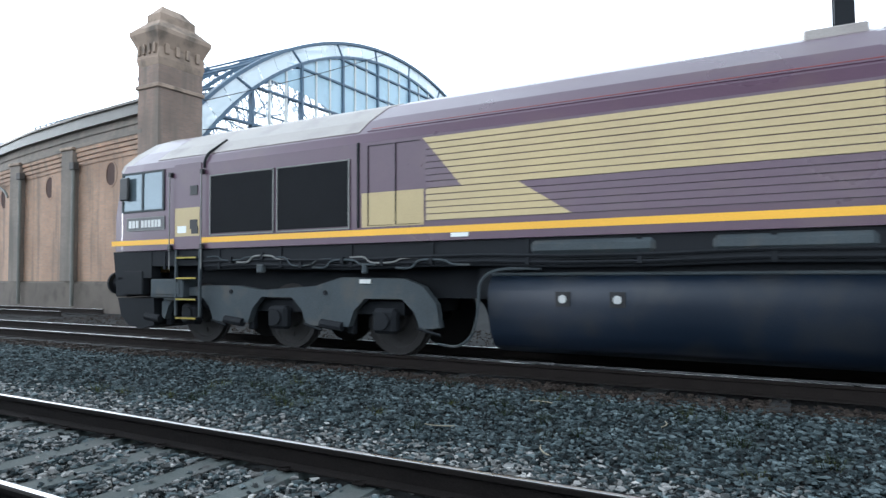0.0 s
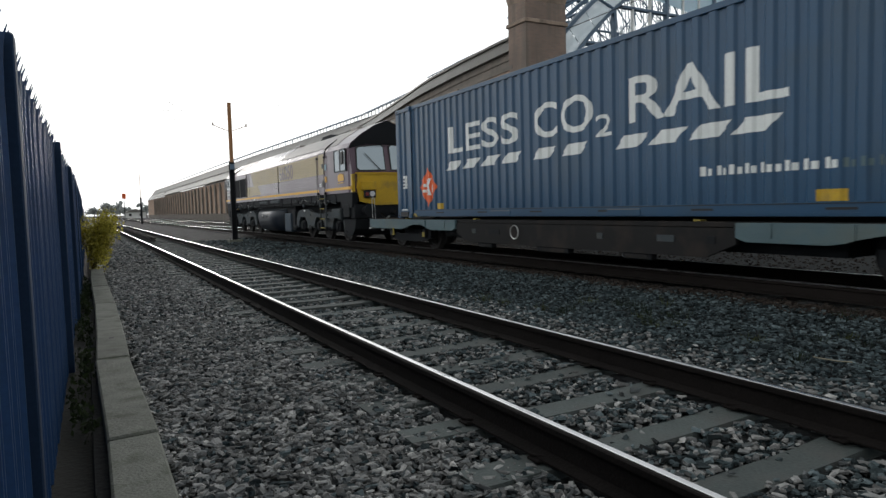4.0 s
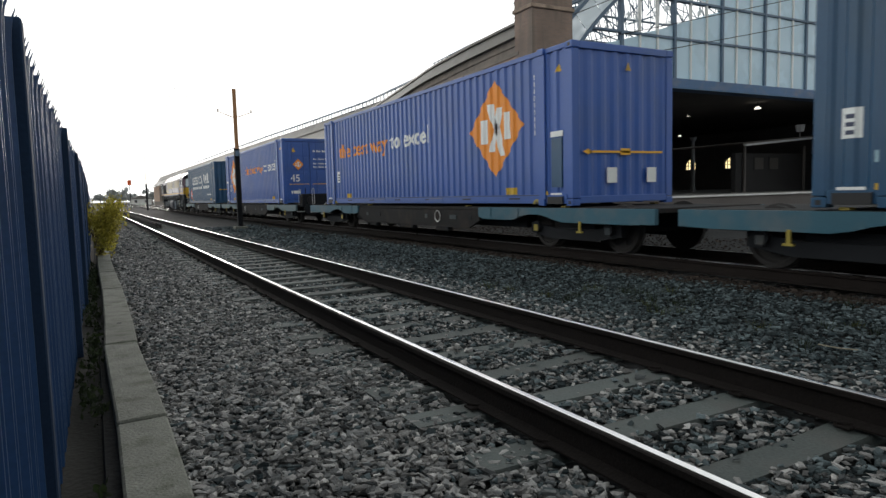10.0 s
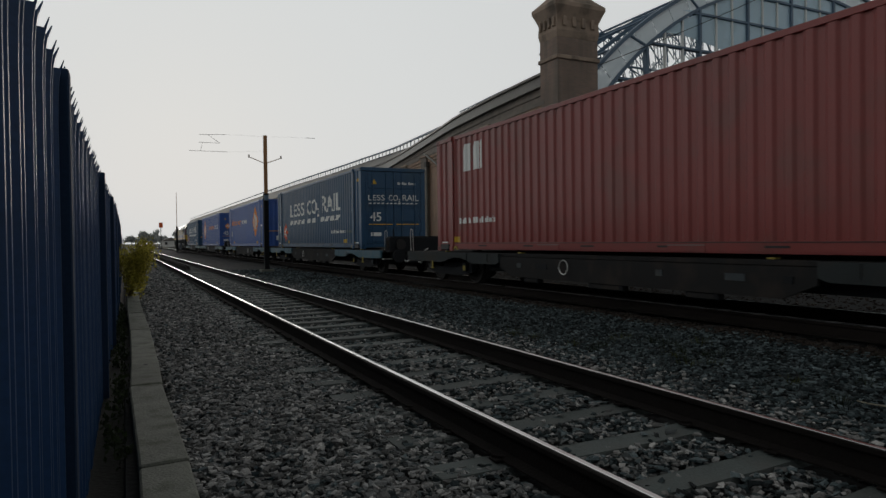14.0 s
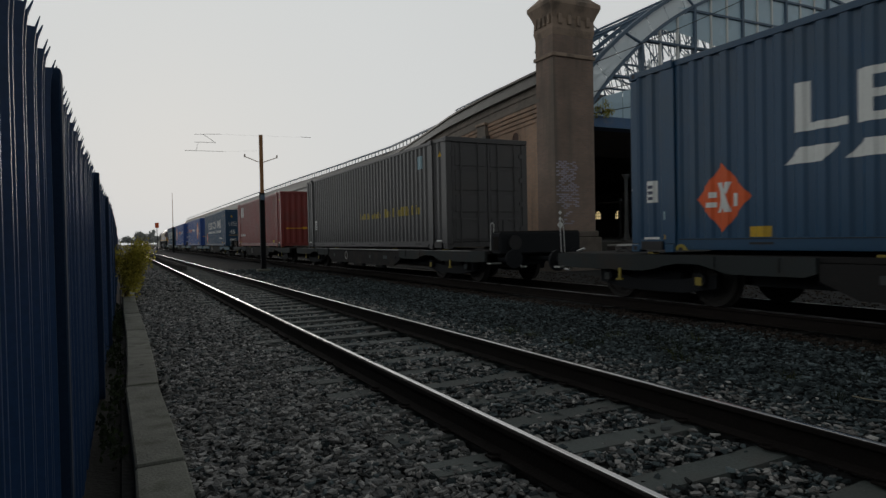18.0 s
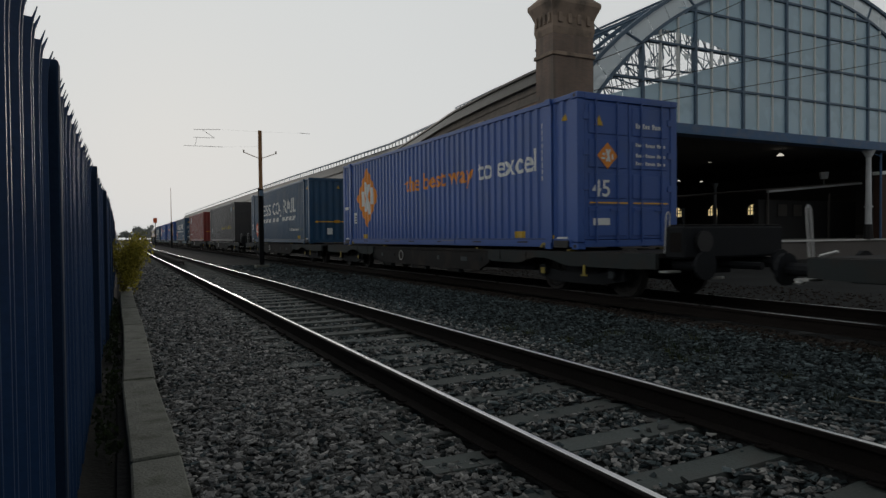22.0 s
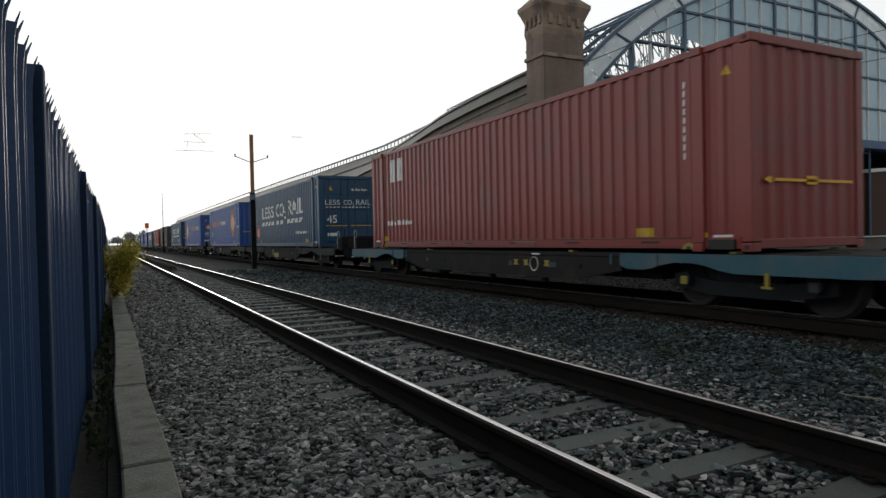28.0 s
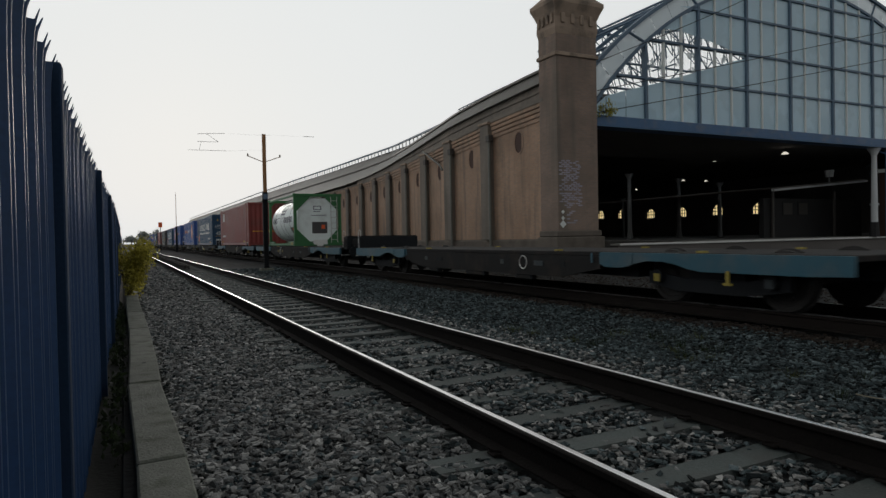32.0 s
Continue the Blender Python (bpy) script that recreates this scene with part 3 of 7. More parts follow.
def build_sleepers():
    me, old, cl = sleeper_mesh("sleeper"), sleeper_mesh("sleeper_dark"), clip_mesh()
    for t, x, first, count, pitch in SLEEPERS.values():
        for i in range(count):
            y = first + pitch * i
            ob = part("sleeper", me if x < 2 else old, "", t)
            ob.location = (x + random.uniform(-0.02, 0.02), y, (-0.184 if x < 2 else -0.225) + random.uniform(-0.012, 0.0))
            ob.rotation_euler.z = random.uniform(-0.012, 0.012)
            if i < 24 and x < 2:
                for s in (-0.7525, 0.7525):
                    c = part("rail_clip", cl, "", ob)
                    c.location = (s, 0, 0.006)


def chip():
    """A rough block with a smaller top: the base form of a crushed stone."""
    v = np.array([(x * k, y * k, z) for z, k in ((-1, 0.85), (0.1, 1.0), (1, 0.62)) for x, y in ((-1, -1), (1, -1), (1, 1), (-1, 1))]) * 0.8
    f = [(0, 2, 1), (0, 3, 2), (8, 9, 10), (8, 10, 11)]
    for r in (0, 4):
        for i in range(4):
            j = (i + 1) % 4
            f += [(r + i, r + j, r + 4 + j), (r + i, r + 4 + j, r + 4 + i)]
    return v, np.array(f)


def scatter(name, material, spots, sizes, label):
    """Stones of random shape, joined into one mesh."""
    v, f = chip()
    rng = np.random.default_rng(len(spots))
    n = len(spots)
    shape = v[None] + rng.uniform(-0.4, 0.4, (n, len(v), 3))
    shape *= rng.uniform((0.8, 0.45, 0.25), (1.75, 0.95, 0.65), (n, 3))[:, None, :] * np.asarray(sizes)[:, None, None]
    a, b = rng.uniform(0, 2 * np.pi, n), rng.normal(0, 0.5, n)
    ca, sa, cb, sb = np.cos(a), np.sin(a), np.cos(b), np.sin(b)
    r1 = np.zeros((n, 3, 3))
    r1[:, 0, 0], r1[:, 0, 1], r1[:, 1, 0], r1[:, 1, 1], r1[:, 2, 2] = ca, -sa, sa, ca, 1
    r2 = np.zeros((n, 3, 3))
    r2[:, 1, 1], r2[:, 1, 2], r2[:, 2, 1], r2[:, 2, 2], r2[:, 0, 0] = cb, -sb, sb, cb, 1
    shape = np.einsum("nij,nkj->nki", r1 @ r2, shape) + np.asarray(spots)[:, None, :]
    faces = (f[None] + (np.arange(n) * len(v))[:, None, None]).reshape(-1)
    me = bpy.data.meshes.new(name)
    me.vertices.add(n * len(v))
    me.vertices.foreach_set("co", shape.reshape(-1))
    me.loops.add(len(faces))
    me.loops.foreach_set("vertex_index", faces.astype(np.int32))
    me.polygons.add(n * len(f))
    me.polygons.foreach_set("loop_start", np.arange(0, len(faces), 3, dtype=np.int32))
    me.update(calc_edges=True)
    me.materials.append(M[material])
    me.shade_flat()
    return tagged(new(name, me), label, "ballast", kind="stuff")


def build_stones():
    rng = np.random.default_rng(5)

    def field(x0, x1, y0, y1, density, keep=None):
        n = int((x1 - x0) * (y1 - y0) * density)
        p = np.stack([rng.uniform(x0, x1, n), rng.uniform(y0, y1, n)], 1)
        if keep is not None:
            p = p[keep(p)]
        return np.array([(x, y, ground_z(x, y) + rng.uniform(0.0, 0.04) + 0.012 * min(max((x + 1.2) / 0.8, 0), 1) * min(max((2.6 - x) / 0.8, 0), 1)
                          + (0.01 if -0.6 < x < -0.08 else 0.0)) for x, y in p])

    def off_sleepers(p):
        k = np.abs((p[:, 1] - 1.26) / 0.66 - np.round((p[:, 1] - 1.26) / 0.66)) * 0.66
        near = np.abs(p[:, 0] - NEAR_X) < 1.2
        rails = np.minimum(np.abs(p[:, 0]), np.abs(p[:, 0] - 1.505)) < 0.1
        return ~(near & (k < 0.13) & (rng.uniform(0, 1, len(p)) < np.where(p[:, 0] < -0.1, 0.15, 0.9))) & ~rails

    sets = [(4.9, 5.95, -1.5, 20, 330), (-1.7, -0.08, 1.8, 8, 1500), (-1.7, -0.08, 8, 18, 1050), (0.08, 1.42, 1.0, 8, 1150), (0.08, 1.42, 8, 18, 700), (0.08, 1.42, 18, 30, 240),
            (1.58, 5.75, -1.5, 8, 820), (1.58, 5.75, 8, 20, 520), (-1.7, -0.08, 18, 34, 130), (1.58, 5.6, 18, 34, 90), (8.0, 12.5, 2, 22, 50), (1.58, 5.75, -4, -1.5, 150)]
    pts, big = [], []
    for x0, x1, y0, y1, d in sets:
        p = field(x0, x1, y0, y1, d, off_sleepers)
        pts.append(p)
        between = 0 < x0 and x1 < 1.5
        p[:, 2] -= 0.022 if between and y0 >= 8 else 0.0
        big.append(rng.uniform(0.0115, 0.029, len(p)) * (1.0 if y0 < 8 or between else 1.12 if y0 < 18 else 1.9))
    pts, big = np.concatenate(pts), np.concatenate(big)
    dirty = (rng.uniform(0, 1, len(pts)) < np.interp(pts[:, 0], [-0.5, 0.2, 1.4, 1.7, 2.4, 3.2], [0.1, 0.5, 0.55, 0.3, 0.5, 1.0])) & (pts[:, 1] < 40)
    rust = dirty & (rng.uniform(0, 1, len(pts)) < np.interp(pts[:, 0], [5.15, 5.6], [0.0, 1.0]))
    dirty &= ~rust
    scatter("rusty_stones", "stone_rust", pts[rust], big[rust], "rust-brown ballast stones along the goods rail")
    scatter("ballast_stones", "stone", pts[~dirty & ~rust], big[~dirty & ~rust], "loose pinkish-grey crushed ballast stones")
    scatter("oiled_stones", "stone_dark", pts[dirty], big[dirty], "dark oil-stained ballast stones beside the goods line")


build_ground()
near_track = build_track("near_track", NEAR_X, -30, 900, "near railway track with bright rails on concrete sleepers", 0.6, 90)
train_track = build_track("goods_track", TRAIN_X, -30, 900, "goods line track on which the freight train runs", 0.3, 40)
third_track = build_track("third_track", THIRD_X, 22, 900, "third railway track beside the station wall", 22.3, 10)
guard = part("guard_rail", one_prism([(0.62 + u * 0.8, v * 0.9) for u, v in RAIL], "y", 33.5, 160), "railside", near_track, "dull inner guard rail")
guard = part("guard_rail", one_prism([(0.82 + u * 0.8, v * 0.9) for u, v in RAIL], "y", 33.5, 160), "railside", near_track, "dull inner guard rail")


def build_kerb():
    k = thing("cable_trough", "row of weathered concrete cable-trough lids beside the ballast", "cable trough", kind="structure")
    # along the row: start, end, height, middle line at the start and at the end
    joints = [(-1.5, 0.6, 0.0, -1.85, -1.846), (0.62, 2.2, 0.004, -1.85, -1.842), (2.22, 3.99, 0.0, -1.846, -1.84), (4.01, 6.27, 0.008, -1.838, -1.874), (6.29, 7.39, 0.014, -1.868, -1.852),
              (7.41, 10.4, 0.0, -1.85, -1.836), (10.43, 12.9, 0.006, -1.842, -1.856), (12.93, 15.65, 0.012, -1.86, -1.868), (15.7, 19, -0.02, -1.86, -1.85), (19.03, 22, 0, -1.85, -1.85)]
    for i, (a, b, dz, ca, cb) in enumerate(joints):
        bm = one_box(-0.132, 0.132, a, b, -0.32, -0.135 + dz, bevel=0.012)
        for v in bm.verts:
            v.co.x += ca + (cb - ca) * (v.co.y - a) / (b - a)
            v.co.z += 0.004 * noise.noise((v.co.x * 9, v.co.y * 3, 1.0))
        s = part("slab", bm, "kerb", k)
        if i % 3 == 1:
            part("lifting_notch", one_box(-1.87, -1.83, b - 0.14, b - 0.08, -0.15 + dz, -0.1335 + dz), "dark", s)


build_kerb()
FENCE_TOP = 1.78
POSTS = [(-1.1, -2.2), (2.85, -2.198), (6.74, -2.17), (10.0, -2.142), (13.4, -2.135), (17.2, -2.13), (21.0, -2.13), (24.9, -2.13), (28.8, -2.13), (32.6, -2.13)]


def pale_x(y):
    return float(np.interp(y, [0, 3, 6.3, 9.4, 12, 32], [-2.252, -2.25, -2.238, -2.21, -2.165, -2.155]))


def build_fence():
    f = thing("palisade_fence", "dark blue steel palisade fence with curved spiked pales", "fence")
    bm = bmesh.new()
    h = FENCE_TOP
    front = [(-0.085, -0.016), (-0.052, -0.014), (-0.04, 0.014), (-0.026, 0.014), (-0.014, -0.014), (0.014, -0.014), (0.026, 0.014), (0.04, 0.014), (0.052, -0.014), (0.085, -0.016)]
    prof = front + [(y, x - 0.005) for y, x in front[::-1]]
    rings = [[(x + dx, y, z) for y, x in prof] for z, dx in ((-0.5, 0), (1.0, 0), (h - 0.22, 0), (h - 0.12, 0.002), (h - 0.06, 0.006), (h - 0.02, 0.012))]
    loft(bm, rings)
    for s in (-1, 1):
        tube(bm, (0.02, s * 0.034, h - 0.03), (0.036, s * 0.045, h + 0.012), 0.006, 4, 0.002)
    pale = mesh_of(bm, "pale", "fence")
    y = -1.46
    while y < 33:
        p = part("pale", pale, "", f)
        p.location = (pale_x(y) + random.uniform(-0.003, 0.003), y, random.uniform(-0.014, 0.014))
        p.rotation_euler = (random.uniform(-0.003, 0.003), random.uniform(-0.002, 0.002), random.uniform(-0.03, 0.03))
        y += 0.236
    for z in (0.15, 1.45):
        back = bmesh.new()
        loft(back, [[(pale_x(y) + u, y, z + v) for u, v in ((-0.075, 0), (-0.035, 0), (-0.035, 0.05), (-0.075, 0.05))] for y in (-2, 3, 6.3, 9.4, 12, 33)])
        part("cross_rail", back, "fence", f)
    sheet = bmesh.new()
    loft(sheet, [[(pale_x(y) + u, y, z) for u, z in ((-0.03, -0.55), (-0.025, -0.55), (-0.025, 1.745), (-0.03, 1.745))] for y in (-2, 3, 6.3, 9.4, 12, 33)])
    part("backing_sheet", sheet, "fence", f, "dark blue sheet behind the pales")
    for y, b in POSTS:
        post = one_box(b - 0.16, b, y - 0.05, y + 0.05, -0.55, FENCE_TOP, bevel=0.006)
        part("post", post, "fence_dull", f)
    far = bmesh.new()
    box(far, -2.2, -2.16, 33, 80, -0.5, FENCE_TOP - 0.06)
    part("far_panel", far, "fence", f)


build_fence()


def leaves(n, centre, spread, size, seed, lift=0.0):
    rng = np.random.default_rng(seed)
    d = rng.normal(0, 1, (n, 3))
    d /= np.linalg.norm(d, axis=1)[:, None]
    lumps = rng.normal(0, 0.35, (9, 3))
    c = lumps[rng.integers(0, 9, n)] + d * rng.uniform(0.1, 0.55, (n, 1))
    c = c * np.asarray(spread) + np.asarray(centre)
    bm = bmesh.new()
    for p in c:
        q = Euler(rng.uniform(0, 6.28, 3)).to_matrix()
        s = size * rng.uniform(0.6, 1.4)
        vs = [bm.verts.new(Vector(p) + q @ Vector(k) * s) for k in ((-0.5, 0, 0), (0, -0.28, 0.06), (0.55, 0, 0), (0, 0.28, 0.06))]
        bm.faces.new(vs)
    return bm


def build_plants():
    b = thing("bush", "yellowing autumn bush growing beside the fence foot", "bush", at=(-1.92, 17.6, -0.25))
    for i in range(14):
        twig = bmesh.new()
        a = random.uniform(0, 6.28)
        tip = Vector((0.4 * math.cos(a) + 0.1, 0.5 * math.sin(a), random.uniform(0.8, 1.7)))
        mid = tip * 0.5 + Vector((0, 0, 0.15))
        tube(twig, (0, 0, 0), mid, 0.014, 5, 0.009)
        tube(twig, mid, tip, 0.009, 5, 0.003)
        part("branch", twig, "twig", b)
    part("crown", leaves(5200, (0.14, 0, 0.82), (0.5, 0.75, 0.85), 0.06, 3), "leaf", b, "yellow-green leaves")
    for i in range(60):
        y = random.uniform(1.2, 16)
        w = thing("weed", "low green weed between fence and trough", "weed", group="weeds by the fence", at=(random.uniform(-2.16, -2.02), y, -0.34))
        part("foliage", leaves(34, (0, 0, 0.08 + 0.05 * (i % 3)), (0.08, 0.13, 0.12), 0.042, 40 + i), "weed", w)
    shrub = thing("shrub", "small yellow-green shrub rooted on the girder", "shrub", at=(15.5, 20.45, 5.98))
    for i in range(6):
        a = i * 1.05
        part("branch", one_tube((0, 0, 0), (0.35 * math.cos(a), 0.1 * math.sin(a), 0.3 + 0.05 * (i % 3)), 0.012, 5, 0.005), "twig", shrub)
    part("crown", leaves(320, (0.05, 0, 0.12), (0.55, 0.25, 0.35), 0.09, 77), "leaf", shrub)
    for i in range(46):
        tx, ty = random.uniform(3.0, 5.3), random.uniform(-0.2, 8.0)
        w = thing("grass_tuft", "thin green grass tuft growing in the ballast", "grass", group="tufts in the ballast", at=(tx, ty, ground_z(tx, ty) + 0.01))
        bm = bmesh.new()
        for j in range(40):
            a, l = random.uniform(0, 6.28), random.uniform(0.03, 0.1 + 0.02 * (i % 5))
            d = Vector((math.cos(a), math.sin(a), 0))
            o = d * random.uniform(0, 0.14)
            s = Vector((-d.y, d.x, 0)) * 0.004
            bm.faces.new([bm.verts.new(p) for p in (o - s, o + s, o + d * l * 0.5 + Vector((0, 0, l)))])
        part("foliage", bm, "grass" if i % 3 == 0 else "weed", w)
    for i, (tx, ty) in enumerate(((3.0, 1.9), (3.4, 3.1), (4.4, 1.2), (4.8, 2.6))):
        st = thing("dry_stem", "pale dry plant stem lying on the ballast", "stem", group="stems on the ballast", at=(tx, ty, ground_z(tx, ty) + 0.055))
        a = 0.6 + 1.3 * i
        d = Vector((math.cos(a), math.sin(a), 0.03))
        n = Vector((-d.y, d.x, 0))
        stalk = bmesh.new()
        pts = [d * -0.14 - n * 0.02, d * -0.05 + n * 0.01, d * 0.06 + n * 0.012, d * 0.15 - n * 0.015]
        for p, q in zip(pts, pts[1:]):
            tube(stalk, p, q, 0.006, 5)
        part("stalk", stalk, "dry_stem", st)


build_plants()


# ---- the station ----
WALL_Y = [21.2, 26, 31, 37, 45, 52, 59, 67, 90, 270]
WALL_X = [13.2, 13.4, 13.8, 14.75, 15.9, 16.8, 17.2, 17.35, 17.4, 17.4]


def wall_x(y):
    return float(np.interp(y, WALL_Y, WALL_X))


def rise(y):
    """The courses climb a little towards the tower."""
    return float(np.interp(y, [21.2, 24, 28, 32, 37, 46, 60], [0.34, 0.28, 0.12, -0.02, -0.05, -0.15, -0.2]))


def ribbon(bm, ys, profile):
    """A profile of (set-back, height) drawn along the curved wall line."""
    loft(bm, [[(wall_x(y) + u, y, v + (rise(y) if v > 3 else 0)) for u, v in profile] for y in ys])
    return bm


def build_wall():
    ys = [21.2 + 1.2 * i for i in range(42)] + [75, 90, 120, 170, 250]
    w = solid("wall_station", ribbon(bmesh.new(), ys, [(0, -0.5), (0.5, -0.5), (0.5, 6.1), (0, 6.1)]), "wall",
              "long curved red-brick station wall with pilasters and round windows", "wall")
    part("plinth", ribbon(bmesh.new(), ys, [(-0.1, -0.5), (-0.003, -0.5), (-0.003, 0.95), (-0.06, 0.98), (-0.1, 0.9)]), "base_stone", w, "dark worn plinth")
    for i, (z, d) in enumerate(((5.42, 0.04), (5.6, 0.075), (5.78, 0.11), (5.96, 0.15))):
        part("corbel_course", ribbon(bmesh.new(), ys, [(-d, z), (-0.003, z), (-0.003, z + 0.15), (-d, z + 0.15)]), "wall", w)
    part("coping", ribbon(bmesh.new(), ys, [(-0.18, 6.115), (0.5, 6.115), (0.5, 6.3), (-0.18, 6.26)]), "sooty_brick", w, "sooty brick coping course")
    bay = 4.62
    ps = [26.05 + bay * i for i in range(44)]
    for i, y in enumerate(ps):
        x = wall_x(y)
        top = 6.08 + rise(y)
        if y < 75:
            q = part("pilaster", one_box(x - 0.3, x - 0.003, y - 0.38, y + 0.38, 0.98, top, bevel=0.02), "sooty_brick", w)
            part("cap", one_box(x - 0.36, x - 0.003, y - 0.44, y + 0.44, top + 0.004, top + 0.12, bevel=0.02), "terracotta", q)
        else:
            part("pilaster", one_box(x - 0.3, x - 0.003, y - 0.38, y + 0.38, 0.98, top), "sooty_brick", w)
        if i < 14:
            down = part("downpipe", one_tube((x - 0.32, y - 0.52, 0.0), (x - 0.32, y - 0.52, 5.7), 0.075, 8), "downpipe", w, "weathered cast-iron downpipe")
            for z in (1.2, 2.8, 4.4):
                part("collar", one_tube((x - 0.32, y - 0.52, z), (x - 0.32, y - 0.52, z + 0.1), 0.095, 8), "downpipe", down)
            part("hopper", one_box(x - 0.42, x - 0.18, y - 0.65, y - 0.35, 5.45, 5.75, bevel=0.02), "pipe", w)
    swan = bent([(wall_x(35.4) - 0.22, 35.4, 6.3), (wall_x(34.6) - 0.3, 34.6, 6.1), (wall_x(33) - 0.34, 33.0, 5.55), (wall_x(31.6) - 0.36, 31.6, 5.05), (wall_x(31.2) - 0.36, 31.2, 4.75)], 0.05, 8)
    part("offset_pipe", swan, "downpipe", w, "slanting rainwater pipe under the eaves")
    for i in range(18):
        y = 23.36 + bay * i
        x = wall_x(y)
        ring, pane = bmesh.new(), bmesh.new()
        n = 16
        def circle(rx, rz, xx):
            return [(xx, y + rx * math.cos(2 * math.pi * j / n), 4.84 + rise(y) + rz * math.sin(2 * math.pi * j / n)) for j in range(n)]
        loft(ring, [circle(0.38, 0.52, x - 0.003), circle(0.38, 0.52, x - 0.03), circle(0.31, 0.45, x - 0.03), circle(0.31, 0.45, x - 0.01)], caps=False)
        pane.faces.new([pane.verts.new(c) for c in circle(0.32, 0.46, x - 0.008)])
        o = part("round_window", ring, "wall", w, "blind round window with a moulded brick rim")
        part("pane", pane, "blind", o)
    return w


def build_roof():
    ys = [21.2 + 1.5 * i for i in range(34)] + [75, 90, 120, 170, 250]
    r = thing("roof_station", "grey curved roof edge of the train shed with a white gutter", "roof", kind="structure")
    def back(y):
        return 0.05 + 1.25 * min(max((y - 22) / 26, 0), 1)
    def brow(y):
        return 6.28 + float(np.interp(y, [21, 30, 45, 60], [0.95, 0.7, 0.25, 0.05]))
    rings = [[(wall_x(y) + u, y, v) for u, v in ((0.0, 6.31 + rise(y)), (0.4, 6.31 + rise(y)), (0.4, brow(y) - 0.01), (0.03, brow(y) - 0.01))] for y in ys[:24]]
    part("parapet", loft(bmesh.new(), rings), "sooty_brick", r, "sooty brick parapet")
    rings = [[(wall_x(y) - 0.035 + u, y, 6.31 + rise(y) + 0.45 * (brow(y) - 6.31 - rise(y)) + v) for u, v in ((0, 0), (0.04, 0), (0.04, 0.07), (0, 0.07))] for y in ys[:14]]
    part("parapet_course", loft(bmesh.new(), rings), "sooty_brick", r)
    rings = [[(wall_x(y) + u, y, v) for u, v in ((-0.16, brow(y)), (back(y), 7.72), (back(y) + 0.3, 7.72), (0.5, brow(y)))] for y in ys]
    part("skirt_roof", loft(bmesh.new(), rings), "leadroof", r, "sloping grey lead roof")
    rings = [[(wall_x(y) + back(y) + u, y, v) for u, v in ((-0.1, 7.725), (0.15, 7.725), (0.15, 7.84), (-0.1, 7.82))] for y in ys]
    part("gutter", loft(bmesh.new(), rings), "leadroof", r, "grey gutter edge")
    upper = [31 + 1.5 * i for i in range(27)] + [75, 90, 120, 170, 250]

    def edge_z(y):
        return float(np.interp(y, [31, 37, 45, 60, 100, 250], [8.3, 8.75, 9.0, 9.38, 9.75, 10.0]))
    rings = [[(wall_x(y) + u, y, v) for u, v in ((1.35, 7.86), (2.3, edge_z(y) - 0.55), (2.3, edge_z(y) - 0.7), (1.45, 7.7))] for y in upper]
    part("upper_band", loft(bmesh.new(), rings), "leadroof", r)
    rings = [[(wall_x(y) + u, y, edge_z(y) + v) for u, v in ((2.25, -0.12), (2.4, -0.12), (2.4, 0.0), (2.25, 0.0))] for y in upper]
    part("upper_edge", loft(bmesh.new(), rings), "frame_grey", r, "raised edge beam of the roof")
    low = [23.5 + 1.25 * i for i in range(7)]
    rings = [[(wall_x(y) + back(y) + 0.1 + u, y, 7.86 + 0.02 * (y - 23.5) + v) for u, v in ((0, 0), (0.05, 0), (0.05, 0.04), (0, 0.04))] for y in low]
    part("guard_rail", loft(bmesh.new(), rings), "frame_grey", r, "low rail along the roof edge")
    for i in range(14):
        y = 23.6 + 0.55 * i
        x, z = wall_x(y) + back(y) + 0.125, 7.86 + 0.02 * (y - 23.5)
        part("guard_post", one_box(x - 0.02, x + 0.02, y - 0.03, y + 0.03, 7.7, z + (0.06 if i % 3 == 0 else 0.0)), "frame_grey", r)
    for i in range(76):
        y = 31.2 + 1.05 * i
        x = wall_x(y) + 2.32
        part("roof_bracket", one_box(x - 0.03, x + 0.03, y - 0.04, y + 0.04, edge_z(y) - 0.65, edge_z(y) - 0.12), "white_gutter" if i % 3 else "frame_grey", r)


TW = (13.03, 14.98, 20.3, 21.45)


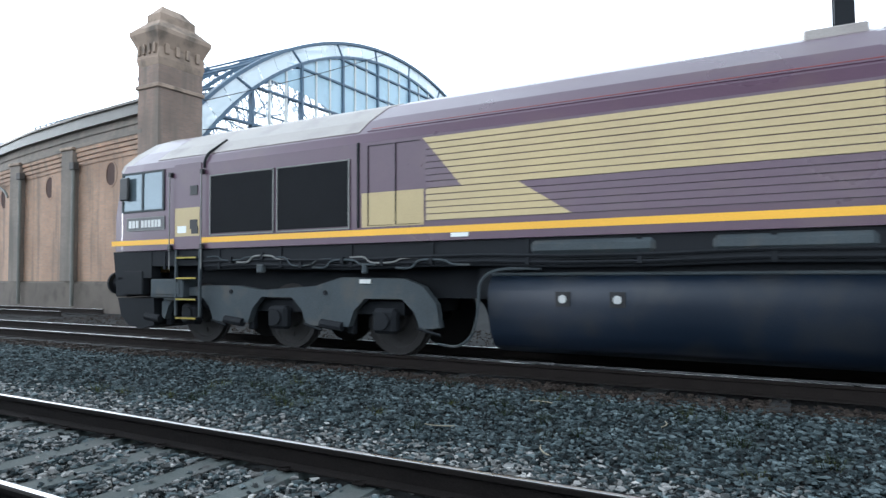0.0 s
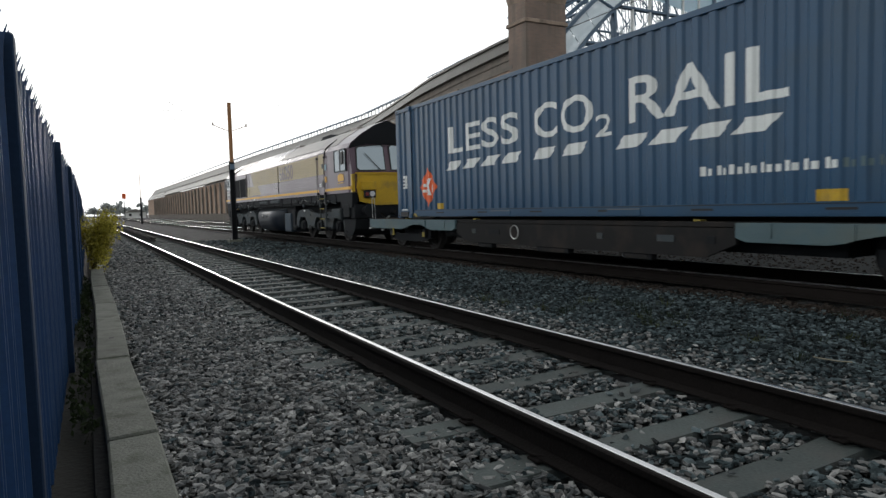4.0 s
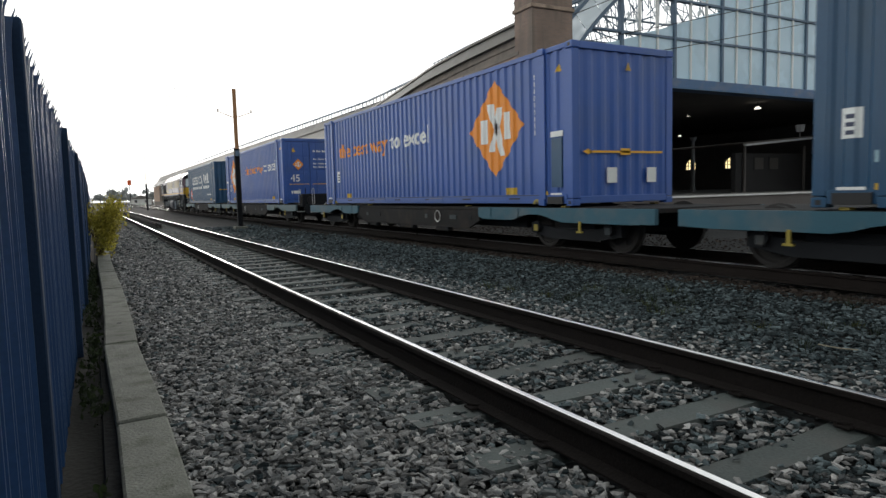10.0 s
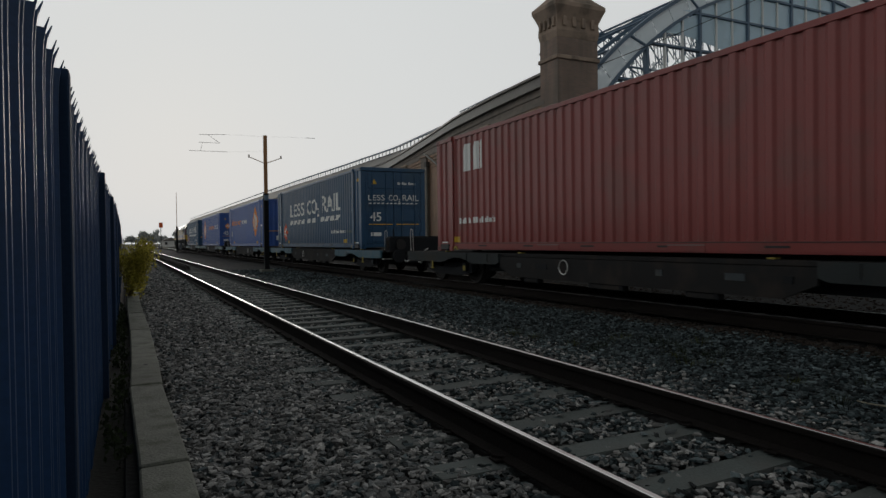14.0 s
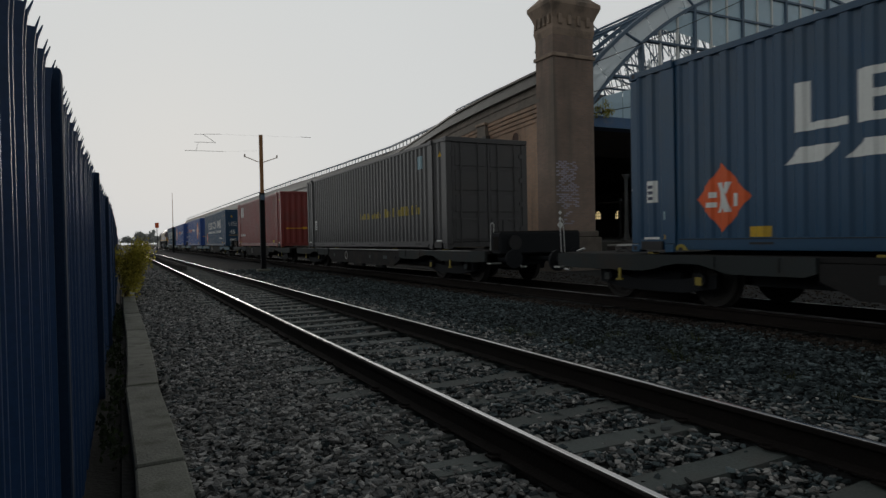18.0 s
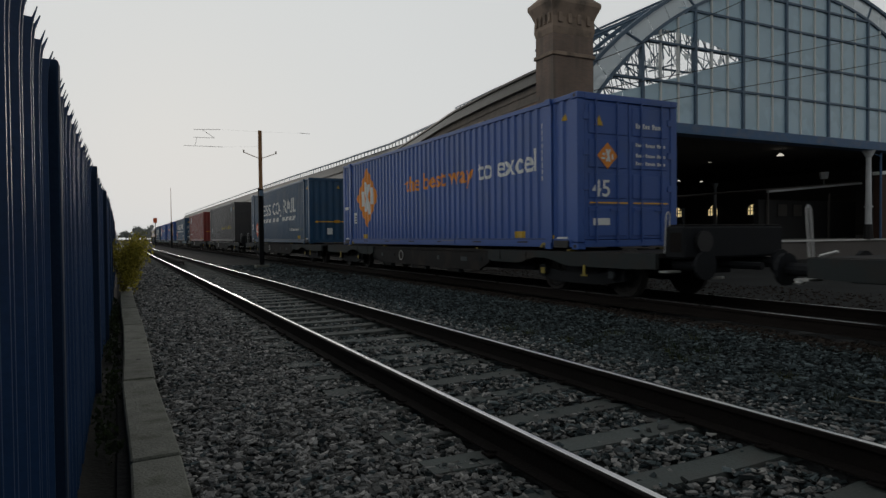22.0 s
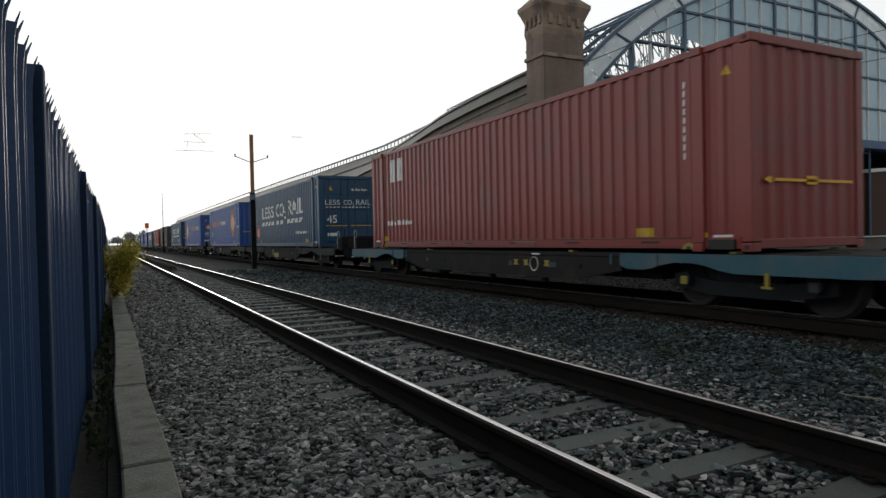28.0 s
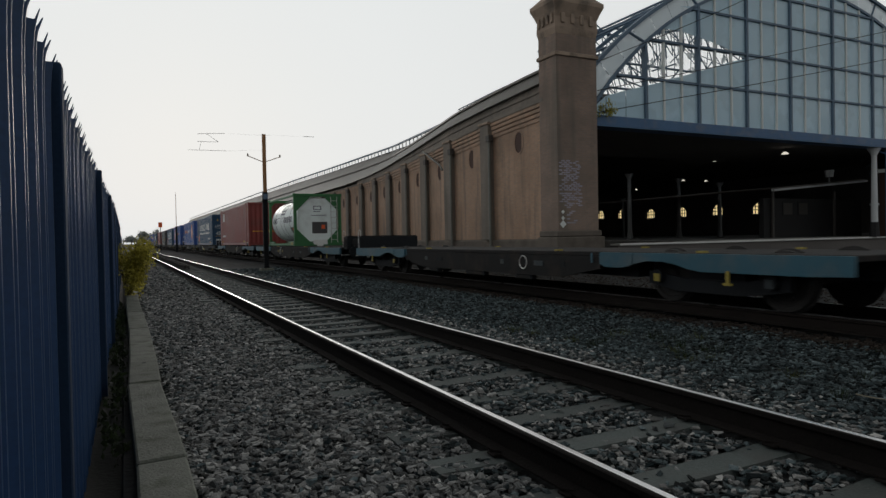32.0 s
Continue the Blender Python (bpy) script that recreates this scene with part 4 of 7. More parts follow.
def build_tower():
    x0, x1, y0, y1 = TW
    t = thing("brick_tower", "square red-brick pier tower with a corbelled stone head", "tower")
    part("base", one_box(x0 - 0.2, x1 + 0.18, y0 - 0.18, y1, -0.4, 1.05, bevel=0.03), "base_stone", t, "dark stone base")
    part("base_moulding", one_box(x0 - 0.12, x1 + 0.1, y0 - 0.1, y1, 1.055, 1.3, bevel=0.04), "base_stone", t)
    part("shaft", one_box(x0, x1, y0, y1, 1.3, 8.9), "tower", t)
    part("string_course", one_box(x0 - 0.07, x1 + 0.07, y0 - 0.07, y1 + 0.07, 8.05, 8.2, bevel=0.02), "terracotta", t)
    head = bmesh.new()
    def ring(d, z):
        return [(x0 - d, y0 - d, z), (x1 + d, y0 - d, z), (x1 + d, y1 + d, z), (x0 - d, y1 + d, z)]
    loft(head, [ring(0.0, 8.905), ring(0.05, 9.15), ring(0.03, 9.55), ring(0.12, 9.8), ring(0.23, 10.05), ring(0.23, 10.2), ring(0.2, 10.22), ring(-0.2, 10.62), ring(-0.2, 10.9), ring(-0.28, 10.98), ring(-0.55, 11.3)])
    part("head", head, "terracotta", t, "weathered corbelled head with a low stone cap")
    for i in range(4):
        u = x0 + 0.3 + i * (x1 - x0 - 0.6) / 3
        part("corbel", one_box(u - 0.09, u + 0.09, y0 - 0.115, y0 - 0.04, 9.3, 9.68, bevel=0.02), "terracotta", t)
        v = y0 + 0.14 + i * 0.29
        part("corbel", one_box(x0 - 0.115, x0 - 0.04, v - 0.07, v + 0.07, 9.3, 9.68, bevel=0.02), "terracotta", t)
    for i in range(34):                    # remains of pale paint, brick by brick
        v = 1.5 + 0.075 * i
        for k in range(5):
            u = x0 + 0.06 + 0.225 * k + 0.1125 * (i % 2)
            if random.random() < (0.95 if v > 2.2 else 0.5) - 0.13 * abs(k - 1.5) and u < x0 + 1.0:
                part("paint_flake", one_box(u, u + random.uniform(0.14, 0.215), y0 - 0.006, y0 - 0.003, v, v + random.uniform(0.04, 0.066)), "lilac_paint", t)
    sign = thing("hazard_sign", "small pale diamond sign fixed to the tower", "sign")
    for z in (1.55, 1.78, 2.02):
        s = 0.15 if z < 1.7 else 0.08
        part("plate", one_prism([(x0 + 0.2 - s, z), (x0 + 0.2, z - s), (x0 + 0.2 + s, z), (x0 + 0.2, z + s)], "y", y0 - 0.03, y0 - 0.01), "white", sign)


ARC_X, ARC_Z, ARC_R, ARC_Y = 29.6, -6.11, 20.09, 20.9        # outer rib
INN_X, INN_Z, INN_R = 29.2, -4.5, 17.7                         # inner rib, with its own flatter circle
SILL_Z = 5.97
MULLIONS = [18.1, 21.25, 24.38, 27.5, 30.8, 34.2, 37.5, 40.8, 43.6]


def arc_z(x, r, cx=ARC_X, cz=ARC_Z):
    d = r * r - (x - cx) ** 2
    return cz + math.sqrt(d) if d > 0 else SILL_Z


def pane_top(x, gap=0.06):
    return arc_z(x, INN_R - gap, INN_X, INN_Z)


def inner_reach(a):
    """How far from the outer rib's centre the inner rib lies in the direction a."""
    ox, oz, c, s = INN_X - ARC_X, INN_Z - ARC_Z, math.cos(a), math.sin(a)
    b = ox * c + oz * s
    return b + math.sqrt(b * b - ox * ox - oz * oz + INN_R * INN_R)


def open_lo(x):
    """The lower edge of the panes made clear to imitate the bright sky behind the roof lattice."""
    return float(np.interp(x, [14.9, 15.8, 17, 19, 21, 23, 24.2], [6.4, 6.78, 7.14, 7.65, 8.26, 8.87, 9.25]))


def open_hi(x):
    return float(np.interp(x, [14.9, 18.1, 19.5, 21.25, 23, 24.2], [13, 9.75, 10.1, 9.9, 9.65, 9.25]))


def arc_ring(bm, r0, r1, ya, yb, a0=53.0, n=48, cx=ARC_X, cz=ARC_Z):
    rings = []
    for i in range(n + 1):
        a = radians(90 + a0 - 2 * a0 * i / n)
        rings.append([(cx + r * math.cos(a), y, cz + r * math.sin(a)) for r, y in ((r0, ya), (r1, ya), (r1, yb), (r0, yb))])
    return loft(bm, rings)


def build_screen():
    s = thing("arched_window", "great arched glazed end screen in a steel frame", "window", kind="structure")
    part("outer_rib", arc_ring(bmesh.new(), ARC_R - 0.1, ARC_R + 0.05, ARC_Y - 0.12, ARC_Y + 0.12), "frame_grey", s)
    part("inner_rib", arc_ring(bmesh.new(), INN_R - 0.08, INN_R + 0.05, ARC_Y - 0.1, ARC_Y + 0.1, 54.0, 48, INN_X, INN_Z), "frame_grey", s)
    for x in MULLIONS:             # a spoke goes on from each mullion to the outer rib
        z = pane_top(x, 0.0)
        a = math.atan2(z - ARC_Z, x - ARC_X)
        a += (math.radians(90) - a) * -0.04
        d, c = Vector((math.cos(a), 0, math.sin(a))), Vector((ARC_X, ARC_Y, ARC_Z))
        if z > SILL_Z + 0.1:
            part("spoke", one_tube(Vector((x, ARC_Y, z)), c + d * (ARC_R - 0.08), 0.07, 6), "frame_grey", s)
    n = 30
    for i in range(n):
        a, b = (radians(90 + 51 - 102 * k / n) for k in (i, i + 0.97))
        bm = bmesh.new()
        prism(bm, [(ARC_X + r * math.cos(q), ARC_Z + r * math.sin(q)) for r, q in ((inner_reach(a) + 0.05, a), (ARC_R - 0.1, a), (ARC_R - 0.1, b), (inner_reach(b) + 0.05, b))], "y", ARC_Y - 0.01, ARC_Y + 0.01)
        part("rim_pane", bm, "pane_top", s)
    for x in MULLIONS:
        z = pane_top(x, 0.05)
        if z > SILL_Z + 0.1:
            part("mullion", one_box(x - 0.07, x + 0.07, ARC_Y - 0.12, ARC_Y + 0.12, SILL_Z, z), "frame_grey", s)
    rows = [SILL_Z, 7.75, 9.43, 11.08, 12.4, 13.3]
    for z in rows[1:5]:
        d = math.sqrt((INN_R - 0.06) ** 2 - (z - INN_Z) ** 2)
        part("transom", one_box(INN_X - d, INN_X + d, ARC_Y - 0.1, ARC_Y + 0.1, z - 0.05, z + 0.05), "frame_grey", s)
    edges = [14.9] + MULLIONS + [45.0]
    for xa, xb in zip(edges, edges[1:]):
        for za, zb in zip(rows, rows[1:]):
            for j in range(3):
                ua, ub = xa + (xb - xa) * j / 3 + 0.02, xa + (xb - xa) * (j + 1) / 3 - 0.02
                ta, tb = min(zb, pane_top(ua)), min(zb, pane_top(ub))
                if max(ta, tb) < za + 0.08:
                    continue
                ta, tb = max(ta, za + 0.02), max(tb, za + 0.02)
                ends = [(min(max(open_lo(u), za + 0.03), t_), min(max(open_hi(u), za + 0.03), t_)) for u, t_ in ((ua, ta), (ub, tb))]
                (la, ha), (lb, hb) = ends
                for (p0, p1), (q0, q1), look_ in (((za + 0.03, la), (za + 0.03, lb), "pane"), ((la, ha), (lb, hb), "pane_clear"), ((ha, ta), (hb, tb), "pane")):
                    if p1 - p0 > 0.02 or q1 - q0 > 0.02:
                        poly = [(ua, p0), (ub, q0)] + ([(ub, q1)] if q1 - q0 > 0.001 else []) + ([(ua, p1)] if p1 - p0 > 0.001 else [])
                        part("glass_pane", one_prism(poly, "y", ARC_Y - 0.012, ARC_Y + 0.012), look_, s)
            if xa > 15:
                for j in (1, 2):
                    u = xa + (xb - xa) * j / 3
                    top = min(zb, pane_top(u))
                    if top > za + 0.1:
                        part("glazing_bar", one_box(u - 0.045, u + 0.045, ARC_Y - 0.09, ARC_Y + 0.03, za, top), "white", s)
    part("sill_girder", one_box(13.4, 60, ARC_Y - 0.3, ARC_Y + 0.3, 5.57, SILL_Z - 0.004, bevel=0.02), "steel_blue", s, "blue steel girder under the arched window")
    part("girder_flange", one_box(13.4, 60, ARC_Y - 0.38, ARC_Y + 0.38, 5.5, 5.566), "steel_blue", s)
    # the next bay
    second = thing("second_arched_window", "second glazed arch of the train shed", "window", kind="structure")
    ring = arc_ring(bmesh.new(), ARC_R - 0.1, ARC_R + 0.05, ARC_Y - 0.12, ARC_Y + 0.12)
    bmesh.ops.translate(ring, vec=(31.9, 0, 0), verts=ring.verts)
    part("outer_rib", ring, "frame_grey", second)
    for i in range(6):
        x = 47 + i * 3.2
        z = min(arc_z(x - 31.9, ARC_R - 0.1), 13)
        part("mullion", one_box(x - 0.07, x + 0.07, ARC_Y - 0.1, ARC_Y + 0.1, SILL_Z, z), "frame_grey", second)
        zb = min(arc_z(x - 31.9 + 3, ARC_R - 0.1), 13)
        part("glass_pane", one_prism([(x + 0.08, SILL_Z), (x + 3.1, SILL_Z), (x + 3.1, zb), (x + 0.08, z)], "y", ARC_Y - 0.01, ARC_Y + 0.01), "pane", second)
    # lattice of roof ribs seen through the glass
    lat = thing("roof_lattice", "dark steel lattice trusses under the shed roof", "roof truss", kind="structure")
    for k in range(3):
        y = 22.6 + 2.0 * k
        part("truss_rib", arc_ring(bmesh.new(), ARC_R - 0.25, ARC_R - 0.08, y - 0.05, y + 0.05, 51), "frame_grey", lat)
        part("truss_rib", arc_ring(bmesh.new(), ARC_R - 1.25, ARC_R - 1.13, y - 0.05, y + 0.05, 50), "frame_grey", lat)
        web = bmesh.new()
        for i in range(60):
            a, b = radians(141 - 102 * i / 60), radians(141 - 102 * (i + 1) / 60)
            p, q = (ARC_R - 0.2, ARC_R - 1.2) if i % 2 else (ARC_R - 1.2, ARC_R - 0.2)
            tube(web, (ARC_X + p * math.cos(a), y, ARC_Z + p * math.sin(a)), (ARC_X + q * math.cos(b), y, ARC_Z + q * math.sin(b)), 0.036, 4)
        part("truss_web", web, "frame_grey", lat)
    for y, r0, r1, n in ((23.6, 1.2, 2.6, 70), (25.6, 1.2, 3.6, 46)):
        web = bmesh.new()
        for i in range(n):
            a, b = radians(139 - 98 * i / n), radians(139 - 98 * (i + 1) / n)
            for p, q in ((r0, r1), (r1, r0)) if i % 2 else ((r1, r0), (r0, r0)):
                tube(web, (ARC_X + (ARC_R - p) * math.cos(a), y, ARC_Z + (ARC_R - p) * math.sin(a)), (ARC_X + (ARC_R - q) * math.cos(b), y, ARC_Z + (ARC_R - q) * math.sin(b)), 0.032, 4)
        part("truss_web", web, "frame_grey", lat)
    web = bmesh.new()                     # crossed bracing further in
    for i in range(34):
        x, z, d = 17.0 + 0.48 * i + random.uniform(-0.2, 0.2), random.uniform(8.0, 11.4), random.choice((-1, 1))
        a = random.uniform(0.2, 1.2)
        l = random.uniform(0.9, 1.9)
        dx, dz = l * math.cos(a), d * l * math.sin(a)
        tube(web, (x - dx, 25.0, z - dz), (x + dx, 25.0, z + dz), random.uniform(0.025, 0.045), 4)
    for z in (8.4, 9.7, 11.0):
        tube(web, (15.5, 25.0, z), (36, 25.0, z), 0.06, 4)
    part("cross_bracing", web, "frame_grey", lat)
    for i in range(14):
        a = radians(139 - 7.5 * i)
        part("purlin", one_tube((ARC_X + ARC_R * math.cos(a), 21.2, ARC_Z + ARC_R * math.sin(a)), (ARC_X + ARC_R * math.cos(a), 27, ARC_Z + ARC_R * math.sin(a)), 0.06, 5), "frame_grey", lat)


def build_interior():
    # two added slabs block the sky, so the shed stays dark inside
    solid("ceiling", one_box(20.6, 125, 29.5, 200, 9.1, 9.3), "interior", "flat dark slab added in place of the shed roof to block the sky", "ceiling")
    solid("ceiling_front", one_box(16.0, 125, 21.08, 29.45, 5.7, 5.85), "interior", "dark slab added behind the arched window to block the light", "ceiling")
    # far wall with arched windows that let the daylight through
    wall = bmesh.new()
    wx = 82.0
    wins = []
    for az, el in ((40.08, 1.75), (41.77, 1.75), (44.17, 1.72), (46.64, 1.78), (49.37, 1.87), (52.36, 1.9)):
        y = (wx + 2.0) / math.tan(radians(az))
        r = math.hypot(wx + 2, y)
        wins.append((y, 1.1 + r * math.tan(radians(el))))
    ys = sorted(y for y, z in wins)
    zc = {y: z for y, z in wins}
    last = 20.0
    for y in ys:
        z = zc[y]
        box(wall, wx, wx + 0.5, last, y - 1.08, -0.5, 9.1)
        box(wall, wx, wx + 0.5, y - 1.08, y + 1.08, -0.5, z - 0.8)
        n = 10
        arch = [(y - 1.08, 9.1), (y - 1.08, z)] + [(y - 1.08 * math.cos(math.pi * i / n), z + 0.8 * math.sin(math.pi * i / n)) for i in range(1, n)] + [(y + 1.08, z), (y + 1.08, 9.1)]
        prism(wall, arch, "x", wx, wx + 0.5)
        box(wall, wx, wx + 0.5, y - 1.08, y - 1.06, z - 0.8, z)
        last = y + 1.08
    box(wall, wx, wx + 0.5, last, 205, -0.5, 9.1)
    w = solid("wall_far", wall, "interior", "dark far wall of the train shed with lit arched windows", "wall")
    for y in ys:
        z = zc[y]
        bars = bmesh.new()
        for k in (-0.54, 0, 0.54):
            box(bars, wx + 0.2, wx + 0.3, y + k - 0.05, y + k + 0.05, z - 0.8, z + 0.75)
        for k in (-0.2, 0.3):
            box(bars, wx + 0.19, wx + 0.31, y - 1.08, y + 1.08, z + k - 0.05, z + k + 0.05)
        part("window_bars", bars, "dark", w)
        part("amber_pane", one_box(wx + 0.32, wx + 0.33, y - 1.08, y + 1.08, z - 0.8, z + 0.8), "amber", w, "window glass tinted yellow for the warm daylight")
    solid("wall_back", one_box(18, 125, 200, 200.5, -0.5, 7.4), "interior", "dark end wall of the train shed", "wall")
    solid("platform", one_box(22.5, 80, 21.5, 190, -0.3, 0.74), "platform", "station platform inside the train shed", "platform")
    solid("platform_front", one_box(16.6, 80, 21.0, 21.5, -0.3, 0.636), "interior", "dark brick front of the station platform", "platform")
    solid("platform_edge", one_box(16.6, 80, 20.9, 21.5, 0.64, 0.72, bevel=0.01), "platform_edge", "pale front edge of the station platform", "platform")
    for i, (x, y) in enumerate(((34.4, 20.9), (25, 34), (31, 36), (38, 38), (45, 40), (37, 52), (44, 56), (52, 60))):
        c = thing("column", "tall pale cast-iron platform column" if i == 0 else "cast-iron column inside the train shed, coloured darker for the shade", "column", group="platform columns", at=(x, y, 0.72))
        tone = "column_shaded" if i else "column"
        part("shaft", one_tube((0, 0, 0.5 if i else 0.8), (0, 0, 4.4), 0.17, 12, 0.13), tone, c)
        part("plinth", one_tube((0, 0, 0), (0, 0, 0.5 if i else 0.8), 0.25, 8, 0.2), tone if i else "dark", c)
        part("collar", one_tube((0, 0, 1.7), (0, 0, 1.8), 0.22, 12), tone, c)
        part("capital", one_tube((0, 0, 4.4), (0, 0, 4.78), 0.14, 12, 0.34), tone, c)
    for i, (az, el, d) in enumerate(((54.34, 6.03, 40), (49.31, 5.82, 56), (46.82, 4.37, 76), (43.09, 3.76, 88), (48.58, 4.23, 80), (57.5, 5.3, 60))):
        l = thing("hanging_lamp", "small bright hanging platform lamp", "lamp", group="platform lamps")
        x, y, z = -2 + d * math.sin(radians(az)), d * math.cos(radians(az)), 1.1 + d * math.tan(radians(el))
        l.location = (x, y, z)
        part("shade", one_tube((0, 0, 0), (0, 0, 0.12), 0.2, 10, 0.08), "bulb", l)
        part("cord", one_tube((0, 0, 0.12), (0, 0, max(9.1 - z, 0.3)), 0.015, 5), "dark", l)
    can = thing("platform_canopy", "low canopy with a pale edge over the platform", "canopy", at=(0, 0, 0))
    part("canopy_edge", one_prism([(31.2, 3.4), (40, 4.12), (40, 4.24), (31.2, 3.52)], "y", 24.5, 24.7), "column", can)
    part("canopy_roof", one_prism([(31.2, 3.52), (40, 4.24), (40, 4.32), (31.2, 3.6)], "y", 24.7, 40), "interior", can)
    lamp_ = thing("platform_lantern", "pale lantern above the platform canopy", "lamp", at=(36.0, 24.4, 3.92))
    part("post", one_tube((0, 0, 0), (0, 0, 0.4), 0.05, 6), "column_shaded", lamp_)
    part("lantern", one_tube((0, 0, 0.4), (0, 0, 0.8), 0.22, 8, 0.28), "column", lamp_)
    shed = thing("platform_kiosk", "dark platform kiosk with dull windows under the canopy", "kiosk", at=(0, 0, 0.74))
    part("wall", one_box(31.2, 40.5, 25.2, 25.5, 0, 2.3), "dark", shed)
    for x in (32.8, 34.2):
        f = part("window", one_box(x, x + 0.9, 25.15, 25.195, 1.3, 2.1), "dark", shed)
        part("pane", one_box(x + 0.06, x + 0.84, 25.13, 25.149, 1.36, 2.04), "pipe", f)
    hut = thing("platform_building", "dark brown platform building with white fascia and pale name sign", "building", at=(0, 0, 0))
    part("wall", one_prism([(35.75, 0.73), (60, 0.73), (60, 6.0), (35.75, 4.25)], "y", 21.0, 21.4), "brown_board", hut)
    part("fascia", one_prism([(35.7, 4.26), (60, 6.01), (60, 6.2), (35.7, 4.45)], "y", 20.92, 21.45), "white", hut, "white painted fascia")
    part("door", one_box(42.6, 43.6, 20.96, 20.996, 0.75, 2.8), "dark", hut)
    board = part("name_sign", one_prism([(37.5, 3.6), (40.6, 3.72), (40.6, 4.06), (37.5, 3.94)], "y", 20.94, 20.98), "white", hut, "white name sign")
    part("sign_bar", one_prism([(37.7, 3.72), (39.3, 3.78), (39.3, 3.9), (37.7, 3.84)], "y", 20.93, 20.938), "steel_blue", board)
    post = thing("pole", "thin blue steel pole beside the platform column", "pole", at=(35.35, 20.8, 0.72))
    part("shaft", one_tube((0, 0, 0), (0, 0, 4.7), 0.06, 8), "steel_blue", post)
    part("arm", one_tube((0, 0, 4.5), (-0.6, 0, 4.6), 0.03, 6), "steel_blue", post)
    for x in (31.8, 37.5):
        part("canopy_post", one_box(x - 0.06, x + 0.06, 25, 25.12, 0.74, 3.5), "interior", can)


M["bulb"] = bpy.data.materials.new("bulb")
M["bulb"].use_nodes = True
M["bulb"].node_tree.nodes["Principled BSDF"].inputs["Emission Color"].default_value = (1, 0.95, 0.8, 1)
M["bulb"].node_tree.nodes["Principled BSDF"].inputs["Emission Strength"].default_value = 1.2


def build_masts():
    m = thing("mast", "rust-brown steel mast with short arms between the tracks", "mast", at=(4.08, 31.34, -0.3))
    # shade below and sun above are put into the two column colours
    low = bmesh.new()
    for s in (-1, 1):
        box(low, s * 0.1 - 0.012, s * 0.1 + 0.012, -0.1, 0.1, 0, 3.75)
    box(low, -0.09, 0.09, -0.012, 0.012, 0, 3.75)
    part("lower_column", low, "under", m, "H-section lower column coloured dark for its shade")
    up = bmesh.new()
    box(up, -0.07, 0.09, -0.06, 0.06, 3.75, 6.5)
    part("upper_column", up, "mast", m)
    part("junction_box", one_box(-0.09, 0.09, -0.24, -0.11, 3.4, 3.65, bevel=0.01), "frame_grey", m)
    for s in (-1, 1):
        part("arm", one_tube((s * 0.09, 0, 5.2), (s * 0.75, 0, 5.45), 0.02, 6), "mast", m)
        part("insulator", one_tube((s * 0.75, 0, 5.42), (s * 0.75, 0, 5.56), 0.035, 8), "terracotta", m)
    # light registration gear held out over the tracks by thin stays
    for a, b, r in (((-0.07, 0, 6.45), (-1.78, 0, 6.44), 0.0018), ((-1.78, 0, 6.44), (-2.95, 0, 6.37), 0.009), ((-2.57, 0, 6.39), (-2.04, 0, 6.03), 0.009),
                    ((-2.04, 0, 6.03), (-2.96, 0, 6.02), 0.009), ((-2.8, 0, 6.02), (-2.9, 0, 5.63), 0.007), ((-1.71, 0, 5.64), (-3.38, 0, 5.62), 0.009),
                    ((-0.07, 0, 5.75), (-1.71, 0, 5.64), 0.0018), ((0.09, 0, 6.45), (1.93, 0, 6.5), 0.0018), ((1.93, 0, 6.5), (2.43, 0, 6.5), 0.011)):
        part("stay", one_tube(a, b, r, 6), "pipe", m)
    part("foot", one_box(-0.3, 0.3, -0.3, 0.3, -0.05, 0.12, bevel=0.02), "kerb", m, "concrete foot")
    f = thing("mast", "thin dark mast standing far along the line", "mast", at=(5.3, 107, -0.3))
    part("column", one_box(-0.13, 0.13, -0.13, 0.13, 0, 4.0), "under", f)
    part("whip", one_tube((0, 0, 4.0), (0, 0, 9.2), 0.05, 6, 0.03), "mast", f)
    sig = thing("signal", "small far signal on a thin post", "signal", at=(4.6, 140, -0.3))
    part("post", one_tube((0, 0, 0), (0, 0, 5.2), 0.07, 6), "under", sig)
    part("head", one_box(-0.35, 0.35, -0.2, 0.2, 4.6, 5.6), "orangered", sig)
    # overhead wires that cross in front of the station arch
    wires = thing("overhead_wire", "thin dark overhead wires strung before the station", "wire")
    for a, b in (((15.06, 20.35, 7.99), (28.4, 20.7, 13.9)), ((15.06, 20.35, 6.86), (50, 19.6, 15.55)), ((15.06, 20.35, 5.99), (50, 19.6, 13.6))):
        pts = [Vector(a).lerp(Vector(b), i / 12) - Vector((0, 0, 0.12 * math.sin(math.pi * i / 12))) for i in range(13)]
        rings = [[(p.x, p.y + 0.018 * math.cos(1.2566 * k), p.z + 0.018 * math.sin(1.2566 * k)) for k in range(5)] for p in pts]
        part("wire", loft(bmesh.new(), rings), "dark", wires)
    hold = thing("wire_mast", "tall dark mast that holds the overhead wires", "mast", at=(50.1, 19.6, -0.3))
    part("column", one_box(-0.12, 0.12, -0.12, 0.12, 0, 16.2), "under", hold)
    lone = thing("lineside_mast", "tall dark mast with a pale plate beside the goods line", "mast", at=(15.5, -0.9, -0.2))
    part("column", one_box(-0.25, 0.25, -0.2, 0.2, 0, 12), "under", lone)
    part("plate", one_box(0.3, 0.75, -0.06, 0.06, 6.5, 11), "white_gutter", lone)
    part("second_column", one_box(0.8, 1.1, -0.2, 0.2, 0, 12), "under", lone)


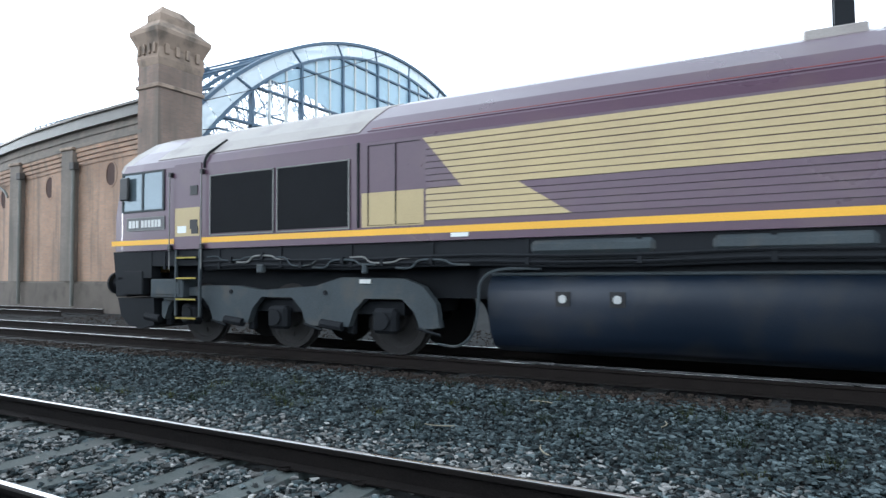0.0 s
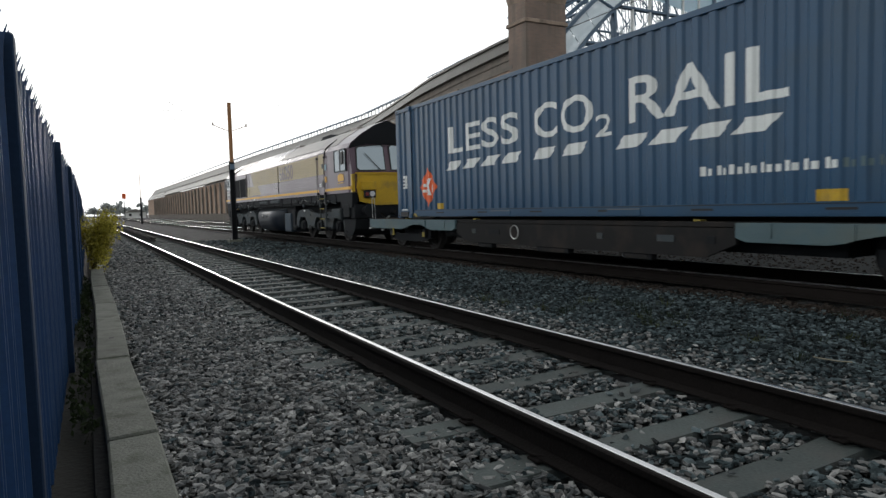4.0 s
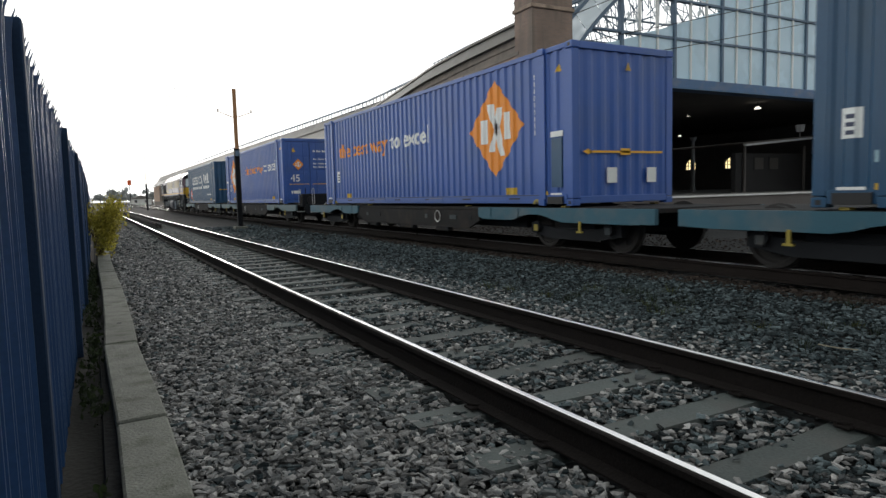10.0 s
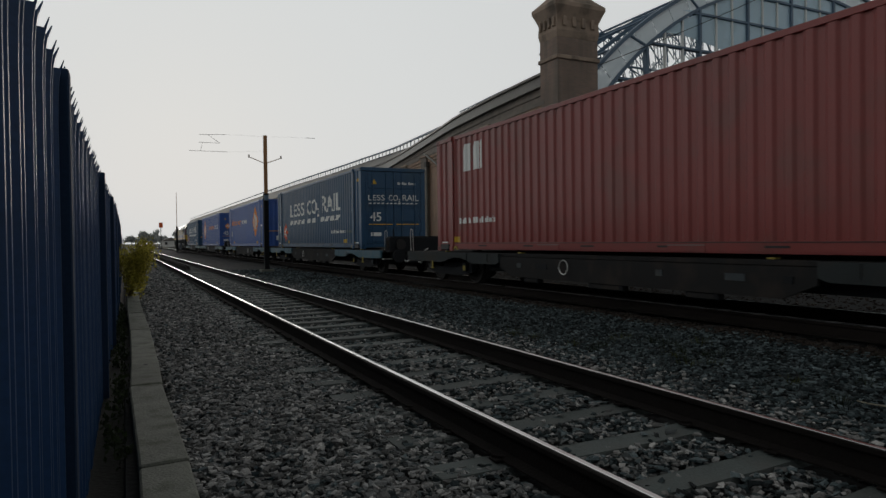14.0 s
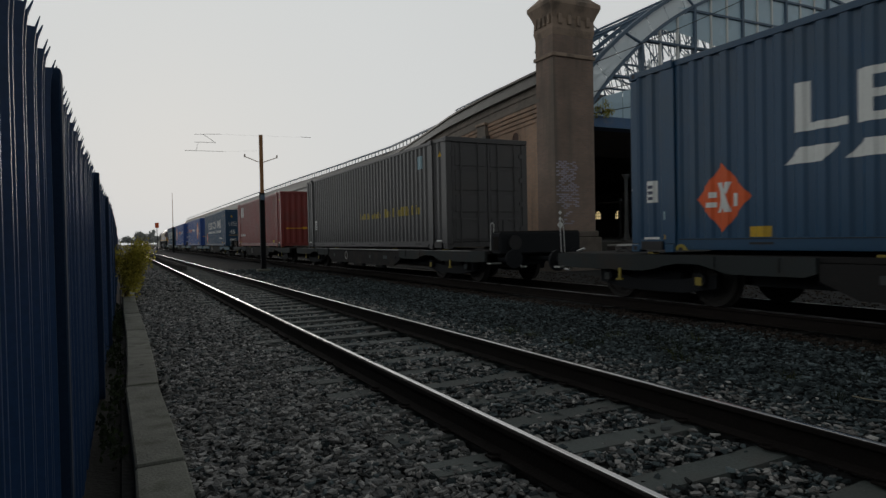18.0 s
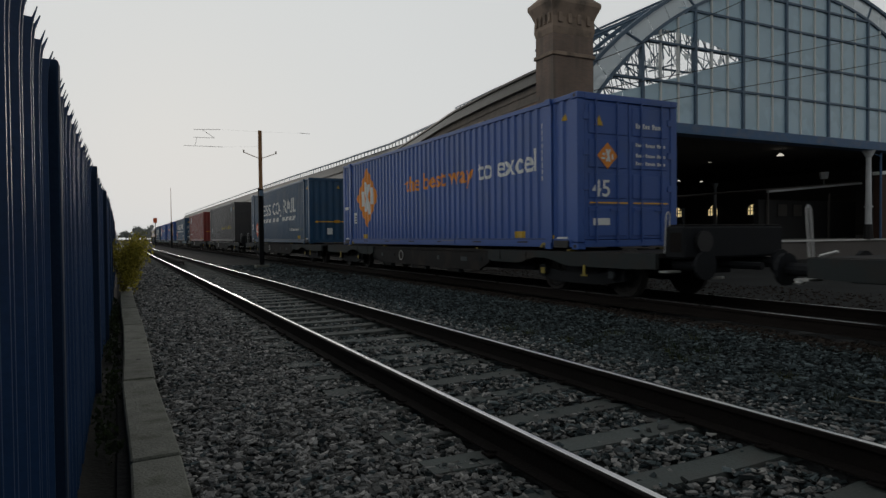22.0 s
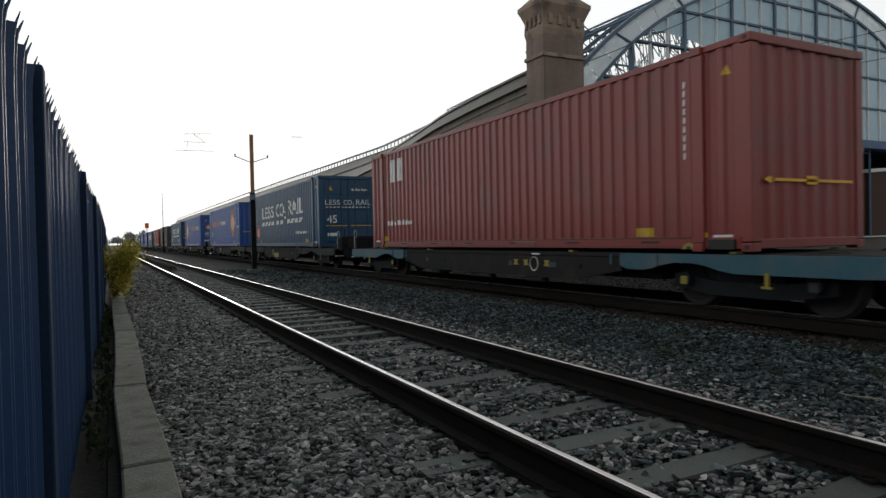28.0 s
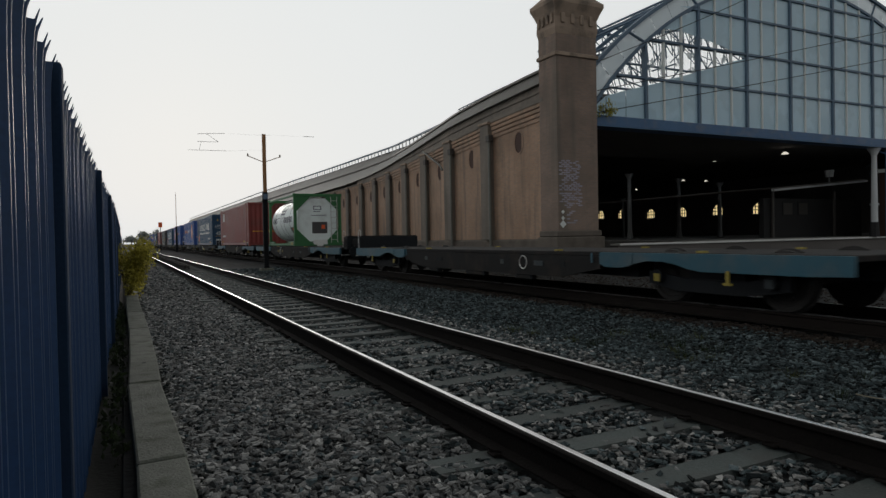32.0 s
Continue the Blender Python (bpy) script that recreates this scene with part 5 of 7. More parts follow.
def build_distance():
    for i, (x, y, r, h) in enumerate(((6, 330, 5, 6), (10, 345, 6, 7), (14, 335, 5, 5.5), (24, 350, 8, 6), (34, 360, 9, 7), (46, 370, 10, 8), (2, 420, 8, 6))):
        t = thing("tree", "far tree beyond the end of the line, coloured pale for haze", "tree", group="far trees", at=(x, y, -0.3))
        bm = bmesh.new()
        tube(bm, (0, 0, 0), (0.2, 0, h * 0.5), 0.35, 6, 0.2)
        for k in range(4):
            a = k * 1.7
            tube(bm, (0.1, 0, h * 0.35), (r * 0.35 * math.cos(a), r * 0.35 * math.sin(a), h * 0.7), 0.14, 5, 0.05)
        part("trunk", bm, "twig", t)
        part("crown", leaves(700, (0, 0, h * 0.62), (r * 0.62, r * 0.5, h * 0.4), 1.2, 200 + i), "far", t)
    for x, y, w, h in ((16, 300, 8, 4), (27, 310, 10, 3.6), (38, 320, 9, 4.2)):
        b = thing("house", "small pale far house with a pitched roof", "house", at=(x, y, -0.3))
        part("wall", one_box(-w / 2, w / 2, -3, 3, 0, h * 0.62), "white_gutter", b)
        part("roof", one_prism([(-w / 2 - 0.3, h * 0.62), (w / 2 + 0.3, h * 0.62), (0, h)], "y", -3.3, 3.3), "leadroof", b)
        for k in (-0.25, 0.25):
            part("window", one_box(w * k - 0.5, w * k + 0.5, -3.05, -3.01, 0.9, 2.0), "dark", b)


station_wall = build_wall()
build_roof()
build_tower()
build_screen()
build_interior()
build_masts()
build_distance()


# ---- the train ----
def run(t):
    """How far the train has run along the line at t seconds: the leading end of the locomotive."""
    return 11.37 + 7.209 * t + 0.004976 * t * t + 0.000817 * t ** 3


MOVING, ROLLING = [], []      # (thing, offset along the train, height) and (wheelset, y, z, radius)


def wheel_mesh(r, gauge=0.75):
    bm = bmesh.new()
    n = 24
    for s in (-1, 1):
        prof = [(gauge - 0.07, r * 0.2), (gauge - 0.06, r + 0.028), (gauge - 0.03, r + 0.028), (gauge - 0.02, r), (gauge + 0.065, r - 0.005), (gauge + 0.07, r * 0.84), (gauge + 0.04, r * 0.78), (gauge + 0.03, r * 0.35), (gauge + 0.09, r * 0.3), (gauge + 0.09, r * 0.02)]
        rings = [[(s * x, q * math.cos(2 * math.pi * i / n), q * math.sin(2 * math.pi * i / n)) for i in range(n)] for x, q in prof]
        loft(bm, rings, caps=False)
        for k in range(6):
            a = k * math.pi / 3
            c = Vector((s * (gauge + 0.037), r * 0.58 * math.cos(a), r * 0.58 * math.sin(a)))
            tube(bm, c, c + Vector((s * 0.012, 0, 0)), r * 0.09, 8)
    tube(bm, (-gauge, 0, 0), (gauge, 0, 0), 0.08, 10)
    return mesh_of(bm, "wheelset", "wheel")


LOCO_WHEEL, WAGON_WHEEL = wheel_mesh(0.53), wheel_mesh(0.42)


def on_side(bm, x):
    bmesh.ops.transform(bm, matrix=Matrix.Translation((x, 0, 0)) @ SIDE, verts=bm.verts)
    return bm


def on_rear(bm, y):
    bmesh.ops.transform(bm, matrix=Matrix.Translation((0, y, 0)) @ REAR, verts=bm.verts)
    return bm


def build_loco():
    L = 20.95
    loco = thing("locomotive", "maroon and gold diesel freight locomotive with yellow ends", "locomotive")
    prof = [(1.33, 1.64), (1.33, 3.08), (1.25, 3.23), (0.92, 3.5), (0.45, 3.8), (0, 3.97), (-0.45, 3.8), (-0.92, 3.5), (-1.25, 3.23), (-1.33, 3.08), (-1.33, 1.64)]

    def sect(y, zmax, w, zmin=1.64):
        return [(u * w, y, min(max(v, zmin), zmax - 0.015 * abs(u))) for u, v in prof]
    hull = bmesh.new()
    ends = [(-0.02, 2.26, 0.92), (-0.08, 2.32, 0.955), (-0.27, 3.12, 0.965), (-0.29, 3.93, 0.975), (-0.34, 4.0, 0.985), (-0.9, 4.05, 1.0)]
    loft(hull, [sect(y, z, w) for y, z, w in ends] + [sect(-L - y, z, w) for y, z, w in ends[::-1]])
    body = part("body", hull, "maroon", loco, "maroon body side")
    roof = bmesh.new()
    rp = [(1.21, 3.263), (0.92, 3.5), (0.45, 3.8), (0, 3.97), (-0.45, 3.8), (-0.92, 3.5), (-1.21, 3.263)]
    loft(roof, [[(u, y, v + 0.012) for u, v in rp] + [(u * 0.98, y, v - 0.02) for u, v in rp[::-1]] for y in (-1.2, -5.7)])
    part("cab_roof", roof, "roofgrey", loco, "pale weathered cab roof")
    roof = bmesh.new()
    loft(roof, [[(u, y, v + 0.012) for u, v in rp] + [(u * 0.98, y, v - 0.02) for u, v in rp[::-1]] for y in (-5.85, -12.1)])
    part("roof_panel", roof, "maroon", loco)
    roof = bmesh.new()
    loft(roof, [[(u, y, v + 0.016) for u, v in rp] + [(u * 0.98, y, v - 0.02) for u, v in rp[::-1]] for y in (-12.2, -19.4)])
    part("roof_panel", roof, "roofgrey", loco)
    for y0, y1, z in ((-11.4, -12.05, 3.995), (-18.3, -19.0, 3.99)):
        part("roof_hatch", one_box(-0.28, 0.28, y1, y0, 3.8, z, bevel=0.02), "roofgrey", loco)
    part("exhaust", one_prism([(-15.0, 3.86), (-15.3, 4.0), (-16.3, 4.0), (-16.5, 3.86)], "x", -0.3, 0.3), "under", loco, "sooty exhaust housing")
    gable = [(-1.28, 3.06), (-1.29, 3.1), (-1.215, 3.235), (-0.895, 3.5), (-0.44, 3.79), (0, 3.96), (0.44, 3.79), (0.895, 3.5), (1.215, 3.235), (1.29, 3.1), (1.28, 3.06), (1.13, 3.1), (0.7, 3.2), (-0.7, 3.2), (-1.13, 3.1)]
    for end, sgn in ((0.0, 1), (-L, -1)):
        lip = [(u, end - sgn * (0.25 - 0.17 * (v - 3.06) / 0.9), v + 0.012) for u, v in gable]
        visor = part("cab_visor", loft(bmesh.new(), [[(u, end - sgn * 0.5, v + 0.012) for u, v in gable], lip]), "maroon" if sgn < 0 else "roofgrey", loco, "peaked visor over the windscreens")
        part("visor_face", loft(bmesh.new(), [[(u * 0.985, y + sgn * d, v - 0.012) for u, y, v in lip] for d in (-0.01, 0.008)]), "under", visor, "dark visor face")
    # seams between the side panels
    for y in (-5.78, -12.15):
        part("panel_seam", one_box(-1.345, -1.325, y - 0.018, y + 0.018, 1.86, 3.09), "under", loco)
        part("panel_seam", one_box(1.325, 1.345, y - 0.018, y + 0.018, 1.86, 3.09), "under", loco)
    # the gold and maroon flash
    def diag_a(z):
        return -6.86 - 0.6 * (3.055 - z) / 0.7

    def diag_b(z):
        return -8.25 - 0.75 * (2.355 - z) / 0.47
    pitch, z = 0.0875, 1.918
    while z < 3.0:
        if z > 2.35:
            runs = [(lambda q: -6.92, diag_a, "maroon"), (diag_a, lambda q: -12.08, "gold"), (lambda q: -12.24, lambda q: -17.6, "gold")]
        else:
            runs = [(lambda q: -6.92, diag_b, "gold"), (diag_b, lambda q: -12.08, "maroon"), (lambda q: -12.24, lambda q: -17.6, "maroon")]
        section = [(-1.349, z), (-1.332, z - 0.002), (-1.332, z + pitch - 0.01), (-1.342, z + pitch - 0.013)]
        for a, b, m in runs:
            if a(z) - b(z) > 0.06:
                part("louvre_slat", loft(bmesh.new(), [[(x, end(q), q) for x, q in section] for end in (a, b)]), m, loco)
        z += pitch
    part("roof_line", one_prism([(-1.172, 3.31), (-1.163, 3.319), (-1.155, 3.308), (-1.164, 3.3)], "y", -12.1, -5.9), "red", loco, "faded red line along the eaves")
    part("maker_plate", one_box(-1.345, -1.336, -7.56, -7.3, 1.68, 1.735), "white", loco)
    part("gold_panel", on_side(flat([[(5.84, 1.86), (6.88, 1.86), (6.88, 2.35), (5.84, 2.35)]]), -1.336), "gold", loco)
    for a, b in ((5.95, 6.38), (6.42, 6.82)):
        f = bmesh.new()
        box(f, -1.345, -1.335, -b, -a, 1.88, 1.885)
        box(f, -1.345, -1.335, -b, -a, 3.02, 3.025)
        box(f, -1.345, -1.335, -a - 0.012, -a, 1.88, 3.02)
        part("access_panel", f, "under", loco)
    part("side_stripe", on_side(flat([[(0.05, 1.74), (20.9, 1.74), (20.9, 1.83), (0.05, 1.83)]]), -1.337), "stripe", loco, "orange-yellow lining stripe")
    for d in writing("66050", 12.42, 2.38, 14.5, 2.98, 0.016):
        part("digit", on_side(d, -1.356), "maroon", loco)
    # grilles, doors, windows
    for a, b in ((-2.72, -4.14), (-4.22, -5.62)):
        g = part("grille", one_box(-1.345, -1.33, b, a, 1.89, 2.84), "mesh", loco, "black radiator grille")
        fr = bmesh.new()
        for y in (a, b):
            box(fr, -1.356, -1.334, y - 0.012, y + 0.012, 1.86, 2.87)
        for zz in (1.85, 2.845):
            box(fr, -1.354, -1.336, b, a, zz, zz + 0.02)
        part("grille_frame", fr, "platform", g)
    for y, lit in ((-2.15, "maroon"), (-18.05, "gold")):
        d = part("cab_door", one_box(-1.343, -1.33, y - 0.34, y + 0.34, 1.64, 3.12, bevel=0.004), "maroon", loco)
        part("door_panel", one_box(-1.347, -1.343, y - 0.31, y + 0.31, 1.86 if lit == "maroon" else 2.35, 2.35 if lit == "maroon" else 3.06), "gold", d)
        for s in (-0.4, 0.4):
            r = part("grab_rail", one_tube((-1.39, y + s, 1.3), (-1.39, y + s, 2.98), 0.011, 6), "platform", d)
            for zz in (1.68, 2.94):
                part("bracket", one_box(-1.4, -1.34, y + s - 0.03, y + s + 0.03, zz - 0.04, zz + 0.04), "black", r)
        for zz in (1.98, 2.56):
            part("door_pull", one_box(-1.356, -1.345, y - 0.26, y - 0.08, zz, zz + 0.16), "black", d)
        part("door_lock", one_box(-1.36, -1.345, y - 0.28, y - 0.12, 1.9, 2.02), "black", d)
        part("notice", one_box(-1.352, -1.347, y + 0.02, y + 0.24, 1.92, 2.04), "white", d)
        for i, zz in enumerate((1.48, 1.13, 0.77, 0.45)):
            st = part("step", one_box(-1.36, -1.2, y - 0.25, y + 0.25, zz, zz + 0.03), "under", loco)
            part("step_edge", one_box(-1.37, -1.362, y - 0.25, y + 0.25, zz, zz + 0.028), "gilt", st, "worn yellow step edge")
        hood = bent([(-1.345, y - 0.42, 3.0), (-1.342, y - 0.42, 3.1), (-1.26, y - 0.42, 3.26), (-1.05, y - 0.42, 3.42), (-0.86, y - 0.42, 3.56)], 0.022)
        part("door_hood", hood, "under", loco, "dark curved edge over the cab door")
        lad = bmesh.new()
        for s in (-0.3, 0.3):
            box(lad, -1.34, -1.3, y + s - 0.02, y + s + 0.02, 0.5, 1.63)
        part("ladder", lad, "bogie", loco)
    for y0, y1 in ((-0.39, -1.52), (-19.43, -20.5)):
        w = part("cab_window", one_box(-1.34, -1.328, y1, y0, 2.37, 3.04), "cab_glass", loco, "sliding cab side window")
        fr = bmesh.new()
        for y in (y0, y1, (y0 + y1) / 2):
            box(fr, -1.352, -1.33, y - 0.025, y + 0.025, 2.34, 3.07)
        for zz in (2.34, 3.035):
            box(fr, -1.351, -1.331, y1, y0, zz, zz + 0.035)
        part("window_frame", fr, "bogie", w)
        part("mirror", one_box(-1.44, -1.38, *((y0 - 0.26, y0 - 0.02) if y0 > -5 else (y1 + 0.02, y1 + 0.22)), 2.56, 2.98, bevel=0.02), "black", w)
    for zz, tone in ((2.06, "stripe"), (2.48, "pale_blue")):
        part("notice", one_box(-1.342, -1.334, -18.58, -18.38, zz, zz + 0.2), tone, loco)
    board = part("name_board", one_box(-1.342, -1.334, -1.56, -0.5, 2.0, 2.24), "grey", loco, "dark name board with pale lettering bars")
    fr = bmesh.new()
    for z in (2.0, 2.23):
        box(fr, -1.347, -1.342, -1.56, -0.5, z, z + 0.012)
    part("board_edge", fr, "platform", board)
    for y0, w, k in ((-0.57, 0.3, 3), (-0.92, 0.56, 6)):
        for i in range(k):
            part("name_bar", one_box(-1.347, -1.342, y0 - (i + 0.75) * w / k, y0 - i * w / k, 2.055, 2.185), "platform_edge", board)
    part("emblem", on_side(flat([[(19.7, 2.13), (19.76, 2.25), (19.98, 2.28), (20.22, 2.25), (20.3, 2.11), (20.24, 2.03), (19.75, 2.03)], [(19.72, 1.96), (20.26, 1.96), (20.26, 1.99), (19.72, 1.99)]]), -1.338), "stripe", loco, "yellow emblem")
    # the two yellow ends
    for end, sgn in ((0.0, 1), (-L, -1)):
        def at(d):
            return end + sgn * d
        yel = bmesh.new()
        lo, hi = sorted((at(-0.015), at(0.02)))
        prism(yel, [(-1.12, 2.22), (1.12, 2.22), (1.16, 1.8), (1.06, 1.34), (0.5, 1.22), (-0.5, 1.22), (-1.06, 1.34), (-1.16, 1.8)], "y", lo - 0.02, hi + 0.02)
        box(yel, -1.17, 1.17, lo - 0.05, hi + 0.05, 2.22, 2.27)
        n = part("warning_panel", yel, "yellow", loco, "yellow warning panel")
        if sgn < 0:
            lo, hi = sorted((at(-0.14), at(-0.005)))
            part("panel_return", one_box(-1.3, -1.2, lo, hi, 1.65, 2.22, bevel=0.01), "yellow", n)
        for s in (-1, 1):
            wp = bmesh.new()
            pts = [(s * 0.12, at(-0.085), 2.37), (s * 1.0, at(-0.085), 2.35), (s * 1.08, at(-0.1), 2.42), (s * 1.03, at(-0.24), 3.02), (s * 0.95, at(-0.255), 3.09), (s * 0.2, at(-0.26), 3.17), (s * 0.12, at(-0.25), 3.1)]
            out = [(x, y + sgn * 0.025, z) for x, y, z in pts]
            seal = [(x + s * (0.04 if abs(x) > 0.6 else -0.04), y + sgn * 0.01, z + (0.04 if z > 2.9 else -0.04)) for x, y, z in pts]
            part("window_seal", loft(bmesh.new(), [[(x, y - sgn * 0.02, z) for x, y, z in seal], seal]), "black", loco)
            loft(wp, [pts, out])
            win = part("windscreen", wp, "glass", loco, "raked cab windscreen")
            wip = bmesh.new()
            tube(wip, (s * 0.3, at(-0.03), 2.36), (s * 0.8, at(-0.13), 2.9), 0.012, 5)
            part("wiper", wip, "black", win)
            lo, hi = sorted((at(0.04), at(0.13)))
            h = part("headlight", one_box(s * 0.75 - 0.2, s * 0.75 + 0.2, lo, hi, 1.46, 1.7, bevel=0.02), "black", loco)
            part("lamp_panel", one_box(s * 0.78 - 0.24, s * 0.78 + 0.24, lo - 0.01, hi - 0.01, 1.71, 1.98, bevel=0.01), "yellow", loco)
            part("lens", one_tube((s * 0.68, at(0.12), 1.58), (s * 0.68, at(0.145), 1.58), 0.09, 12), "lamp", h)
            part("lens", one_tube((s * 0.86, at(0.12), 1.58), (s * 0.86, at(0.145), 1.58), 0.06, 12), "red", h)
            bu = part("buffer", one_tube((s * 0.87, at(-0.05), 1.05), (s * 0.87, at(0.4), 1.05), 0.14, 14), "under", loco, "black buffer")
            part("buffer_head", one_tube((s * 0.87, at(0.4), 1.05), (s * 0.87, at(0.45), 1.05), 0.22, 18), "under", bu)
        lo, hi = sorted((at(-0.4), at(-0.04)))
        part("buffer_beam", one_box(-1.24, 1.24, lo, hi, 0.8, 1.25, bevel=0.02), "under", loco)
        plow = [(at(-0.06), 0.78), (at(-1.1), 0.78), (at(-1.12), 0.3), (at(-0.75), 0.22), (at(-0.4), 0.27), (at(-0.16), 0.45)]
        part("snow_plough", one_prism(plow, "x", -1.2, 1.2), "under", loco, "black snow plough")
        part("cab_shroud", one_prism([(at(-0.12), 1.15), (at(-0.04), 1.63), (at(-1.15), 1.63), (at(-1.15), 1.15)], "x", -1.29, -1.1), "under", loco)
        lo, hi = sorted((at(-0.92), at(-0.35)))
        part("corner_plate", one_box(-1.31, -1.15, lo, hi, 0.84, 1.28, bevel=0.02), "under", loco)
        lo, hi = sorted((at(-2.02), at(-1.16)))
        bx = part("step_box", one_box(-1.32, -1.0, lo, hi, 0.8, 1.13, bevel=0.02), "bogie", loco, "grey box beside the cab steps")
        part("lid", one_box(-1.335, -1.321, lo + 0.08, hi - 0.08, 0.86, 1.07, bevel=0.004), "bogie", bx)
        part("coupling_hook", one_tube((0, at(0.0), 1.0), (0, at(0.45), 0.95), 0.06, 8), "under", loco)
        for s in (-0.35, 0.4):
            hose = bmesh.new()
            pts = [Vector((s, at(0.03), 0.95)), Vector((s, at(0.22), 0.85)), Vector((s, at(0.26), 0.6)), Vector((s + 0.06, at(0.14), 0.4))]
            for p, q in zip(pts, pts[1:]):
                tube(hose, p, q, 0.03, 6)
            part("brake_hose", hose, "black", loco)
    # underframe
    part("underframe", one_box(-1.28, 1.28, -L + 0.3, -0.3, 1.36, 1.635), "under", loco, "black underframe")
    # added filler blocks that keep the space below the frame dark
    part("frame_core", one_box(-1.1, 1.1, -13.8, -7.6, 0.95, 1.355), "under", loco)
    part("frame_core", one_box(-0.8, 0.8, -7.59, -1.0, 0.85, 1.355), "under", loco)
    part("frame_core", one_box(-0.8, 0.8, -20.0, -13.81, 0.85, 1.355), "under", loco)
    for i in range(14):
        y = -1.5 - 1.37 * i
        part("frame_bracket", one_box(-1.3, -1.26, y - 0.03, y + 0.03, 1.3, 1.62), "under", loco)
    for base in (-2.6, -14.4):
        for k, (y, z, drop) in enumerate(((0.0, 1.5, 0.06), (-0.7, 1.4, -0.09), (-1.5, 1.46, 0.12), (-2.3, 1.3, -0.1), (-3.0, 1.44, 0.08), (-3.8, 1.28, -0.1))):
            y += base
            pipe = bent([(-1.3, y, z), (-1.31, y - 0.25, z), (-1.31, y - 0.4, z - drop), (-1.31, y - 0.75, z - drop), (-1.3, y - 0.9, z - drop * 0.4), (-1.29, y - 1.15, z - drop * 0.3)], 0.012 + 0.004 * (k % 2))
            part("conduit", pipe, "platform" if k % 3 == 1 else "bogie", loco)
            part("pipe_clamp", one_box(-1.335, -1.29, y - 0.6, y - 0.55, z - drop - 0.05, z - drop + 0.05), "under", loco)
        part("valve", one_box(-1.33, -1.24, base - 1.3, base - 1.15, 1.22, 1.36, bevel=0.02), "bogie", loco)
        part("valve", one_box(-1.33, -1.24, base - 3.3, base - 3.22, 1.2, 1.34, bevel=0.02), "bogie", loco)
    for zz, xx in ((1.42, -1.29), (1.34, -1.27), (1.3, -1.24)):
        rings = []
        for i in range(16):
            y, z = -2.5 - 1.05 * i, zz + 0.02 * math.sin(i * 1.7)
            rings.append([(xx + 0.025 * math.cos(k * 1.0472), y, z + 0.025 * math.sin(k * 1.0472)) for k in range(6)])
        part("air_pipe", loft(bmesh.new(), rings), "under", loco)
    for y0, y1 in ((-8.4, -9.9), (-10.5, -12.0)):
        part("side_tank", one_box(-1.33, -1.0, y1, y0, 1.42, 1.6, bevel=0.05), "bogie", loco)
    tank = bmesh.new()
    half = [(-0.9, 1.2), (-1.12, 1.17), (-1.22, 1.09), (-1.27, 0.97), (-1.275, 0.82), (-1.255, 0.64), (-1.2, 0.44), (-1.08, 0.26), (-0.85, 0.17), (-0.6, 0.16)]
    tp = half + [(-u, v) for u, v in half[::-1]]
    loft(tank, [[(u, y, v) for u, v in tp] for y in (-7.8, -12.5)])
    ft = part("fuel_tank", tank, "tank", loco, "long dark blue-black fuel tank", smooth=True)
    for y in (-8.8, -9.46):
        fp = part("filler_pocket", one_box(-1.282, -1.26, y - 0.09, y + 0.09, 0.79, 0.97), "black", ft)
        part("filler_cap", one_tube((-1.282, y, 0.88), (-1.3, y, 0.88), 0.05, 12), "silver", fp)
    part("battery_box", one_box(-1.27, 1.27, -13.6, -12.68, 0.22, 1.0, bevel=0.03), "box_blue", loco, "blue-grey battery box")
    # dark block in place of the shade between tank and battery box
    part("box_gap", one_box(-1.2, 1.2, -12.67, -12.51, 0.3, 1.05), "under", loco)
    part("equipment_case", one_box(-1.22, 1.22, -14.1, -13.66, 0.3, 1.1, bevel=0.03), "under", loco)
    for y in (-13.5, -12.8):
        part("box_latch", one_box(-1.285, -1.268, y - 0.02, y + 0.02, 0.72, 0.77), "black", loco)
    # the highlight along the tank's upper edge, added as a thin tube
    part("tank_rim", one_tube((-1.13, -7.8, 1.185), (-1.13, -12.5, 1.185), 0.022, 8), "bogie", loco, "thin tube standing for the highlight along the tank top")
    cable = bent([(-1.2, -8.5, 1.25), (-1.27, -7.95, 1.24), (-1.28, -7.7, 1.08), (-1.28, -7.66, 0.75), (-1.28, -7.58, 0.42), (-1.25, -7.35, 0.24), (-1.15, -7.0, 0.24)], 0.018)
    part("traction_cable", cable, "bogie", loco, "drooping grey cable between bogie and tank")
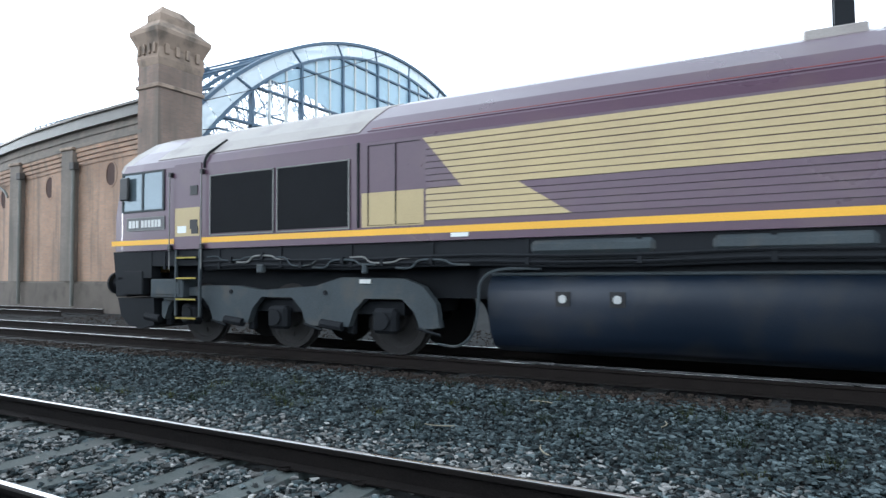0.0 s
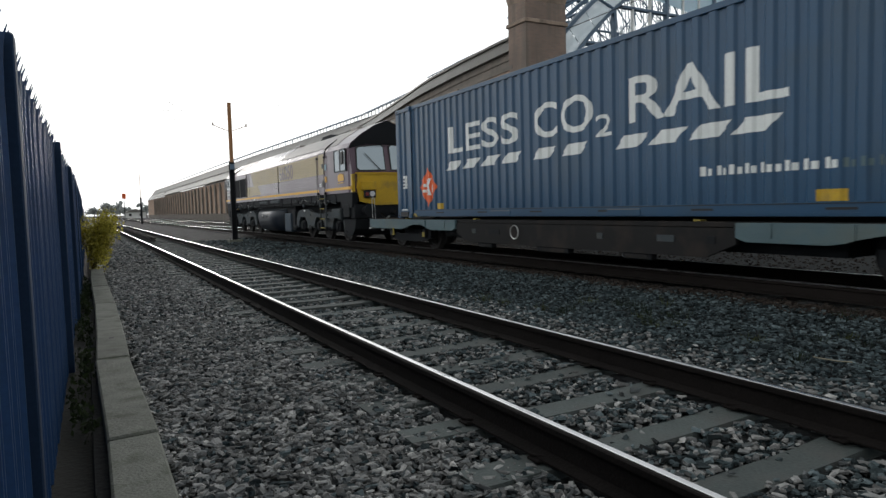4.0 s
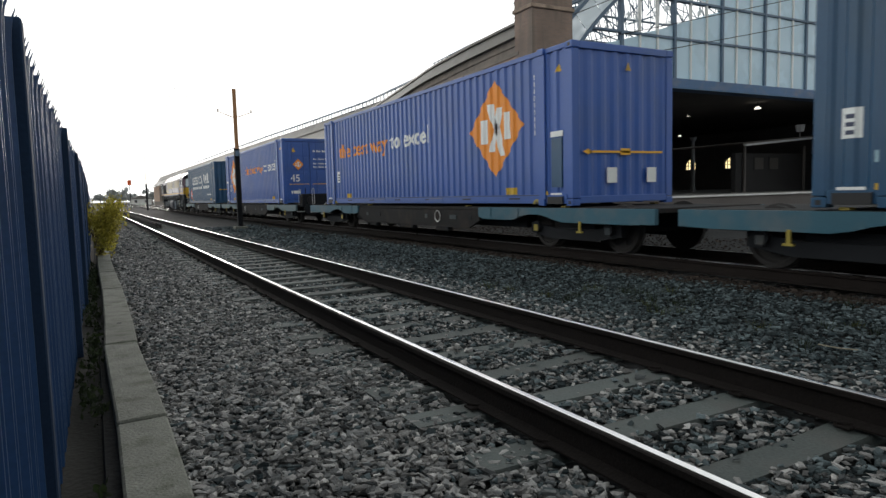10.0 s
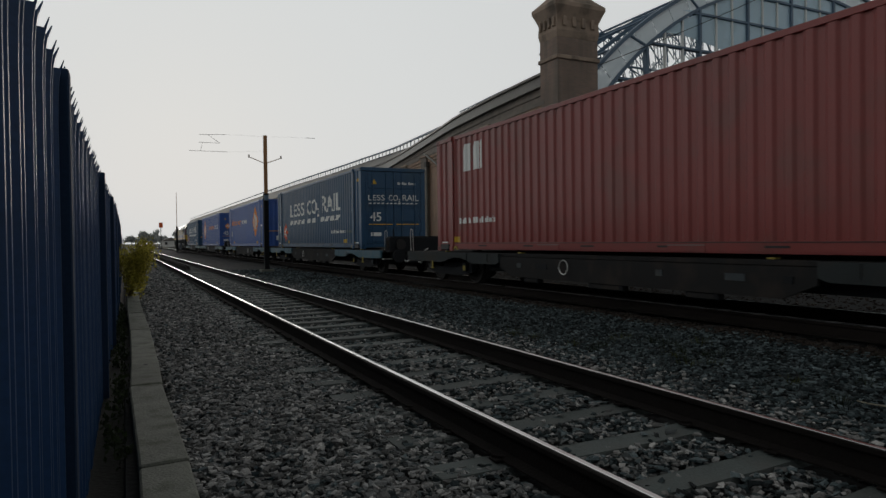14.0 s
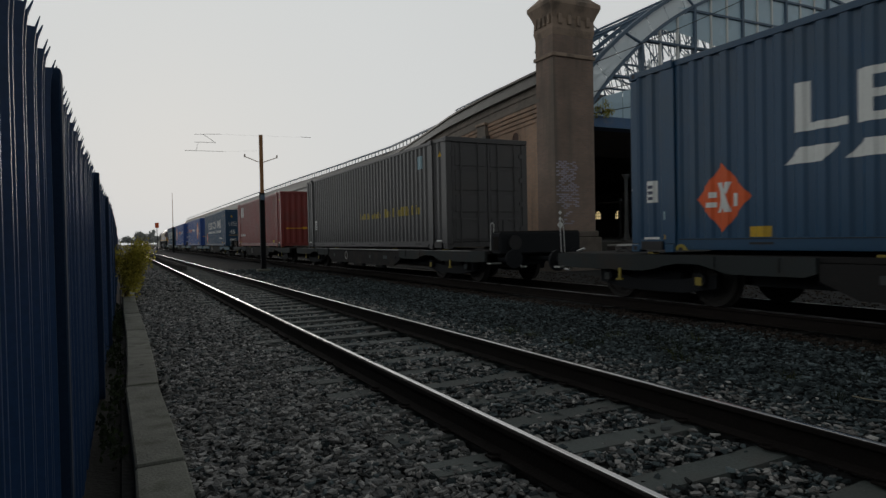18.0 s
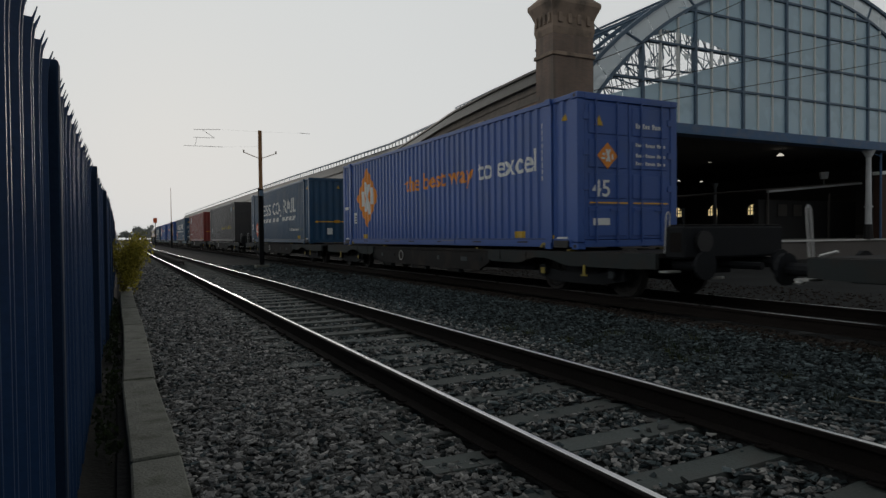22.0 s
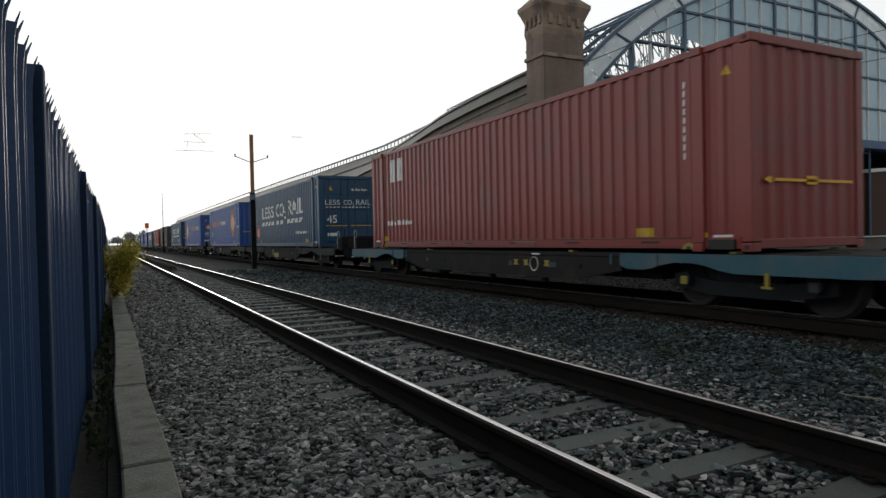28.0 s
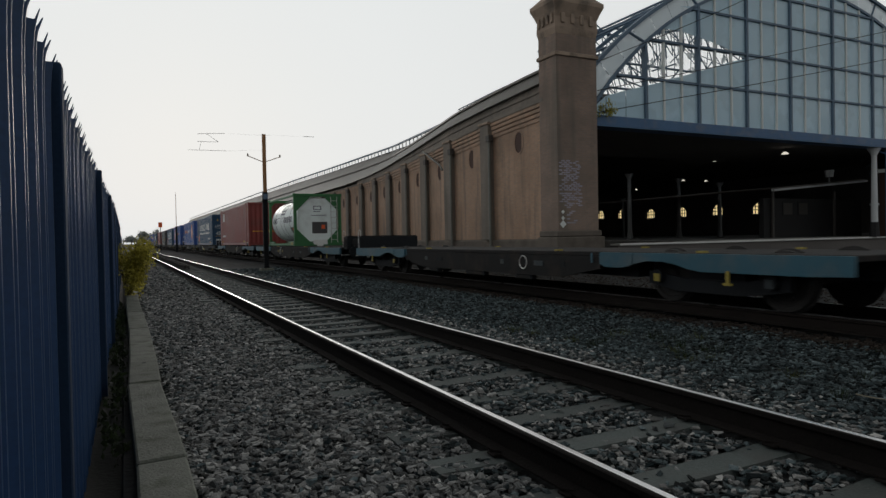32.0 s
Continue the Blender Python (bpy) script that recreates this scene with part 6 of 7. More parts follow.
    for yb in (-4.05, -17.1):
        b = part("bogie", one_box(-1.0, 1.0, yb - 2.3, yb + 2.3, 0.6, 0.8), "under", loco, "grey cast three-axle bogie")
        for s in (-1, 1):
            e = 1 if yb > -10 else -1
            side = [(-2.98, 0.46), (-2.93, 0.78), (-2.72, 1.02), (-2.4, 1.13), (-1.3, 1.15), (-0.8, 1.02), (0.3, 0.95), (0.9, 1.02), (1.6, 1.02), (2.3, 0.95), (2.75, 0.72), (2.75, 0.46)]
            for c in (2.05, 0.0, -2.05):
                side += [(c + 0.62, 0.42), (c + 0.52, 0.66), (c + 0.32, 0.84), (c - 0.32, 0.84), (c - 0.52, 0.66), (c - 0.62, 0.42)]
            part("side_frame", one_prism([(yb + e * u, v) for u, v in side], "x", s * 1.12 - 0.06, s * 1.12 + 0.06), "bogie", b)
            for c in (2.05, 0.0, -2.05):
                part("axle_box", one_box(s * 1.1 - 0.09, s * 1.1 + 0.1, yb + c - 0.2, yb + c + 0.2, 0.34, 0.7, bevel=0.05), "under", b)
                part("axle_cover", one_tube((s * 1.2, yb + c, 0.53), (s * 1.225, yb + c, 0.53), 0.12, 14), "under", b)
                part("brake_block", one_box(s * 1.02 - 0.06, s * 1.02 + 0.06, yb + c + 0.6, yb + c + 0.72, 0.3, 0.7, bevel=0.02), "under", b)
                part("brake_cylinder", one_tube((s * 1.19, yb + c + 0.72, 0.42), (s * 1.19, yb + c + 1.12, 0.46), 0.07, 9), "under", b)
                part("brake_rod", one_tube((s * 1.2, yb + c - 0.95, 0.36), (s * 1.2, yb + c - 0.6, 0.44), 0.02, 6), "under", b)
            for c in (1.0, -1.0):
                part("spring", one_tube((s * 0.98, yb + c, 0.55), (s * 0.98, yb + c, 1.0), 0.1, 10), "under", b)
                part("frame_bolt", one_tube((s * 1.18, yb + c, 0.92), (s * 1.2, yb + c, 0.92), 0.035, 8), "under", b)
            part("sand_box", one_box(s * 1.1 - 0.16, s * 1.1 + 0.16, *sorted((yb + e * 2.2, yb + e * 2.62)), 0.75, 1.1, bevel=0.02), "bogie", b)
            part("frame_lamp", one_box(*sorted((s * 1.181, s * 1.2)), yb - e * 1.75 - 0.1, yb - e * 1.75 + 0.1, 1.06, 1.12), "silver", b)
        for c in (2.05, 0.0, -2.05):
            w = part("wheelset", LOCO_WHEEL, "", b)
            ROLLING.append((w, yb + c, 0.53, 0.53))
    MOVING.append((loco, 0.0, 0.004))
    return loco


DECK_Z = 0.8


def build_wagon(paint, out, inner):
    """One half of a twin container wagon: 17.6 m long, its middle at the origin; out: the end (1 ahead, -1 behind) that has buffers; inner: where the skirts begin."""
    h = 8.8
    w = thing("container_wagon", "", "wagon", group="wagons of the freight train")
    part("deck", one_box(-1.2, 1.2, -h, h, 0.72, DECK_Z, bevel=0.01), "deck", w, "dirty steel deck")
    # sill widened to block the light that would show under the deck
    part("centre_sill", one_box(-0.85, 0.85, -4.9, 4.9, 0.36, 0.716), "under", w)
    part("end_sill", one_box(-0.4, 0.4, 4.91, h, 0.45, 0.716), "under", w)
    part("end_sill", one_box(-0.4, 0.4, -h, -4.91, 0.45, 0.716), "under", w)
    for s in (-1, 1):
        k = inner - 0.02
        mid = [(-k, 0.716), (k, 0.716), (k, 0.5), (3.2, 0.3), (-3.2, 0.3), (-k, 0.5)]
        part("solebar", one_prism(mid, "x", s * 1.22 - 0.03, s * 1.22 + 0.03), "deck", w, "rusty dark solebar")
        for e in (-1, 1):
            skirt = [(inner, 0.79), (h, 0.79), (h, 0.55), (8.2, 0.53), (6.6, 0.53), (6.35, 0.565), (6.15, 0.62), (5.9, 0.66), (5.5, 0.66), (5.25, 0.61), (5.08, 0.56), (4.9, 0.535), (inner + 0.15, 0.54), (inner, 0.59)]
            pts = [(e * u, v) for u, v in skirt]
            part("end_skirt", one_prism(pts, "x", s * 1.25 - 0.035, s * 1.25 + 0.035), paint, w, "painted end skirt over the bogie")
        for e in (-1, 1):
            hook = bmesh.new()
            box(hook, s * 1.3 - 0.012, s * 1.3 + 0.012, e * 7.09 - 0.025, e * 7.09 + 0.025, 0.38, 0.56)
            box(hook, s * 1.3 - 0.02, s * 1.3 + 0.02, e * 7.09 - 0.07, e * 7.09 + 0.07, 0.36, 0.39)
            part("tie_hook", hook, "gilt", w, "small yellow tie-down hook")
        rings = []
        for i in range(19):
            a = 2 * math.pi * i / 18
            rings.append([(s * 1.3 + 0.011 * math.sin(k * 1.2566), 0.8 + (0.135 + 0.011 * math.cos(k * 1.2566)) * math.cos(a),
                           0.56 + (0.135 + 0.011 * math.cos(k * 1.2566)) * math.sin(a)) for k in range(5)])
        ring = loft(bmesh.new(), rings, caps=False)
        part("handbrake_wheel", ring, "silver", w, "pale handbrake wheel")
        for y, k, tone in ((-3.3, 0.07, "under"), (-2.5, 0.16, "bogie"), (-1.1, 0.07, "bogie"), (2.1, 0.2, "under"), (2.9, 0.08, "bogie")):
            part("data_plate", one_box(s * 1.255 - 0.006, s * 1.255 + 0.006, y - k, y + k, 0.5, 0.6), tone, w)
        for y, k in ((-1.9, 0.3), (0.2, 0.45), (2.5, 0.25)):
            box_ = part("brake_box", one_box(s * 1.16 - 0.07, s * 1.16 + 0.07, y - k, y + k, 0.2, 0.296, bevel=0.01), "under", w, "dark brake gear box under the solebar")
            part("lid", one_box(*sorted((s * 1.231, s * 1.237)), y - k * 0.8, y + k * 0.8, 0.215, 0.28), "deck", box_)
        for y in (-5.2, -4.2, 4.2, 5.2):
            part("deck_bracket", one_box(*sorted((s * 1.286, s * 1.3)), y - 0.02, y + 0.02, 0.6, 0.78), paint, w)
    for y in (-6.5, -3.0, 3.0, 6.5):
        for s in (-1, 1):
            part("twist_lock", one_box(s * 1.12 - 0.06, s * 1.12 + 0.06, y - 0.06, y + 0.06, DECK_Z, DECK_Z + 0.03), "gilt", w)
    for e in (-1, 1):
        if e == out:
            for s in (-1, 1):
                b = part("buffer", one_tube((s * 0.86, e * h, 0.62), (s * 0.86, e * (h + 0.55), 0.62), 0.09, 10), "under", w)
                part("buffer_head", one_tube((s * 0.86, e * (h + 0.55), 0.62), (s * 0.86, e * (h + 0.61), 0.62), 0.22, 14), "under", b)
            part("coupling", one_tube((0, e * h, 0.6), (0, e * (h + 0.9), 0.6), 0.06, 8), "under", w)
            u = -1.12
            rail_ = bmesh.new()
            pts = [Vector((u - 0.04, e * (h + 0.06), 0.8)), Vector((u - 0.04, e * (h + 0.1), 1.4)), Vector((u, e * (h + 0.1), 1.45)), Vector((u + 0.04, e * (h + 0.1), 1.4)), Vector((u + 0.04, e * (h + 0.06), 0.8))]
            for p, q in zip(pts, pts[1:]):
                tube(rail_, p, q, 0.01, 6)
            part("end_handrail", rail_, "silver", w, "pale looped handrail on the wagon end")
            hose = bmesh.new()
            pts = [Vector((-0.62, e * (h + 0.04), 0.86)), Vector((-0.62, e * (h + 0.26), 0.8)), Vector((-0.62, e * (h + 0.36), 0.58)), Vector((-0.62, e * (h + 0.52), 0.42)), Vector((-0.62, e * (h + 0.7), 0.44))]
            for p, q in zip(pts, pts[1:]):
                tube(hose, p, q, 0.022, 6)
            part("brake_hose", hose, "silver", w, "pale grey brake hose")
            if e > 0 and inner > 4:
                gear = part("end_box", one_box(-1.12, 1.15, h + 0.02, h + 0.36, 0.72, 1.2, bevel=0.03), "under", w, "dark brake gear case on the wagon end")
                part("lid", one_box(-1.08, 1.11, h + 0.04, h + 0.34, 1.201, 1.225, bevel=0.008), "deck", gear)
            elif e < 0:
                gear = part("end_box", one_box(-1.12, 1.15, -h - 0.42, -h - 0.02, 0.72, 1.22, bevel=0.03), "under", w, "dark brake gear case on the wagon end")
                part("lid", one_box(-1.08, 1.11, -h - 0.4, -h - 0.04, 1.221, 1.245, bevel=0.008), "deck", gear)
                part("stanchion", one_tube((-0.9, -h - 0.2, 1.245), (-0.9, -h - 0.2, 1.5), 0.016, 6), "under", gear)
                part("rust_panel", one_box(-1.128, -1.121, -h - 0.36, -h - 0.14, 0.82, 1.12), "railside", gear)
                part("wheel_guard", one_tube((-0.75, -h - 0.43, 0.98), (-0.75, -h - 0.49, 0.98), 0.17, 14), "black", gear)
            part("step", one_box(-1.24, -0.95, *sorted((e * (h + 0.02), e * (h + 0.2))), 0.5, 0.53), "silver", w, "pale worn step")
        else:
            part("drawbar", one_box(-0.14, 0.14, *sorted((e * (h - 0.1), e * (h + 0.26))), 0.5, 0.7, bevel=0.02), "under", w)
            part("hose", one_tube((0.3, e * h, 0.7), (0.3, e * (h + 0.2), 0.45), 0.03, 6), "black", w)
        yb = e * 6.6
        bo = part("bogie", one_box(-0.95, 0.95, yb - 0.5, yb + 0.5, 0.34, 0.52), "under", w, "black two-axle bogie")
        for s in (-1, 1):
            part("side_frame", one_prism([(yb - 1.25, 0.3), (yb - 1.25, 0.5), (yb - 0.5, 0.4), (yb + 0.5, 0.4), (yb + 1.25, 0.5), (yb + 1.25, 0.3), (yb + 0.6, 0.2), (yb - 0.6, 0.2)], "x", s * 1.0 - 0.05, s * 1.0 + 0.05), "under", bo)
            for c in (-1.0, 1.0):
                cap = part("axle_cap", one_tube((s * 1.05, yb + c, 0.42), (s * 1.13, yb + c, 0.42), 0.11, 12), "under", bo)
                part("cap_cover", one_box(*sorted((s * 1.13, s * 1.14)), yb + c - 0.06, yb + c + 0.06, 0.34, 0.46), "gilt" if e * c < 0 else "bogie", cap)
        for c in (-1.0, 1.0):
            ws = part("wheelset", WAGON_WHEEL, "", bo)
            ws.location = (0, yb + c, 0.42)
    return w


CL, CW, CH = 13.716, 1.25, 2.9       # 45 ft container: length, half width, height


def folds(length, pitch=0.278):
    """The corrugated sheet's fold lines: (distance from the front, set-back)."""
    out, y = [(0.16, 0.0)], 0.2
    while y + pitch < length - 0.16:
        out += [(y, 0.0), (y + pitch * 0.14, 0.036), (y + pitch * 0.5, 0.036), (y + pitch * 0.64, 0.0)]
        y += pitch
    return out + [(length - 0.16, 0.0)]


def sheet_depth(fs, u):
    return float(np.interp(u, [a for a, b in fs], [b for a, b in fs]))


def side_sheet(length, s, h=CH):
    bm = bmesh.new()
    fs = folds(length)
    cols = [[bm.verts.new((s * (CW - 0.012 - d), -u, z)) for z in (0.2, h - 0.1)] for u, d in fs]
    for a, b in zip(cols, cols[1:]):
        bm.faces.new((a[0], b[0], b[1], a[1]))
    bmesh.ops.recalc_face_normals(bm, faces=bm.faces)
    return bm


def follow(bm, length):
    """Lays flat lettering on the folds of the side that looks to -x; (u, v) become distance from the front and height."""
    fs = folds(length)
    us = [v.co.x for v in bm.verts]
    lo, hi = min(us), max(us)
    for u, d in fs:
        if lo < u < hi:
            bmesh.ops.bisect_plane(bm, geom=bm.verts[:] + bm.edges[:] + bm.faces[:], plane_co=(u, 0, 0), plane_no=(1, 0, 0))
    for v in bm.verts:
        u, z, lift = v.co
        v.co = (-(CW - 0.012 - sheet_depth(fs, u)) - 0.005 - lift, -u, z)
    return bm


def diamond(u, v, r, k=1.25):
    return flat([[(u - r, v), (u, v - r * k), (u + r, v), (u, v + r * k)]])


def bars_logo(u, v, r):
    """The mark inside a diamond, as plain strokes."""
    if r > 0.5:
        return flat([[(u - 0.56 * r, v + 0.22 * r), (u - 0.26 * r, v + 0.22 * r), (u - 0.26 * r, v - 0.28 * r), (u - 0.56 * r, v - 0.28 * r)],
                     [(u - 0.3 * r, v + 0.52 * r), (u - 0.06 * r, v + 0.52 * r), (u + 0.1 * r, v + 0.06 * r), (u - 0.04 * r, v - 0.06 * r)],
                     [(u - 0.22 * r, v - 0.46 * r), (u - 0.02 * r, v - 0.46 * r), (u + 0.3 * r, v + 0.42 * r), (u + 0.1 * r, v + 0.42 * r)],
                     [(u + 0.02 * r, v + 0.02 * r), (u + 0.12 * r, v + 0.12 * r), (u + 0.38 * r, v - 0.56 * r), (u + 0.16 * r, v - 0.56 * r)],
                     [(u + 0.36 * r, v + 0.3 * r), (u + 0.52 * r, v + 0.3 * r), (u + 0.6 * r, v - 0.24 * r), (u + 0.36 * r, v - 0.24 * r)]])
    return flat([[(u - 0.5 * r, v + 0.2 * r), (u - 0.24 * r, v + 0.2 * r), (u - 0.24 * r, v + 0.02 * r), (u - 0.5 * r, v + 0.02 * r)],
                 [(u - 0.6 * r, v - 0.12 * r), (u - 0.24 * r, v - 0.12 * r), (u - 0.24 * r, v - 0.28 * r), (u - 0.6 * r, v - 0.28 * r)],
                 [(u - 0.2 * r, v + 0.48 * r), (u + 0.02 * r, v + 0.48 * r), (u + 0.3 * r, v - 0.45 * r), (u + 0.08 * r, v - 0.45 * r)],
                 [(u + 0.12 * r, v + 0.48 * r), (u + 0.3 * r, v + 0.48 * r), (u + 0.18 * r, v + 0.1 * r), (u + 0.08 * r, v + 0.22 * r)],
                 [(u - 0.2 * r, v - 0.45 * r), (u - 0.02 * r, v - 0.45 * r), (u + 0.05 * r, v - 0.25 * r), (u - 0.05 * r, v - 0.08 * r)],
                 [(u + 0.38 * r, v + 0.12 * r), (u + 0.54 * r, v + 0.12 * r), (u + 0.54 * r, v - 0.28 * r), (u + 0.38 * r, v - 0.28 * r)]])


def each(name, bms, lay, paint, parent):
    for b in bms:
        part(name, lay(b), paint, parent)


def letters(bms, lay, paint, parent):
    each("letter", bms, lay, paint, parent)


def word_bars(u, v, widths, h, gap=0.05):
    """Rows of plain strokes the size of the writing."""
    polys = []
    for w in widths:
        n = max(1, round(w / (0.75 * h)))
        for i in range(n):
            a = u + w * i / n
            b = a + w / n * 0.72
            t = v + h * (1.0 if i == 0 else 0.72)
            polys.append([(a, v), (b, v), (b, t), (a, t)])
        u += w + gap
    return [flat([p]) for p in polys]


def lift(bm, d):
    for v in bm.verts:
        v.co.z += d
    return bm


def build_container(kind, doors_rear, label):
    paint = {"less": "navy", "excel": "blue", "red": "red", "grey": "grey"}[kind]
    L = CL
    c = thing("shipping_container", label, "container", group="containers on the train")
    part("side_panel", side_sheet(L, -1), paint, c, "corrugated steel side")
    part("side_panel", side_sheet(L, 1), paint, c, "corrugated steel side")
    part("roof", one_box(-CW + 0.06, CW - 0.06, -L + 0.1, -0.1, CH - 0.04, CH - 0.015), paint, c)
    part("floor", one_box(-CW + 0.08, CW - 0.08, -L + 0.08, -0.08, 0.1, 0.18), "under", c)
    for s in (-1, 1):
        part("top_rail", one_box(s * (CW - 0.035) - 0.035, s * (CW - 0.035) + 0.035, -L + 0.18, -0.18, CH - 0.1, CH - 0.01, bevel=0.006), paint, c)
        part("bottom_rail", one_box(s * (CW - 0.03) - 0.025, s * (CW - 0.03) + 0.025, -L + 0.18, -0.18, 0.04, 0.21, bevel=0.008), paint, c)
        for y in (-0.09, -L + 0.09):
            part("corner_post", one_box(s * (CW - 0.09) - 0.085, s * (CW - 0.09) + 0.085, y - 0.085, y + 0.085, 0.13, CH - 0.13, bevel=0.012), paint, c)
            for z in (0.0, CH - 0.12):
                k = part("corner_casting", one_box(s * (CW - 0.088) - 0.088, s * (CW - 0.088) + 0.088, y - 0.092, y + 0.092, z, z + 0.12, bevel=0.01), paint, c)
                part("slot", one_box(-CW - 0.002, -CW + 0.01, y - 0.035, y + 0.035, z + 0.03, z + 0.09), "black", k) if s < 0 else None
        for y in (-0.8, -L + 0.8):
            part("lifting_plate", one_box(s * CW - 0.006, s * CW + 0.006, y - 0.08, y + 0.08, 0.2, 0.27), "yellow" if kind != "grey" else "grey", c)
    for s in (-1, 1):
        for u in (0.86, L - 0.86):
            q = part("stacking_post", one_box(s * CW - 0.028, s * CW - 0.002, -u - 0.1, -u + 0.1, 0.13, CH - 0.12, bevel=0.006), paint, c)
            for z in (0.0, CH - 0.12):
                part("casting", one_box(s * CW - 0.05, s * CW + 0.001, -u - 0.09, -u + 0.09, z, z + 0.12, bevel=0.008), paint, q)
        for u in (0.48, L - 0.48):
            part("pocket", one_box(s * CW - 0.03, s * CW + 0.002, -u - 0.22, -u + 0.22, 0.035, 0.17), "black", c)
    for z in (0.075, 0.19):
        part("rail_line", one_box(-CW - 0.004, -CW + 0.004, -L + 1.0, -1.0, z, z + 0.012), "black" if z > 0.1 else paint, c)
    for k in range(6):
        y = -2.4 - 1.9 * k
        part("rail_slot", one_box(-CW - 0.003, -CW + 0.008, y - 0.18, y + 0.18, 0.12, 0.15), "black", c)
    yd, yf = (-L, 0.0) if doors_rear else (0.0, -L)
    sg = -1 if doors_rear else 1
    # closed end with vertical folds
    e = bmesh.new()
    fs = [(-1.1 + 0.0775 * i, 0.03 * (((i + 1) // 2) % 2)) for i in range(29)]
    cols = [[e.verts.new((x, yf + sg * (0.03 + d), z)) for z in (0.15, CH - 0.12)] for x, d in fs]
    for a, b in zip(cols, cols[1:]):
        e.faces.new((a[0], b[0], b[1], a[1]))
    bmesh.ops.recalc_face_normals(e, faces=e.faces)
    part("end_wall", e, paint, c)
    for z in (0.04, CH - 0.13):
        lo, hi = sorted((yf, yf + sg * 0.08))
        part("end_sill", one_box(-1.08, 1.08, lo, hi, z, z + 0.13, bevel=0.01), paint, c)
        lo, hi = sorted((yd, yd - sg * 0.08))
        part("door_sill", one_box(-1.08, 1.08, lo, hi, z, z + 0.13, bevel=0.01), paint, c)
    for s in (-1, 1):
        lo, hi = sorted((yd - sg * 0.026, yd - sg * 0.08))
        d = part("door", one_box(*sorted((s * 0.01, s * 1.07)), lo, hi, 0.18, CH - 0.14, bevel=0.01), paint, c)
        for u in (0.3, 0.82):
            yy = yd + sg * 0.015
            part("lock_rod", one_tube((s * u, yy, 0.12), (s * u, yy, CH - 0.1), 0.018, 6), "silver" if kind == "red" else paint, d)
            part("lock_handle", one_box(s * u - 0.2, s * u + 0.02, *sorted((yy, yy + sg * 0.02)), 0.72, 0.75), paint, d)
        for z in (0.45, 1.1, 1.75, 2.4):
            part("hinge", one_box(*sorted((s * 0.99, s * 1.12)), *sorted((yd - sg * 0.06, yd + sg * 0.005)), z, z + 0.12), paint, d)
        for z0, z1 in ((0.24, 0.8), (0.95, 1.42), (1.52, 2.05), (2.15, 2.7)):
            part("door_swage", one_box(*sorted((s * 0.08, s * 0.98)), *sorted((yd - sg * 0.027, yd - sg * 0.006)), z0, z1, bevel=0.012), paint, d)
    # what the end that looks back along the line carries
    yr = -L - (0.006 if not doors_rear else 0.008)
    if doors_rear and kind in ("less", "excel"):
        letters(writing("45", -0.92, 0.98, -0.5, 1.3, 0.012), lambda b: on_rear(b, yr), "white", c)
        part("warning_strip", on_rear(flat([[(-0.98, 0.855), (-0.06, 0.855), (-0.06, 0.882), (-0.98, 0.882)], [(0.08, 0.855), (0.98, 0.855), (0.98, 0.882), (0.08, 0.882)]]), yr), "stripe", c)
        each("letter_stroke", word_bars(0.15, 2.3, (0.12, 0.2, 0.3), 0.1), lambda b: on_rear(b, yr), "white", c)
        for z in (1.6, 1.75, 1.95) if kind == "excel" else ():
            each("letter_stroke", word_bars(0.15, z, (0.2, 0.25, 0.22), 0.07), lambda b: on_rear(b, yr), "white", c)
        part("triangle_mark", on_rear(flat([[(-0.85, 2.3), (-0.65, 2.3), (-0.75, 2.5)]]), yr), "yellow", c)
        if kind == "excel":
            part("diamond_mark", on_rear(diamond(-0.55, 1.75, 0.25, 1.0), yr), "orange", c)
            part("diamond_sign", on_rear(bars_logo(-0.55, 1.75, 0.25), yr - 0.004), "white", c)
        else:
            letters(writing("LESS", -0.98, 1.72, -0.36, 1.92, 0.0), lambda b: on_rear(b, yr), "white", c)
            letters(writing("CO", -0.2, 1.72, 0.15, 1.92, 0.0), lambda b: on_rear(b, yr), "white", c)
            letters(writing("2", 0.17, 1.66, 0.25, 1.78, 0.0), lambda b: on_rear(b, yr), "white", c)
            each("slogan_dash", [flat([[(u, 1.6), (u + 0.1, 1.6), (u + 0.14, 1.64), (u + 0.04, 1.64)]]) for u in [-0.98 + 0.16 * i for i in range(12)]], lambda b: on_rear(b, yr), "white", c)
            letters(writing("RAIL", 0.34, 1.72, 0.96, 1.94, 0.0), lambda b: on_rear(b, yr), "white", c)
        part("label_plate", on_rear(flat([[(-0.9, 0.45), (-0.5, 0.45), (-0.5, 0.58), (-0.9, 0.58)]]), yr), "white", c)
    if not doors_rear:
        part("warning_strip", on_rear(flat([[(-0.86, 0.945), (0.95, 0.945), (0.95, 0.985), (-0.86, 0.985)], [(-0.12, 0.91), (0.12, 0.91), (0.12, 1.03), (-0.12, 1.03)], [(-1.02, 0.965), (-0.9, 0.915), (-0.78, 0.965), (-0.9, 1.015)]]), yr), "stripe", c)
        if kind in ("less", "excel"):
            for u in (-0.45, 0.55):
                part("label_plate", on_rear(flat([[(u, 0.4), (u + 0.24, 0.4), (u + 0.24, 0.68), (u, 0.68)]]), yr), "white", c)
            part("triangle_mark", on_rear(flat([[(0.0, 2.45), (0.14, 2.45), (0.07, 2.6)]]), yr), "yellow", c)
